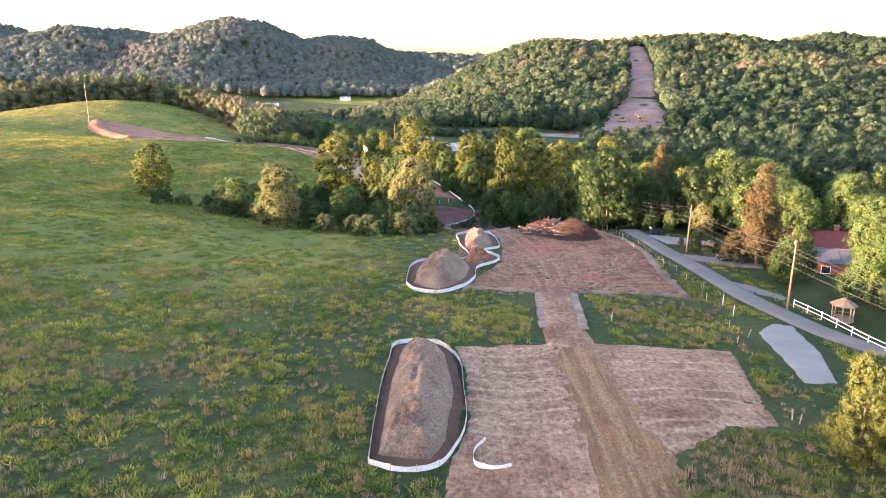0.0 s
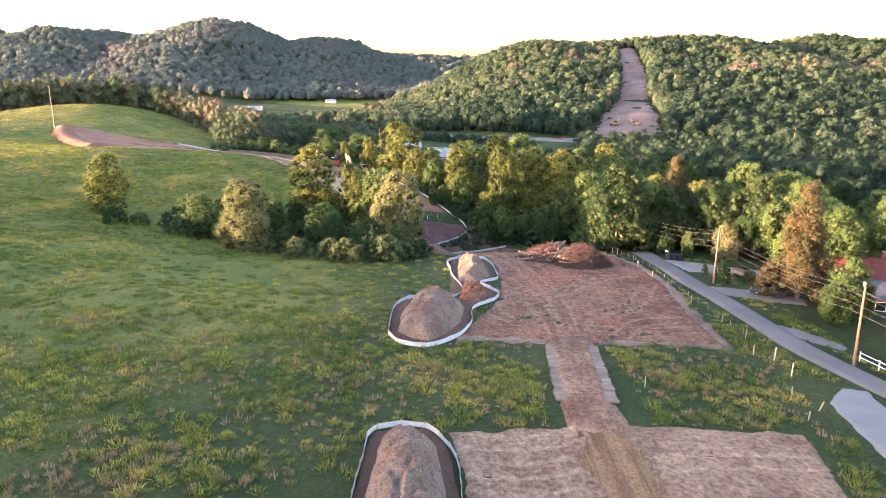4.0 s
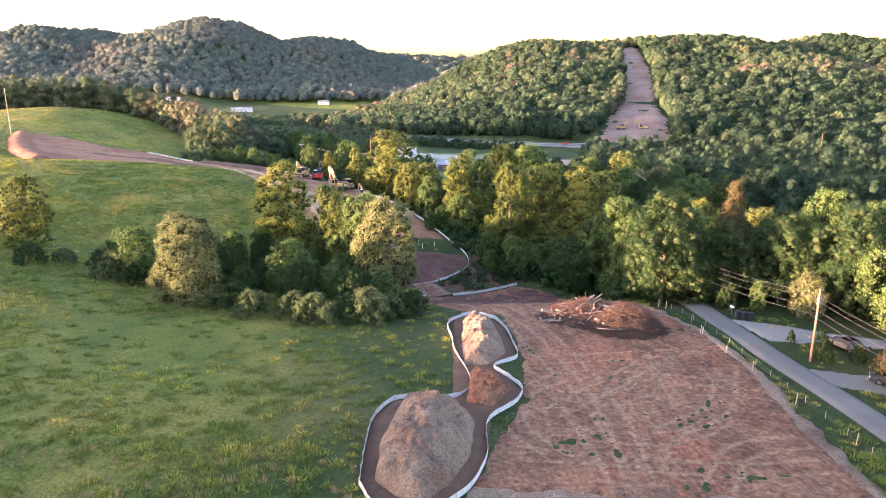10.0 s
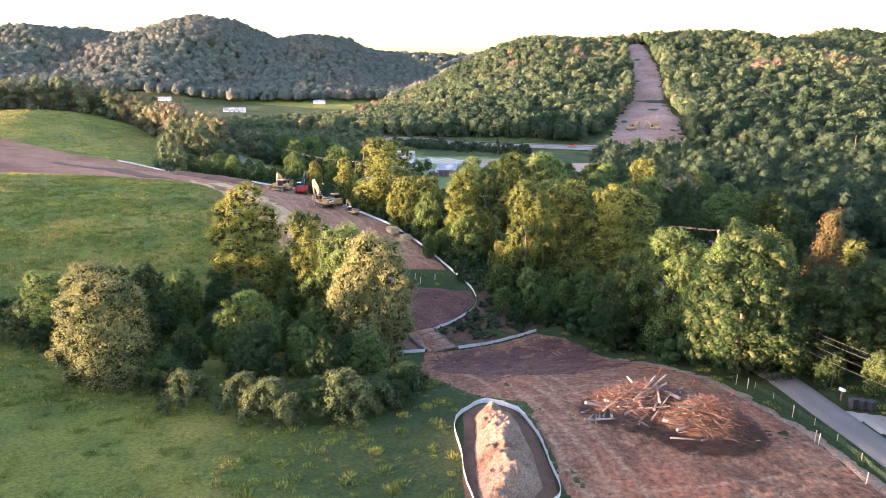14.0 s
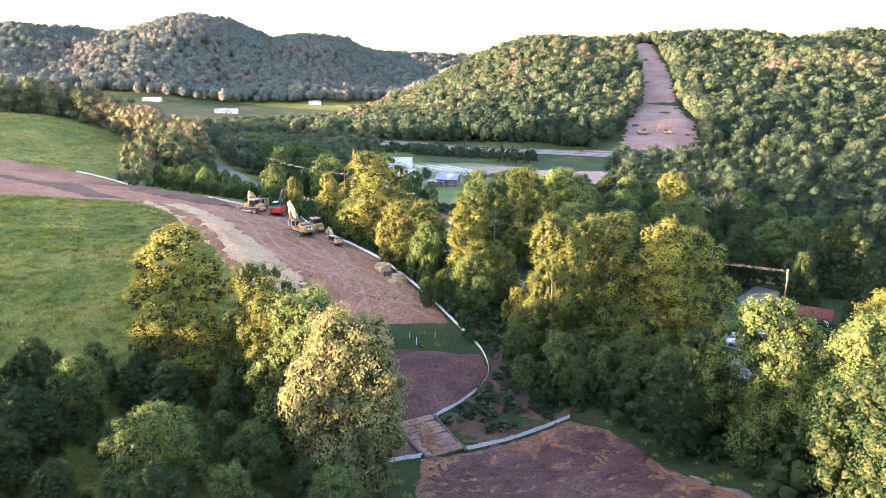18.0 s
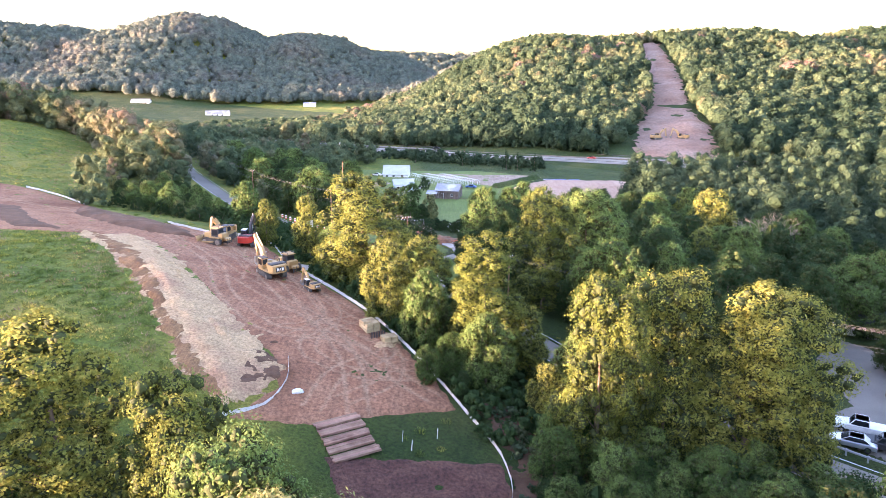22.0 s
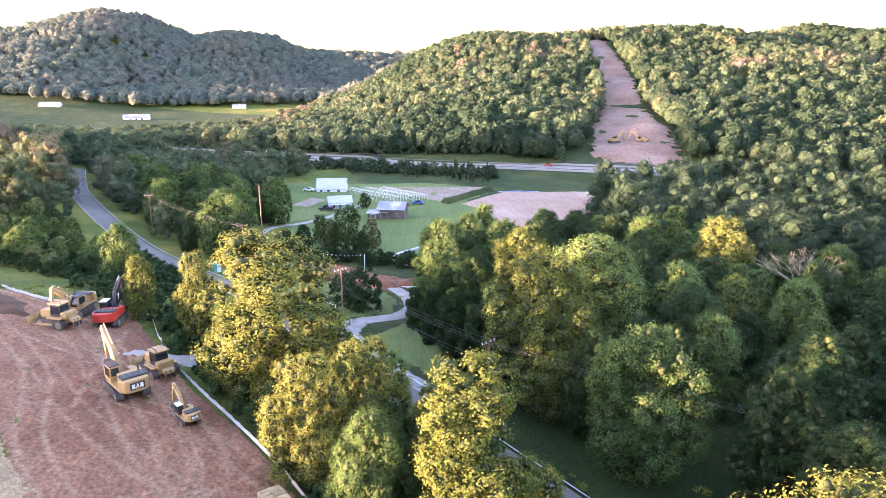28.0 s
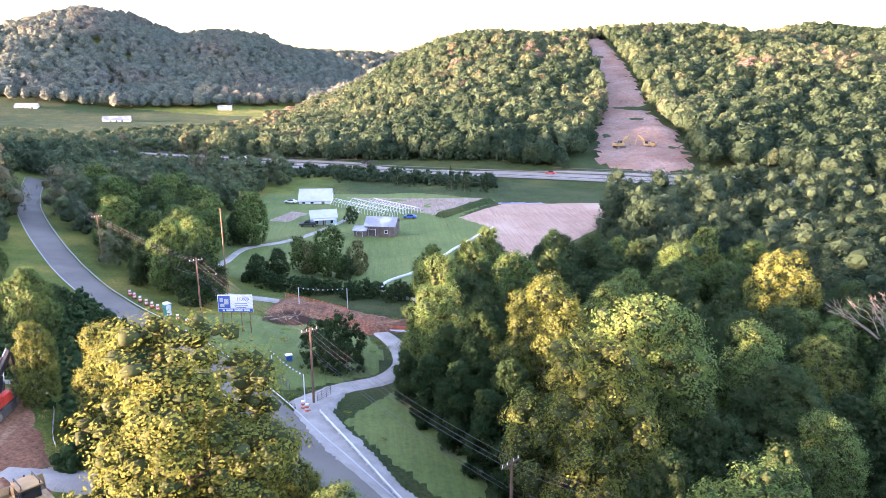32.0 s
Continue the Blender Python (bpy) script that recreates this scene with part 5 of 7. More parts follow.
patch("heap_ground", LOOP_1, 0.3, DARK_DIRT, 0.10, ragged=0.1, label="dark bare ground inside the fence loop")
patch("fenced_ground", LOOP_2, 0.3, DARK_DIRT, 0.20, ragged=0.1, label="dark bare ground inside the long fence loop")
patch("soil_mound", [(-5.8, 47.2), (-1.6, 46.6), (-0.5, 49.5), (0.2, 59), (-0.8, 67), (-2.4, 68.8), (-5.4, 68.4), (-5.9, 60)], 0.13, PALE_DIRT, 0.15, heap(2.5, 1.0, 0.1), 0.1, "long heap of loose pale topsoil", "soil mound", 0.5, kind="")
patch("soil_mound", [(-5.6, 92.6), (-4, 90.6), (-1.8, 89.7), (0.2, 91.8), (1.9, 96), (2.6, 102.6), (1, 106), (-4.4, 106), (-5.7, 98)], 0.14, PALE_DIRT, 0.25, heap(2.7, 0.95, 0.1), 0.1, "rounded heap of loose pale soil", "soil mound", 0.5, kind="")
patch("soil_mound", [(1.6, 106.6), (4.4, 105.6), (6.4, 109.6), (5.4, 113.4), (2.4, 114.6)], 0.18, DIRT, 0.25, heap(1.9, 0.9, 0.1), 0.1, "small heap of reddish soil", "soil mound", 0.5, kind="")
patch("soil_mound", [(1.8, 116.4), (4.6, 116.4), (7.0, 120), (7.0, 125), (6.4, 131), (5, 134.8), (3.4, 135.8), (2.2, 133), (1.7, 124)], 0.14, PALE_DIRT, 0.25, heap(2.2, 0.9, 0.1), 0.1, "long heap of soil covered with pale straw", "soil mound", 0.5, kind="")


def silt_fence(pts, label, closed=False, span=1.9, tall=0.44, seed=3, sag=0.06):
    """Sections of fabric between stakes, each section a part."""
    r = random.Random(seed)
    p = list(pts) + ([pts[0]] if closed else [])
    line = smooth_line(p, 0.38)
    root = thing("silt_fence", line[0, 0], line[0, 1], label=label, category="fence")
    o = root.location
    zs = ground_z(line[:, 0], line[:, 1]) + 0.10
    per = max(2, int(span / 0.38))
    k = 0
    while k < len(line) - 1:
        e = min(k + per, len(line) - 1)
        bm = bmesh.new()
        top_a, top_b = tall * r.uniform(0.85, 1.1), tall * r.uniform(0.85, 1.1)
        rows = []
        tl = line[e] - line[k]
        nx, ny = -tl[1], tl[0]
        nn = math.hypot(nx, ny) + 1e-6
        for j in range(k, e + 1):
            f = (j - k) / (e - k)
            b = math.sin(math.pi * f) * sag * r.uniform(0.4, 1.6)
            ox, oy = nx / nn * b, ny / nn * b
            h = top_a + (top_b - top_a) * f - sag * 0.8 * math.sin(math.pi * f)
            x, y, z = line[j, 0] - o.x, line[j, 1] - o.y, zs[j] - o.z
            rows.append([bm.verts.new((x + ox * s, y + oy * s, z + u * h - 0.15 * (u == 0))) for u, s in ((0, 0.2), (0.5, 1.2), (1.0, 0.5))])
        for ra, rb in zip(rows, rows[1:]):
            bm.faces.new((ra[0], rb[0], rb[1], ra[1]))
            bm.faces.new((ra[1], rb[1], rb[2], ra[2]))
        part("panel", bm, FENCE_FABRIC, root, smooth=True)
        x, y, z = line[k, 0] - o.x, line[k, 1] - o.y, zs[k] - o.z
        part("stake", box(x, y, z + tall * 0.55, 0.05, 0.05, tall * 1.3), PALE_WOOD, root)
        k = e
    return root


silt_fence(LOOP_1, "pale grey fabric silt fence round a soil heap", True, seed=1)
silt_fence(LOOP_2, "pale grey fabric silt fence round three heaps", True, seed=2)
silt_fence([(4.4, 46), (3.0, 45.7), (1.8, 46.1), (1.6, 47.6), (2.6, 49.6)], "short curved silt fence on the bare pad", seed=4)
silt_fence([(1.9, 171.2), (7.6, 174.2), (14.8, 179)], "pale silt fence along the stream bank", seed=5)
silt_fence([(-2.9, 169.2), (-6.7, 166.9), (-8.9, 163.3)], "pale silt fence beside the crossing", seed=6)
silt_fence([(-6.8, 177), (-10.7, 174.4)], "short pale silt fence above the stream", seed=7)
silt_fence([(-1.8, 177.7), (2.3, 182.1), (5.5, 187.8), (5.2, 193.5), (1.4, 202), (-3.8, 212), (-10, 222.5), (-14, 228.6), (-20.5, 238), (-25.6, 246.4)], "long pale silt fence down the corridor's side", seed=8)
silt_fence([(-29.8, 255.3), (-37.8, 268.3), (-42, 268.5)], "pale silt fence behind the parked machines", seed=9)
silt_fence([(-47, 266.5), (-54, 270.5), (-58, 274)], "pale silt fence at the torn bank", seed=10)
silt_fence([(-89, 302), (-101, 314.5), (-115, 322.5)], "low pale silt fence along the far corridor", seed=11)
silt_fence([(-23.6, 194.6), (-20, 197.2), (-18.5, 202.5), (-19.2, 207.2)], "pale silt fence round the windrow's end", seed=12)


def sock(pts, r, label, material=None):
    line = smooth_line(pts, 1.2)
    z = ground_z(line[:, 0], line[:, 1])
    bm = rod([(a, b, c + r * 0.8) for (a, b), c in zip(line[:, :2], z)], r, sides=7)
    root = thing("silt_sock", line[0, 0], line[0, 1], label=label, category="erosion barrier")
    bmesh.ops.translate(bm, verts=bm.verts, vec=-root.location)
    part("sleeve", bm, material or FENCE_FABRIC, root, smooth=True)


sock([(10, 332), (4, 338), (2.8, 350), (11.7, 362), (24, 384), (39, 408)], 0.4, "pale tubular barrier along the stripped field")
sock([(4.0, 340), (12, 336), (20, 340)], 0.35, "pale tubular barrier at the field's corner")
sock([(-9, 320), (-2, 311), (10, 309)], 0.25, "pale tubular barrier at the entrance bank")
sock([(1.9, 170.9), (-1.7, 178.2)], 0.22, "dark timber curb along the crossing", DARK_WOOD)
sock([(-2.8, 169.2), (-6.6, 177)], 0.25, "dark timber curb beside the crossing", DARK_WOOD)
sock([(-33, 345), (-35, 350), (-36, 356)], 0.3, "pale guard barrier by the farm lane")

# ---- timber mats ----
def beam_mesh(length, w, h, material):
    bm = box(0, 0, 0, length, w, h, 0.02)
    me = bpy.data.meshes.new("timber")
    bm.to_mesh(me)
    bm.free()
    me.materials.append(material)
    return me


BEAM = beam_mesh(5.6, 0.28, 0.24, WOOD)
SHORT_BEAM = beam_mesh(4.9, 0.28, 0.24, MUDDY_WOOD)


def timber_mat(x, y, turn, me, seed, label="timber mat of bolted beams laid on the grass"):
    r = random.Random(seed)
    root = thing("timber_mat", x, y, turn, label=label, category="timber mat", group="timber mats of the crossing")
    for k in range(4):
        yy = -0.47 + 0.315 * k
        wx = root.matrix_basis @ Vector((0, yy, 0))
        share("timber", me, root, pose(r.uniform(-0.12, 0.12), yy, 0.16 + r.uniform(-0.02, 0.02), r.uniform(-1, 1), 0, r.uniform(-1, 1)))
    return root


for i in range(11):
    timber_mat(12.65 + i * 0.095, 75.6 + i * 1.27, -4, BEAM, i)
for i in range(5):
    timber_mat(-9.6 - 0.62 * i, 191.6 + i * 1.14, 29, SHORT_BEAM, 30 + i, "soil-covered timber mat across the grass strip")
for i in range(6):
    timber_mat(-0.9 - 0.62 * i, 170.6 + i * 1.17, 28, SHORT_BEAM, 50 + i, "soil-covered timber mat over the stream")
patch("bridge_soil", [(0.4, 171.4), (-2.7, 177.6), (-5.5, 176.6), (-1.8, 169.8)], 0.25, DIRT, 0.33, ragged=0.9, label="red soil tracked over the crossing", edge=0.6)

# ---- brush pile ----
def brush_pile(x, y, rx, ry, top, logs, twigs, label, seed, turn=0.0, reddish=False):
    r = random.Random(seed)
    root = thing("brush_pile", x, y, turn, label=label, category="brush pile")
    for k in range(logs):
        a, q = r.uniform(0, 6.28), math.sqrt(r.random())
        px, py = rx * q * math.cos(a) * 0.8, ry * q * math.sin(a) * 0.8
        z = 0.2 + top * (1 - q ** 1.5) * r.uniform(0.3, 1.0)
        ln = r.uniform(2.2, 5.6)
        h = r.gauss(0.4, 0.5) if px < 0 else r.uniform(0, 3.14)
        t = r.gauss(0, 0.16)
        d = Vector((math.cos(h) * math.cos(t), math.sin(h) * math.cos(t), math.sin(t))) * ln / 2
        c = Vector((px, py, z))
        rad = r.uniform(0.06, 0.16)
        part("log", rod([c - d, c + Vector((0, 0, r.uniform(-0.1, 0.1))), c + d], rad, rad * 0.7, 7), LOGWOOD, root)
    co, fa = [], []
    for k in range(twigs):
        a, q = r.uniform(0, 6.28), math.sqrt(r.random()) * 1.05
        px, py = rx * q * math.cos(a), ry * q * math.sin(a)
        z = 0.1 + top * max(0, 1 - q ** 1.6) * r.uniform(0.4, 1.12)
        d = Vector((r.gauss(0, 1) + px * 0.25, r.gauss(0, 1) + py * 0.25, r.gauss(0.05, 0.45))).normalized()
        ln = r.uniform(0.5, 1.9)
        w = r.uniform(0.012, 0.045)
        s = d.orthogonal().normalized()
        s2 = d.cross(s)
        c0, c1 = Vector((px, py, z)) - d * ln / 2, Vector((px, py, z)) + d * ln / 2 + Vector((r.gauss(0, 0.1), r.gauss(0, 0.1), 0))
        n = len(co)
        for q0, f in ((c0, 1.0), (c1, 0.4)):
            for k3 in range(3):
                aa = k3 * 2.094
                co.append(q0 + (s * math.cos(aa) + s2 * math.sin(aa)) * w * f)
        for k3 in range(3):
            fa.append((n + k3, n + (k3 + 1) % 3, n + 3 + (k3 + 1) % 3, n + 3 + k3))
    ob = from_arrays("tangle", np.array([tuple(v) for v in co]), np.array(fa), BRANCH)
    ob.parent = root
    X, Y = np.meshgrid(np.linspace(-rx, rx, 26), np.linspace(-ry, ry, 26))
    q = np.sqrt((X / rx) ** 2 + (Y / ry) ** 2)
    Z = top * 0.62 * np.clip(1 - q ** 1.7, -0.06, 1) + 0.22 * ripple(X, Y, 0.5, seed) * np.clip(1.1 - q, 0, 1)
    core = sheet("core", X, Y, Z, BRANCH, (q[:-1, :-1] < 1.0))
    core.parent = root
    return root


brush_pile(18.5, 133.5, 6.0, 5.0, 2.6, 90, 3000, "heap of cut logs and pale stripped branches", 7, 15)
brush_pile(22.6, 128.6, 4.8, 3.9, 3.4, 14, 4200, "heap of reddish uprooted stumps and branches", 8, -10)
brush_pile(-16, 313, 4.6, 3.0, 1.5, 10, 1100, "heap of purple-brown cut branches on the lawn", 9)

# ---- grass tufts ----
def tufts(name, n, xr, yr, blades, tall, wide, seed, material, label, test, thin=0.10, sway=0.45):
    r = np.random.default_rng(seed)
    X, Y = r.uniform(*xr, n * 3), r.uniform(*yr, n * 3)
    k = test(X, Y, r)
    X, Y = X[k][:n], Y[k][:n]
    n = len(X)
    size = r.uniform(0.5, 1.3, n) ** 1.3
    X, Y, S = np.repeat(X, blades), np.repeat(Y, blades), np.repeat(size, blades)
    m = len(X)
    a, q = r.uniform(0, 6.28, m), np.sqrt(r.uniform(0, 1, m))
    X, Y = X + np.cos(a) * q * wide * S, Y + np.sin(a) * q * wide * S
    Z = ground_z(X, Y)
    h = tall * S * r.uniform(0.6, 1.2, m) * (1 - 0.55 * q * q)
    lean = sway * tall * (r.normal(0, 0.7, (m, 2)) + np.stack([np.cos(a), np.sin(a)], 1) * q[:, None]) * S[:, None]
    w = thin * S * (0.5 + wide)
    b = r.uniform(0, 6.28, m)
    dx, dy = np.cos(b) * w, np.sin(b) * w
    tri = np.stack([np.stack([X - dx, Y - dy, Z - 0.03], 1), np.stack([X + dx, Y + dy, Z - 0.03], 1), np.stack([X + lean[:, 0], Y + lean[:, 1], Z + h], 1)], 1)
    ob = from_arrays(name, tri.reshape(-1, 3), np.arange(m * 3).reshape(-1, 3), material)
    tone = np.repeat(np.clip(0.5 + 0.45 * rough(X[::blades], Y[::blades], 9.0, 5) + r.normal(0, 0.25, n), 0, 1), blades * 3)
    ob.data.attributes.new("tone", "FLOAT", "POINT").data.foreach_set("value", tone.astype(np.float32))
    return tagged(ob, label, "grass", kind="stuff")


BARE = [PAD_1, PAD_2, ROUTE, STRAW_POLY, LOOP_1, LOOP_2, [(-7, 176.5), (-12.5, 190.7), (-6.8, 191.3), (4.6, 193), (5.4, 189), (2.3, 182), (-1.8, 177.5)], [(9, 70), (17, 70), (17.5, 92), (10, 92)]]


def on_grass(x, y, margin=0.4):
    ok = np.full(x.shape, True)
    for p in BARE:
        ok &= inside(p, x, y) < -margin
    lane = np.interp(y, [58, 71, 80, 90, 108, 122, 136, 150], [56, 49, 43.5, 40.6, 38.8, 37.2, 36.5, 37.4])
    return ok & (np.abs(x - lane) > 3.0) & ~((x > 33.5) & (x < 42) & (y < 82) & (y > 62))


tufts("grass_tufts", 13500, (-105, 46), (22, 165), 64, 0.38, 0.52, 61, TUFT_GRASS, "rough green and golden tufts of pasture grass", lambda x, y, r: on_grass(x, y) & (ripple(x, y, 4.0, 0.6) + 0.6 * ripple(x, y, 11, 1.6) > r.uniform(-1.1, 1.0, x.shape)) & (r.uniform(0, 1, x.shape) < np.interp(y, [98, 116], [1, 0.2])), 0.036, 0.55)
tufts("weed_clumps", 3600, (-150, 30), (22, 320), 90, 0.36, 0.62, 62, TUFT_GRASS, "clumps of dark pasture weeds", lambda x, y, r: on_grass(x, y) & (ripple(x, y, 7.0, 2.6) > r.uniform(-0.2, 0.9, x.shape)), 0.032)
tufts("dry_tufts", 2000, (-60, 34), (30, 96), 26, 0.55, 0.26, 63, DRY_GRASS, "dry tan broom-grass tufts in the pasture", lambda x, y, r: on_grass(x, y) & (ripple(x, y, 9.0, 4.6) > r.uniform(-0.9, 1.2, x.shape)), 0.034, 0.22)
tufts("dry_patch", 150, (15, 27), (40, 53.5), 40, 0.55, 0.4, 64, DRY_GRASS, "patch of dry tan grass beside the pad", lambda x, y, r: on_grass(x, y) & (inside([(15, 46), (23, 52.5), (27, 53), (26, 42), (16, 40)], x, y) > 0), 0.03, 0.3)
tufts("dry_strip", 500, (-75, -18), (52, 72), 34, 0.50, 0.3, 65, DRY_GRASS, "broad strip of dry tan broom grass", lambda x, y, r: on_grass(x, y) & (np.abs(y - 62 - 0.05 * (x + 40)) < 5) & (ripple(x, y, 3.0, 0.9) > 0.1), 0.032, 0.25)
tufts("slope_straw", 1500, (-75, -24), (196, 262), 16, 0.35, 0.5, 66, DRY_GRASS, "dry grass on the slope above the corridor", lambda x, y, r: on_grass(x, y) & (inside([(-75, 256), (-66, 252), (-45, 228), (-31, 203), (-24, 195), (-30, 192), (-44, 214), (-58, 235), (-72, 250)], x, y) > 0) & (r.uniform(0, 1, x.shape) > 0.4), 0.03, 0.4)
tufts("soil_rim_straw", 700, (-2, 36), (86, 150), 8, 0.22, 0.2, 67, DRY_GRASS, "bleached grass at the rim of the bare soil", lambda x, y, r: (np.abs(inside(PAD_2, x, y) + 0.3) < 0.45) & on_grass(x, y, -0.6), 0.05, 0.4)

GRASSLAND = [(-20, 135), (-150, 130), (-250, 300), (-250, 420), (-190, 478), (-150, 452), (-126, 425), (-108, 390), (-104, 350), (-96, 318), (-60, 250), (-36, 212), (-22, 190), (-40, 185), (-70, 170), (-60, 158)]
tufts("hill_grass", 34000, (-260, -20), (130, 475), 12, 0.34, 0.40, 71, TUFT_GRASS, "rough tufts of grass over the pasture hill", lambda x, y, r: on_grass(x, y) & (inside(GRASSLAND, x, y) > 0) & (rough(x, y, 6.0, 3) > r.uniform(-1.2, 0.8, x.shape)), 0.075)
tufts("slope_grass", 9000, (-140, -16), (118, 262), 44, 0.34, 0.5, 73, TUFT_GRASS, "rough sunlit tufts of grass on the pasture slope", lambda x, y, r: on_grass(x, y) & (rough(x, y, 5.0, 6) > r.uniform(-0.8, 0.8, x.shape)) & (x < np.interp(y, [118, 150, 190], [-46, -60, -24])), 0.042, 0.55)
tufts("hill_straw", 5000, (-240, -20), (130, 475), 7, 0.42, 0.5, 72, DRY_GRASS, "patches of dry tan grass on the pasture hill", lambda x, y, r: on_grass(x, y) & (inside(GRASSLAND, x, y) > 0) & (rough(x, y, 24.0, 8) + 0.35 * (y > 330) > r.uniform(0.1, 0.8, x.shape)), 0.10)

# tufts vary from bleached gold to deep green
tn = TUFT_GRASS.node_tree
blade = tn.nodes.new("ShaderNodeValToRGB")
blade.color_ramp.elements[0].color, blade.color_ramp.elements[1].color = (0.55, 0.75, 0.85, 1), (2.7, 2.1, 1.7, 1)
blade.color_ramp.elements.new(0.5).color = (1.0, 1.1, 1.1, 1)
which = tn.nodes.new("ShaderNodeNewGeometry")
clump = tn.nodes.new("ShaderNodeAttribute")
clump.attribute_name = "tone"
blend = tn.nodes.new("ShaderNodeMix")
blend.inputs[0].default_value = 0.35
tn.links.new(clump.outputs["Fac"], blend.inputs[2])
tn.links.new(which.outputs["Random Per Island"], blend.inputs[3])
tn.links.new(blend.outputs[0], blade.inputs["Fac"])
for sock_in in (tn.nodes["Principled BSDF"].inputs["Base Color"], tn.nodes["Translucent BSDF"].inputs["Color"]):
    mixed = tn.nodes.new("ShaderNodeMix")
    mixed.data_type, mixed.blend_type = "RGBA", "MULTIPLY"
    mixed.inputs[0].default_value = 1.0
    tn.links.new(sock_in.links[0].from_socket, mixed.inputs[6])
    tn.links.new(blade.outputs["Color"], mixed.inputs[7])
    tn.links.new(mixed.outputs[2], sock_in)

# ---- earth-moving machines (forward is +y) ----
def stadium(length, height, n=7):
    r = height / 2
    pts = []
    for s, c in ((1, length / 2 - r), (-1, -length / 2 + r)):
        for k in range(n + 1):
            a = math.pi / 2 - math.pi * k / n if s > 0 else -math.pi / 2 - math.pi * k / n
            pts.append((c + r * math.cos(a), r + r * math.sin(a)))
    return pts


def crawler(root, x, length, height, width):
    """One track with its shoes, side frame and wheels."""
    track = part("track", prism(stadium(length, height), width / 2, "x", 0.0, x), STEEL, root, "soil-caked steel track")
    bm = bmesh.new()
    n = int((length - height) / 0.22)
    for k in range(n + 1):
        y = -(length - height) / 2 + (length - height) * k / n
        for z in (0.0, height):
            box(x, y, z, width * 1.02, 0.07, 0.07, 0, None, bm)
    for s in (1, -1):
        for k in range(1, 6):
            a = math.pi / 2 - math.pi * k / 6
            m = Matrix.Translation((x, s * ((length - height) / 2 + height / 2 * math.cos(a)), height / 2 + height / 2 * math.sin(a))) @ Matrix.Rotation(s * (a - math.pi / 2), 4, "X")
            box(0, 0, 0, width * 1.02, 0.07, 0.07, 0, m, bm)
    part("tread", bm, STEEL, track)
    side = 1 if x > 0 else -1
    for y in (-(length - height) / 2, (length - height) / 2):
        part("wheel", disc(x + side * width * 0.48, y, height / 2, height * 0.36, 0.05, "x", 14), RUST, track)
    part("side_frame", box(x + side * width * 0.46, 0, height * 0.5, 0.12, length - height, height * 0.32, 0.03), STEEL, track)
    return track


def badge(root, x, y, z, w, h):
    """The maker's panel on the counterweight, as plain shapes."""
    b = part("badge", box(x, y, z, w, 0.02, h, 0.0), BLACKPAINT, root, "black panel with white and yellow shapes")
    bm = bmesh.new()
    for k in (-1, 0, 1):
        box(x + k * w * 0.27, y - 0.015, z + h * 0.04, w * 0.19, 0.02, h * 0.5, 0, None, bm)
    part("mark", bm, WHITE, b)
    part("wedge", prism([(x - w * 0.16, z - h * 0.34), (x + w * 0.16, z - h * 0.34), (x, z + h * 0.02)], 0.012, "y", 0, y - 0.028), YELLOW, b)


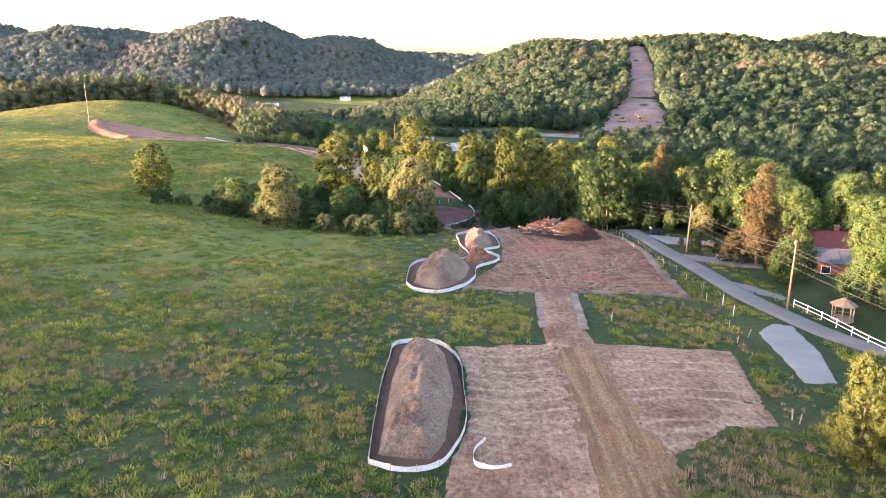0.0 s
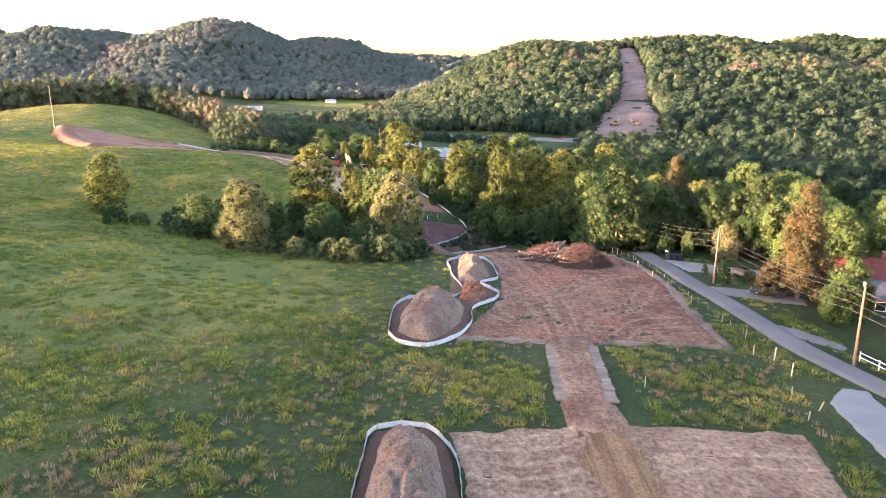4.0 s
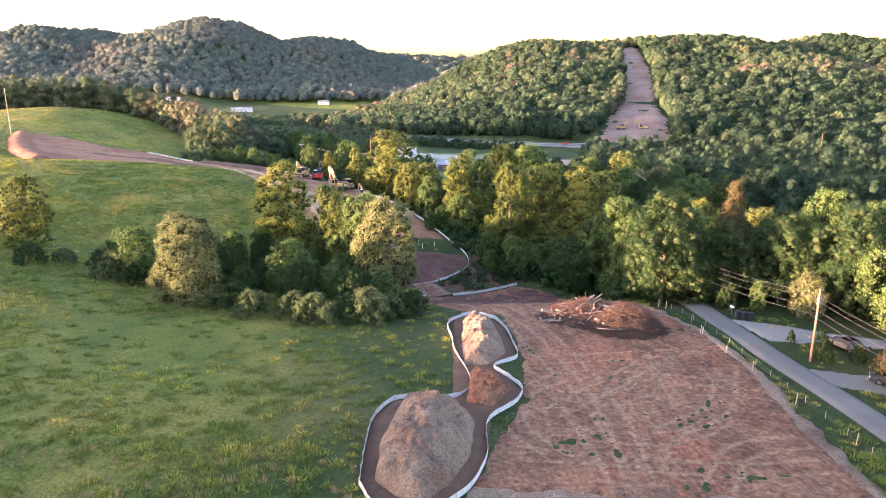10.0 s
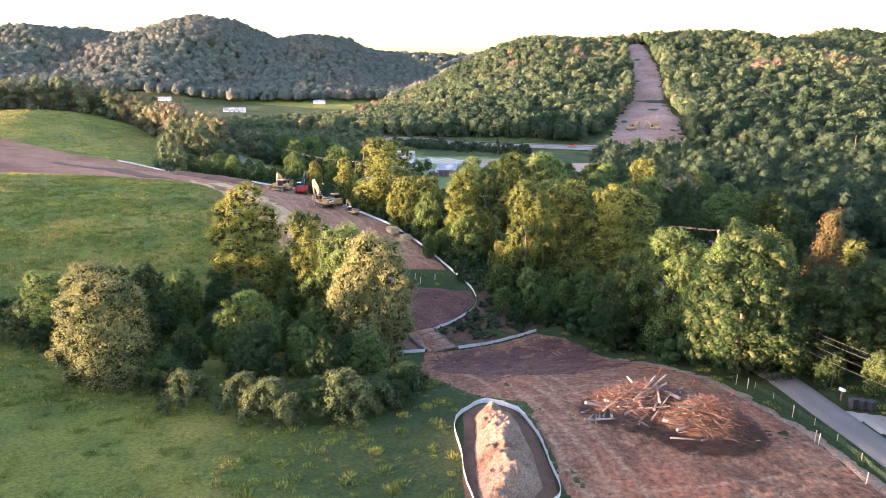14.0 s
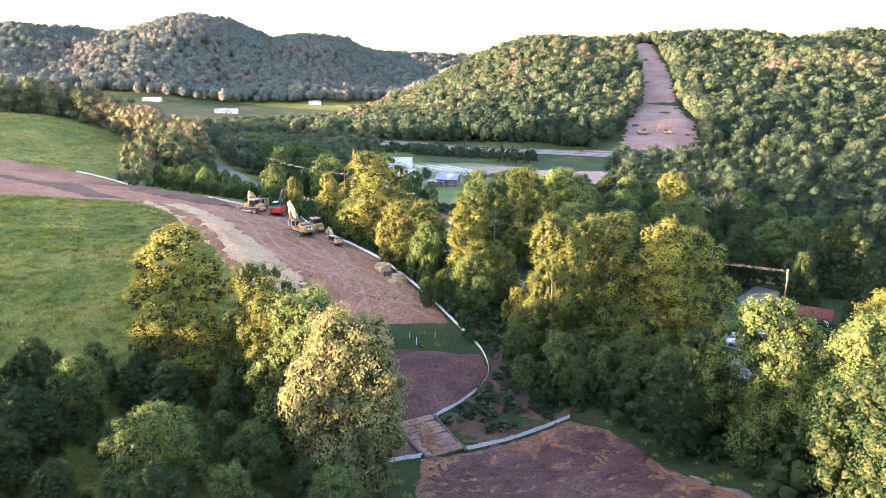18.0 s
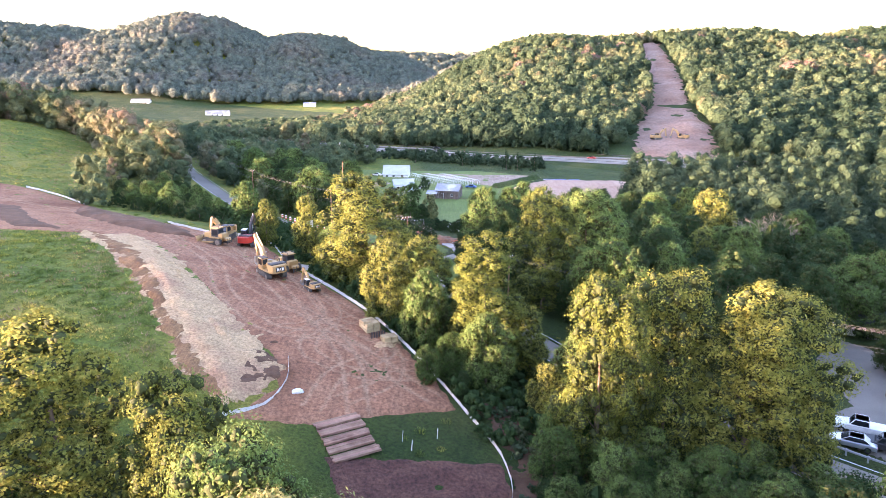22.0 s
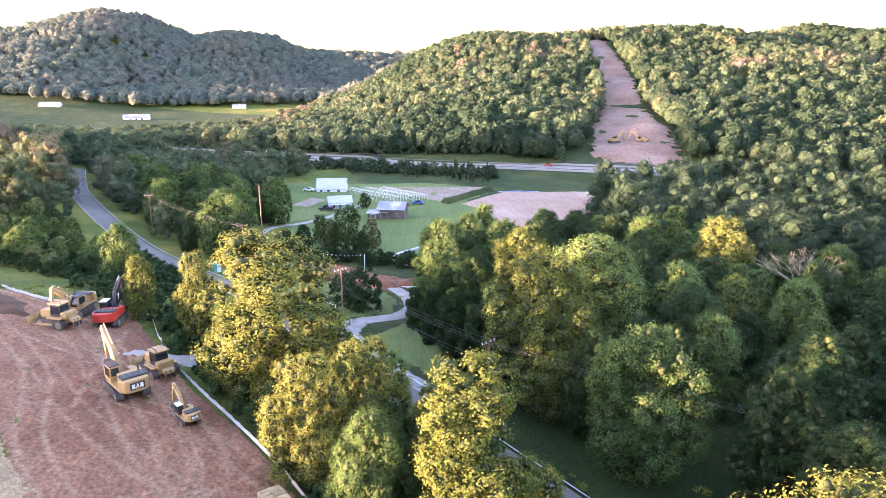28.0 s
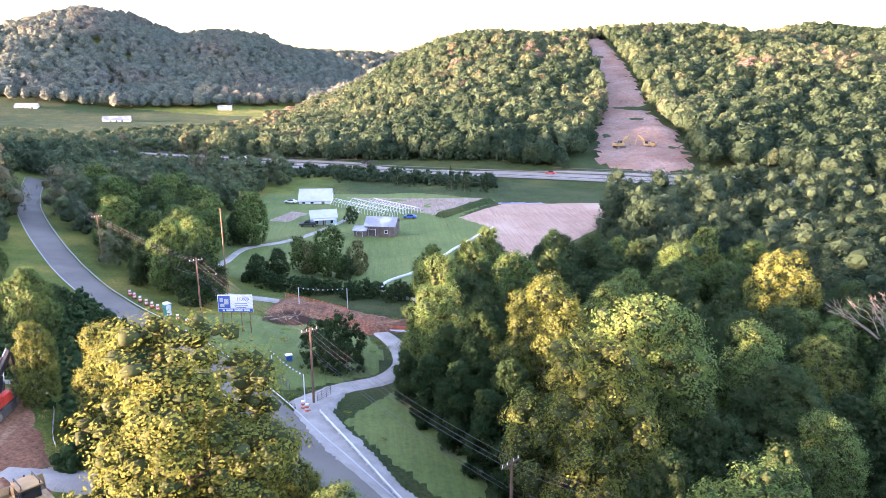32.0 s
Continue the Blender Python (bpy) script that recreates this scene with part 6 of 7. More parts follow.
def excavator(x, y, turn, house_turn, body, arm, label, reach="high", s=1.0, extra=False):
    root = thing("excavator", x, y, turn, label=label, category="excavator")
    root.scale = (s, s, s)
    root.location.z += 0.12
    for k in (-1, 1):
        crawler(root, 1.28 * k, 5.0, 1.05, 0.72)
    part("undercarriage", box(0, 0, 0.6, 1.9, 2.0, 0.45, 0.08), STEEL, root)
    part("turntable", disc(0, 0, 0.95, 0.75, 0.14, "z", 20), STEEL, root)
    H = Matrix.Rotation(radians(house_turn), 4, "Z")
    def p(name, bm, m, label="", parent=None):
        bmesh.ops.transform(bm, matrix=H, verts=bm.verts)
        return part(name, bm, m, parent or root, label)
    p("deck", box(0, -0.5, 1.22, 2.9, 4.2, 0.28, 0.05), body)
    p("counterweight", prism([(-1.48, -2.35), (-1.15, -3.1), (-0.5, -3.3), (0.5, -3.3), (1.15, -3.1), (1.48, -2.35), (1.48, -2.1), (-1.48, -2.1)], 0.62, "z", 0.06, 1.72), body)
    p("engine_cover", box(0.25, -1.2, 1.85, 2.35, 1.8, 1.0, 0.1), body)
    hood = p("hood", box(0.15, -1.9, 2.4, 2.6, 1.3, 0.16, 0.05), BLACKPAINT, "black engine hood with vents")
    for k in range(4):
        p("vent", box(-0.7 + 0.55 * k, -1.9, 2.49, 0.3, 0.9, 0.04), STEEL, parent=hood)
    p("exhaust", rod([(0.9, -1.3, 2.4), (0.9, -1.3, 3.0)], 0.07, sides=8), BLACKPAINT)
    p("side_box", box(1.05, 0.6, 1.7, 0.75, 1.7, 0.7, 0.06), body)
    cab = p("cab", prism([(0.0, 1.36), (1.75, 1.36), (1.85, 2.0), (1.5, 2.95), (0.0, 2.98)], 0.5, "x", 0.05, -0.95), body if not extra else BLACKPAINT)
    p("windscreen", prism([(1.80, 1.62), (1.88, 2.02), (1.56, 2.85), (1.50, 2.85)], 0.42, "x", 0, -0.95), GLASS, "dark cab windscreen", cab)
    p("side_window", box(-1.455, 0.75, 2.35, 0.03, 1.25, 0.95, 0.0), GLASS, "", cab)
    p("inner_window", box(-0.445, 0.75, 2.4, 0.03, 1.25, 0.85, 0.0), GLASS, "", cab)
    p("rear_window", box(-0.95, -0.015, 2.4, 0.75, 0.03, 0.8, 0.0), GLASS, "", cab)
    p("roof_panel", box(-0.95, 0.8, 3.02, 1.06, 1.6, 0.1, 0.04), WHITE if extra else BLACKPAINT, "", cab)
    if reach == "high":
        pts, stick, bucket = [(1.0, 1.5), (2.5, 3.9), (5.2, 5.7), (5.5, 5.4), (3.3, 3.5), (1.7, 1.5)], [(5.0, 5.9), (5.5, 5.7), (4.9, 2.3), (4.5, 2.3)], (4.6, 2.0)
        cyl = [((1.9, 1.5), (2.9, 3.7)), ((2.6, 4.4), (4.8, 6.1))]
    else:
        pts, stick, bucket = [(1.0, 1.5), (2.0, 3.9), (4.4, 5.3), (4.7, 4.9), (2.8, 3.4), (1.7, 1.5)], [(4.3, 5.5), (4.8, 5.3), (5.6, 1.5), (5.2, 1.4)], (5.3, 1.2)
        cyl = [((1.9, 1.5), (2.5, 3.6)), ((2.2, 4.3), (4.2, 5.6))]
    boom = p("boom", prism(pts, 0.26, "x", 0.04), arm)
    p("stick", prism(stick, 0.19, "x", 0.03), arm)
    for (a, b) in cyl:
        for k in ((-0.34, 0.34) if b[0] < 3.2 else (0.0,)):
            mid = (k, a[0] + (b[0] - a[0]) * 0.55, a[1] + (b[1] - a[1]) * 0.55)
            c = p("cylinder", rod([(k, *a), mid], 0.1, sides=8), arm)
            p("piston", rod([mid, (k, *b)], 0.055, sides=8), CHROME, "", c)
    by, bz = bucket
    if reach != "none":
        bk = p("bucket", prism([(by - 0.3, bz + 0.35), (by + 0.35, bz + 0.2), (by + 0.5, bz - 0.5), (by + 0.1, bz - 1.05), (by - 0.75, bz - 1.05), (by - 0.3, bz - 0.6)], 0.62, "x", 0.04), RUST, "worn steel bucket")
        for k in range(5):
            p("tooth", box(-0.5 + 0.25 * k, by - 0.85, bz - 1.03, 0.09, 0.3, 0.08), STEEL, "", bk)
    for k in (-1, 1):
        p("lamp", box(k * 0.32, 2.2, 3.4, 0.12, 0.1, 0.12, 0.02), WHITE, "", boom)
    p("handrail", rod([(1.3, 1.3, 2.0), (1.3, 1.3, 2.7), (1.3, -0.2, 2.75), (1.3, -0.2, 2.3)], 0.03, sides=5), BLACKPAINT)
    return root, H


def counter_badge(root, H):
    b = Matrix.LocRotScale((0, 0, 0), H.to_euler(), None)
    holder = new("badge_mount", bpy.data.meshes.new("badge_mount"))
    bm = box(0, -3.315, 1.75, 1.45, 0.03, 0.74)
    bm.to_mesh(holder.data)
    bm.free()
    holder.data.materials.append(BLACKPAINT)
    holder.parent = root
    holder.matrix_basis = b
    tagged(holder, "black maker's panel with white shapes")
    bm = bmesh.new()
    for k in (-1, 0, 1):
        prism([(k * 0.4 - 0.16, 1.52), (k * 0.4 + 0.16, 1.52), (k * 0.4 + (0.16 if k else 0.06), 1.98), (k * 0.4 - (0.16 if k else 0.06), 1.98)], 0.012, "y", 0, -3.34, bm)
    part("white_shape", bm, WHITE, holder)
    part("yellow_wedge", prism([(-0.2, 1.45), (0.2, 1.45), (0, 1.72)], 0.012, "y", 0, -3.36), YELLOW, holder)


def dozer(x, y, turn, label, s=1.0):
    root = thing("bulldozer", x, y, turn, label=label, category="bulldozer")
    root.scale = (s, s, s)
    root.location.z += 0.12
    for k in (-1, 1):
        crawler(root, 1.12 * k, 3.7, 1.15, 0.6)
    part("chassis", box(0, 0, 0.85, 1.5, 3.3, 0.6, 0.06), YELLOW, root)
    hood = part("hood", prism([(0.3, 1.1), (2.0, 1.1), (2.0, 1.85), (0.3, 2.05)], 0.52, "x", 0.05), YELLOW, root)
    part("grille", box(0, 2.01, 1.45, 0.8, 0.04, 0.6), BLACKPAINT, hood)
    part("exhaust", rod([(0.25, 1.0, 1.9), (0.25, 1.0, 2.75)], 0.06, sides=8), BLACKPAINT, hood)
    for k in (-1, 1):
        part("fender", box(1.05 * k, -0.6, 1.3, 0.62, 2.0, 0.14, 0.04), YELLOW, root)
        part("push_arm", prism([(-0.6, 0.55), (2.3, 0.35), (2.3, 0.6), (-0.6, 0.8)], 0.09, "x", 0.02, 1.5 * k), YELLOW, root)
    part("rear_tank", box(0, -1.55, 1.5, 1.7, 0.8, 0.8, 0.1), YELLOW, root)
    cab = part("cab", prism([(-1.15, 1.2), (0.45, 1.2), (0.35, 2.75), (-1.05, 2.75)], 0.68, "x", 0.06), BLACKPAINT, root, "black-framed cab")
    part("roof", box(0, -0.4, 2.83, 1.6, 1.8, 0.14, 0.05), YELLOW, cab)
    part("rear_glass", box(0, -1.13, 2.1, 1.1, 0.04, 0.8), GLASS, cab)
    part("front_glass", box(0, 0.43, 2.1, 1.1, 0.04, 0.9), GLASS, cab)
    for k in (-1, 1):
        part("door_glass", box(0.69 * k, -0.35, 2.1, 0.03, 1.1, 0.9), GLASS, cab)
    for k in (-0.6, 0.6):
        part("roll_bar", rod([(k, -1.2, 2.9), (k, -1.2, 3.15), (k, 0.3, 3.15), (k, 0.3, 2.9)], 0.05, sides=6), BLACKPAINT, cab)
    blade = part("blade", prism([(2.55, 0.05), (2.42, 0.5), (2.48, 1.0), (2.7, 1.4), (2.6, 1.45), (2.36, 1.02), (2.3, 0.5), (2.42, 0.05)], 1.9, "x", 0.0), YELLOW, root, "wide worn yellow blade")
    part("edge", box(0, 2.56, 0.12, 3.8, 0.05, 0.2), RUST, blade)
    for k in (-0.5, 0.5):
        part("lift_ram", rod([(k, 1.9, 1.7), (k, 2.4, 0.9)], 0.07, sides=8), CHROME, root)
    rip = part("ripper", prism([(-2.1, 0.9), (-2.75, 0.8), (-2.75, 1.15), (-2.1, 1.3)], 0.6, "x", 0.04), YELLOW, root)
    for k in (-0.5, 0.0, 0.5):
        part("shank", prism([(-2.6, 1.2), (-2.75, 1.2), (-2.8, 0.4), (-2.5, 0.2), (-2.55, 0.5)], 0.05, "x", 0, k), STEEL, rip)
    return root


ex, h = excavator(-27.9, 237.0, 34, 4, YELLOW, YELLOW, "large yellow tracked excavator with raised arm on the corridor")
counter_badge(ex, h)
ex, h = excavator(-37.6, 260.4, 2, -4, REDPAINT, BLACKPAINT, "red tracked excavator with a black arm near the fence", "low", 0.95, True)
ex, h = excavator(-42.6, 262.2, 172, -4, YELLOW, YELLOW, "yellow tracked excavator with its bucket lowered", "low", 0.95)
counter_badge(ex, h)
ex, h = excavator(-20.5, 231.2, 30, 8, YELLOW, YELLOW, "small yellow mini excavator beside the silt fence", "low", 0.56, True)
counter_badge(ex, h)
dozer(-26.6, 243.2, 42, "yellow bulldozer parked behind the big excavator", 1.05)
dozer(-42.4, 256.2, 68, "yellow bulldozer with a wide blade on the upper corridor", 1.1)
for x, y, t in ((140, 532, 60), (126, 534, -70)):
    excavator(x, y, t, 0, YELLOW, YELLOW, "distant yellow excavator in the hillside clearing", "low", 1.2)

# ---- bales, flags, stakes ----
def bale_stack(x, y, turn, nx, ny, nz, label, seed):
    r = random.Random(seed)
    root = thing("straw_bale_stack", x, y, turn, label=label, category="straw bales")
    for i in range(nx):
        for j in range(ny):
            for k in range(nz):
                if k == nz - 1 and r.random() < 0.25:
                    continue
                m = pose((i - (nx - 1) / 2) * 0.98 + r.uniform(-0.05, 0.05), (j - (ny - 1) / 2) * 0.5 + r.uniform(-0.04, 0.04), 0.35 + k * 0.42, r.uniform(-4, 4), r.uniform(-4, 4), r.uniform(-6, 6))
                b = part("bale", box(0, 0, 0, 0.95, 0.48, 0.42, 0.05), STRAW_BALE, root)
                b.matrix_basis = m
    return root


bale_stack(-10.6, 218.2, 30, 2, 5, 3, "stack of straw bales on a dark tarpaulin", 1)
bale_stack(-7.8, 215.4, 24, 2, 3, 2, "low stack of loosened straw bales", 2)
patch("loose_straw", [(-10, 213), (-7, 212.6), (-6.4, 216), (-9, 217)], 0.3, STRAW, 0.32, label="loose straw scattered round the bales", edge=0.3)
tarp = thing("tarpaulin_skirt", -10.0, 217.0, 30, label="dark ribbed tarpaulin at the bales' foot", category="tarpaulin")
for k in range(9):
    part("rib", box(-0.95 + 0.24 * k, -1.35, 0.5, 0.12, 0.1, 0.85, 0.02), BLACKPAINT, tarp)


def stake(x, y, tall, material, label, group, lean=0.0, w=0.07, flag=None):
    root = thing("stake", x, y, random.Random(int(x * 10)).uniform(0, 90), label=label, category="stake", group=group)
    root.rotation_euler[0] = radians(lean)
    part("shaft", box(0, 0, tall / 2 - 0.1, w, w * 0.7, tall + 0.2, 0.008), material, root)
    if flag:
        part("flag", box(0, 0.02, tall * 0.92, w * 2.2, 0.03, tall * 0.18), flag, root)
    return root


for x, y, t, ln in ((34.9, 82.8, 1.5, 2), (33.7, 88.8, 1.2, -3), (35.3, 87.4, 1.6, 4), (33.6, 75, 1.3, 25), (32.6, 78, 0.9, -5), (31.6, 73, 0.9, 6), (29.9, 54.9, 1.0, 5), (29.6, 55.6, 1.0, -8), (18.9, 78.8, 1.1, 0)):
    stake(x, y, t, PALE_WOOD if t < 1.4 else WHITE, "pale wooden survey stake in the grass", "survey stakes", ln, 0.11)
for x, y in ((-5.2, 194.4), (-1.6, 195.7), (-4.2, 193.2), (9.4, 191), (10.2, 190.6), (10.9, 191.4)):
    stake(x, y, 1.2, WHITE, "white wooden survey stake in the grass", "white stakes", 5, 0.09)
stake(-5.0, 218.4, 1.0, WHITE, "stake with a red marker flag", "flags", 0, 0.06, ORANGE)
for x, y in ((25.8, 141.5), (28.6, 138.2), (24, 147)):
    stake(x, y, 0.9, ORANGE, "short orange marker at the wood's edge", "orange markers", 20, 0.12)
for x, y in ((31.5, 127.6), (32, 121), (31.5, 127), (32.8, 116), (32.3, 133), (31.6, 141), (31, 142.4), (33.5, 108), (34.6, 100), (35, 94)):
    stake(x, y, 1.2, PALE_WOOD, "wooden fence stake along the lane's net", "net fence stakes", 3, 0.09)
bag = thing("white_bag", -17, 200.4, 20, label="crumpled white bag lying on the soil", category="bag")
part("sack", prism([(-0.7, 0), (-0.5, 0.35), (0.1, 0.5), (0.6, 0.3), (0.8, 0)], 0.4, "y", 0.12), FENCE_FABRIC, bag)

# ---- poles and wires ----
WIRE = paint("dark_wire", (0.10, 0.10, 0.10), 0.6)


def utility_pole(x, y, tall, label, turn=0.0, arms=1, lean=0.0, box_on=True, name="utility_pole", wood=None):
    root = thing(name, x, y, turn, label=label, category="pole")
    root.rotation_euler[1] = radians(lean)
    part("shaft", rod([(0, 0, -0.3), (0, 0, tall)], 0.17, 0.11, 9), wood or POLE_WOOD, root)
    for k in range(arms):
        a = part("crossarm", box(0, 0.16, tall - 0.4 - 0.9 * k, 2.3, 0.1, 0.13, 0.01), POLE_WOOD, root)
        for q in (-1.0, -0.4, 0.4, 1.0):
            part("insulator", rod([(q, 0.16, tall - 0.34 - 0.9 * k), (q, 0.16, tall - 0.12 - 0.9 * k)], 0.05, 0.035, 7), WHITE, a)
    if box_on:
        part("transformer", disc(0.32, 0, tall - 1.5, 0.2, 0.4, "z", 12), TIN, root)
    return root


def wire(a, b, sag, group="overhead wires", r=0.013):
    n = 14
    pts = [Vector(a).lerp(Vector(b), k / n) - Vector((0, 0, sag * 4 * (k / n) * (1 - k / n))) for k in range(n + 1)]
    root = new("overhead_wire")
    root.location = pts[0]
    tagged(root, "thin dark overhead wire between poles", "wire", group)
    part("strand", rod([p - pts[0] for p in pts], r, sides=4), WIRE, root)


utility_pole(41.0, 119.6, 8.4, "brown wooden utility pole with a grey transformer", 60, 0, 6)
utility_pole(43.2, 86.2, 9.2, "brown wooden utility pole leaning beside the lane", 60, 1, 8, False)
utility_pole(10.6, 242.3, 9.0, "dark wooden utility pole among the trees", 40, 1, 0, False)
utility_pole(-7.6, 273, 10.0, "dark wooden utility pole beside the gate", 35, 1, 0, False)
utility_pole(-28.6, 307.6, 11.0, "dark wooden utility pole beside the billboard", 30, 1, 0, False)
utility_pole(-60, 352, 10.0, "wooden utility pole on the roadside", 30, 1, 0, False)
utility_pole(-27.5, 324, 18.5, "tall bare wooden pole behind the billboard", 30, 0, 0, False)
utility_pole(56, 211, 9.0, "brown utility pole with a crossarm beside the lot", 60, 1, 0)
utility_pole(-174, 334, 19.0, "tall thin pale pole on the hill's crest", 0, 0, 0, False, wood=PALE_WOOD)
utility_pole(175, 368, 22.0, "tall pale pole in the valley woods", 0, 0, 0, False)
utility_pole(42.5, 160, 9, "utility pole by the trees", 60, 0, 0, False)
for dz, sg in ((0, 0.8), (-0.5, 0.9), (-1.6, 0.7), (-2.4, 0.8)):
    z1, z2 = gz(41, 119.6) + 8.2 + dz, gz(43.2, 86.2) + 8.9 + dz
    wire((40.1, 119.6, z1), (41.9, 86.2, z2), sg, "wires along the lane")
    wire((41.9, 86.2, z2), (52, 40, z2 + 0.5), sg, "wires along the lane")
    wire((40.1, 119.6, z1), (37.5, 160, gz(37.5, 160) + 8.6 + dz), sg, "wires along the lane")
LINE = [(56, 211, gz(56, 211) + 8.8), (10.6, 242.3, gz(10.6, 242.3) + 8.8), (-7.6, 273, gz(-7.6, 273) + 9.8), (-28.6, 307.6, gz(-28.6, 307.6) + 10.8), (-60, 352, gz(-60, 352) + 9.8), (-105, 430, gz(-105, 430) + 10)]
for p0, p1 in zip(LINE, LINE[1:]):
    for ox, oz in ((-0.9, 0), (-0.3, 0), (0.5, 0), (0.0, -2.4), (0.2, -3.0)):
        wire((p0[0] + ox * 0.8, p0[1] + ox * 0.5, p0[2] + oz), (p1[0] + ox * 0.8, p1[1] + ox * 0.5, p1[2] + oz), 0.9, "wires along the main road")

# ---- billboard, gate, barrels ----
bb = thing("billboard", -22.0, 303, 0, -6.3, "white roadside billboard with blue lettering on wooden posts", "billboard")
bb.rotation_euler = (0, 0, radians(-6))
for k in (-2.2, -0.8, 0.8, 2.2):
    part("post", box(k, 0.12, 2.6, 0.18, 0.18, 5.4, 0.02), POLE_WOOD, bb)
board = part("board", box(0, 0, 5.6, 5.6, 0.14, 2.9, 0.02), WHITE, bb, "white printed board")
part("band", box(0.0, -0.08, 4.45, 5.5, 0.02, 0.55), BLUE, board, "dark blue band with white writing")
part("picture", box(-1.75, -0.08, 5.85, 1.9, 0.02, 2.1), BLUE, board, "blue picture panel")
bm = bmesh.new()
for k, (w, z) in enumerate(((1.9, 5.55), (2.2, 5.2), (1.6, 4.9))):
    box(0.95, -0.08, z, w, 0.02, 0.09, 0, None, bm)
part("small_print", bm, BLUE, board)
def lettering(text, size, x, y, z, material, parent, name="lettering"):
    cu = bpy.data.curves.new(name, "FONT")
    cu.body, cu.size, cu.extrude = text, size, 0.01
    cu.align_x = "CENTER"
    ob = new(name, cu)
    me = bpy.data.meshes.new_from_object(ob.evaluated_get(bpy.context.evaluated_depsgraph_get()))
    bpy.data.objects.remove(ob)
    me.materials.append(material)
    o = new(name, me)
    o.parent = parent
    o.matrix_basis = Matrix.Translation((x, y, z)) @ Matrix.Rotation(radians(90), 4, "X")
    return o
lettering("11,000", 0.72, 1.25, -0.10, 6.1, BLUE, board, "number")
bm = bmesh.new()
for x, w in ((-1.9, 0.35), (-1.0, 1.1), (0.45, 1.3), (1.8, 0.95)):
    box(x, -0.105, 4.45, w, 0.02, 0.26, 0, None, bm)
part("band_mark", bm, WHITE, board)
bm = bmesh.new()
for x, z, w, hh in ((-2.2, 6.2, 0.5, 0.6), (-1.4, 5.9, 0.7, 0.9), (-2.1, 5.3, 0.7, 0.5)):
    box(x, -0.10, z, w, 0.02, hh, 0.0, None, bm)
part("picture_shape", bm, TIN, board)


def light_gate(x0, y0, x1, y1, tall, label):
    root = thing("gate_frame", x0, y0, label=label, category="gate")
    dx, dy, z1 = x1 - x0, y1 - y0, gz(x1, y1) - root.location.z
    part("post", rod([(0, 0, -0.2), (0, 0, tall)], 0.07, sides=7), WHITE, root)
    part("post", rod([(dx, dy, z1 - 0.2), (dx, dy, z1 + tall)], 0.07, sides=7), WHITE, root)
    n = 10
    pts = [Vector((dx * k / n, dy * k / n, tall + z1 * k / n - 0.35 * math.sin(math.pi * k / n))) for k in range(n + 1)]
    c = part("cord", rod(pts, 0.025, sides=4), WIRE, root)
    for q in pts[1:-1]:
        part("pennant", box(q.x, q.y, q.z - 0.12, 0.2, 0.03, 0.2), WHITE, c)


light_gate(-14.2, 324.3, -5.0, 326.4, 4.4, "white posts with a string of pennants across the drive")
light_gate(-13.6, 281.3, -8.6, 272.4, 4.2, "white posts with a string of pennants at the roadside")


def field_gate(x, y, turn, wide, label):
    root = thing("field_gate", x, y, turn, label=label, category="gate")
    for k in range(5):
        part("rail", rod([(0, 0, 0.3 + 0.25 * k), (wide, 0, 0.3 + 0.25 * k)], 0.025, sides=5), STEEL, root)
    for k in range(4):
        part("upright", rod([(wide * k / 3, 0, 0.1), (wide * k / 3, 0, 1.35)], 0.03, sides=5), STEEL, root)


field_gate(-7.2, 273.5, 50, 2.4, "grey tubular steel gate swung open")
field_gate(-12.5, 280, -60, 3.0, "grey tubular steel gate beside the lawn")


def barrel(x, y, label="orange and white striped traffic barrel", group="traffic barrels"):
    root = thing("traffic_barrel", x, y, label=label, category="traffic barrel", group=group, z=gz(x, y) + 0.12)
    part("base", disc(0, 0, 0.05, 0.42, 0.05, "z", 12), RUBBER, root)
    for k in range(4):
        part("band", disc(0, 0, 0.22 + 0.24 * k, 0.29 - 0.015 * k, 0.12, "z", 12), ORANGE if k % 2 == 0 else WHITE, root)


for x, y in ((-8.2, 270.4), (-8.7, 271.2), (-30.1, 304.2), (-32.2, 306.5), (-37.0, 312.4), (-38.4, 314), (-39.8, 315.6), (-41.4, 317.4), (-43, 319.4), (-44.4, 321.4)):
    barrel(x, y)
pj = thing("portable_toilet", -34.6, 309.6, 40, label="green and white portable toilet beside the road", category="portable toilet")
part("cabin", box(0, 0, 1.1, 1.1, 1.1, 2.0, 0.04), TEAL, pj)
part("roof", prism([(-0.6, 2.1), (0.6, 2.1), (0.4, 2.35), (-0.4, 2.35)], 0.6, "y", 0.02), WHITE, pj)
part("door", box(0, -0.56, 1.1, 0.8, 0.03, 1.8), WHITE, pj)
bl = thing("blue_bin", -12.4, 289.6, 20, label="small blue bin standing on the lawn", category="bin")
part("tub", box(0, 0, 0.55, 0.9, 0.8, 0.9, 0.1), BLUE, bl)
part("lid", box(0, 0, 1.04, 1.0, 0.9, 0.1, 0.03), WHITE, bl)


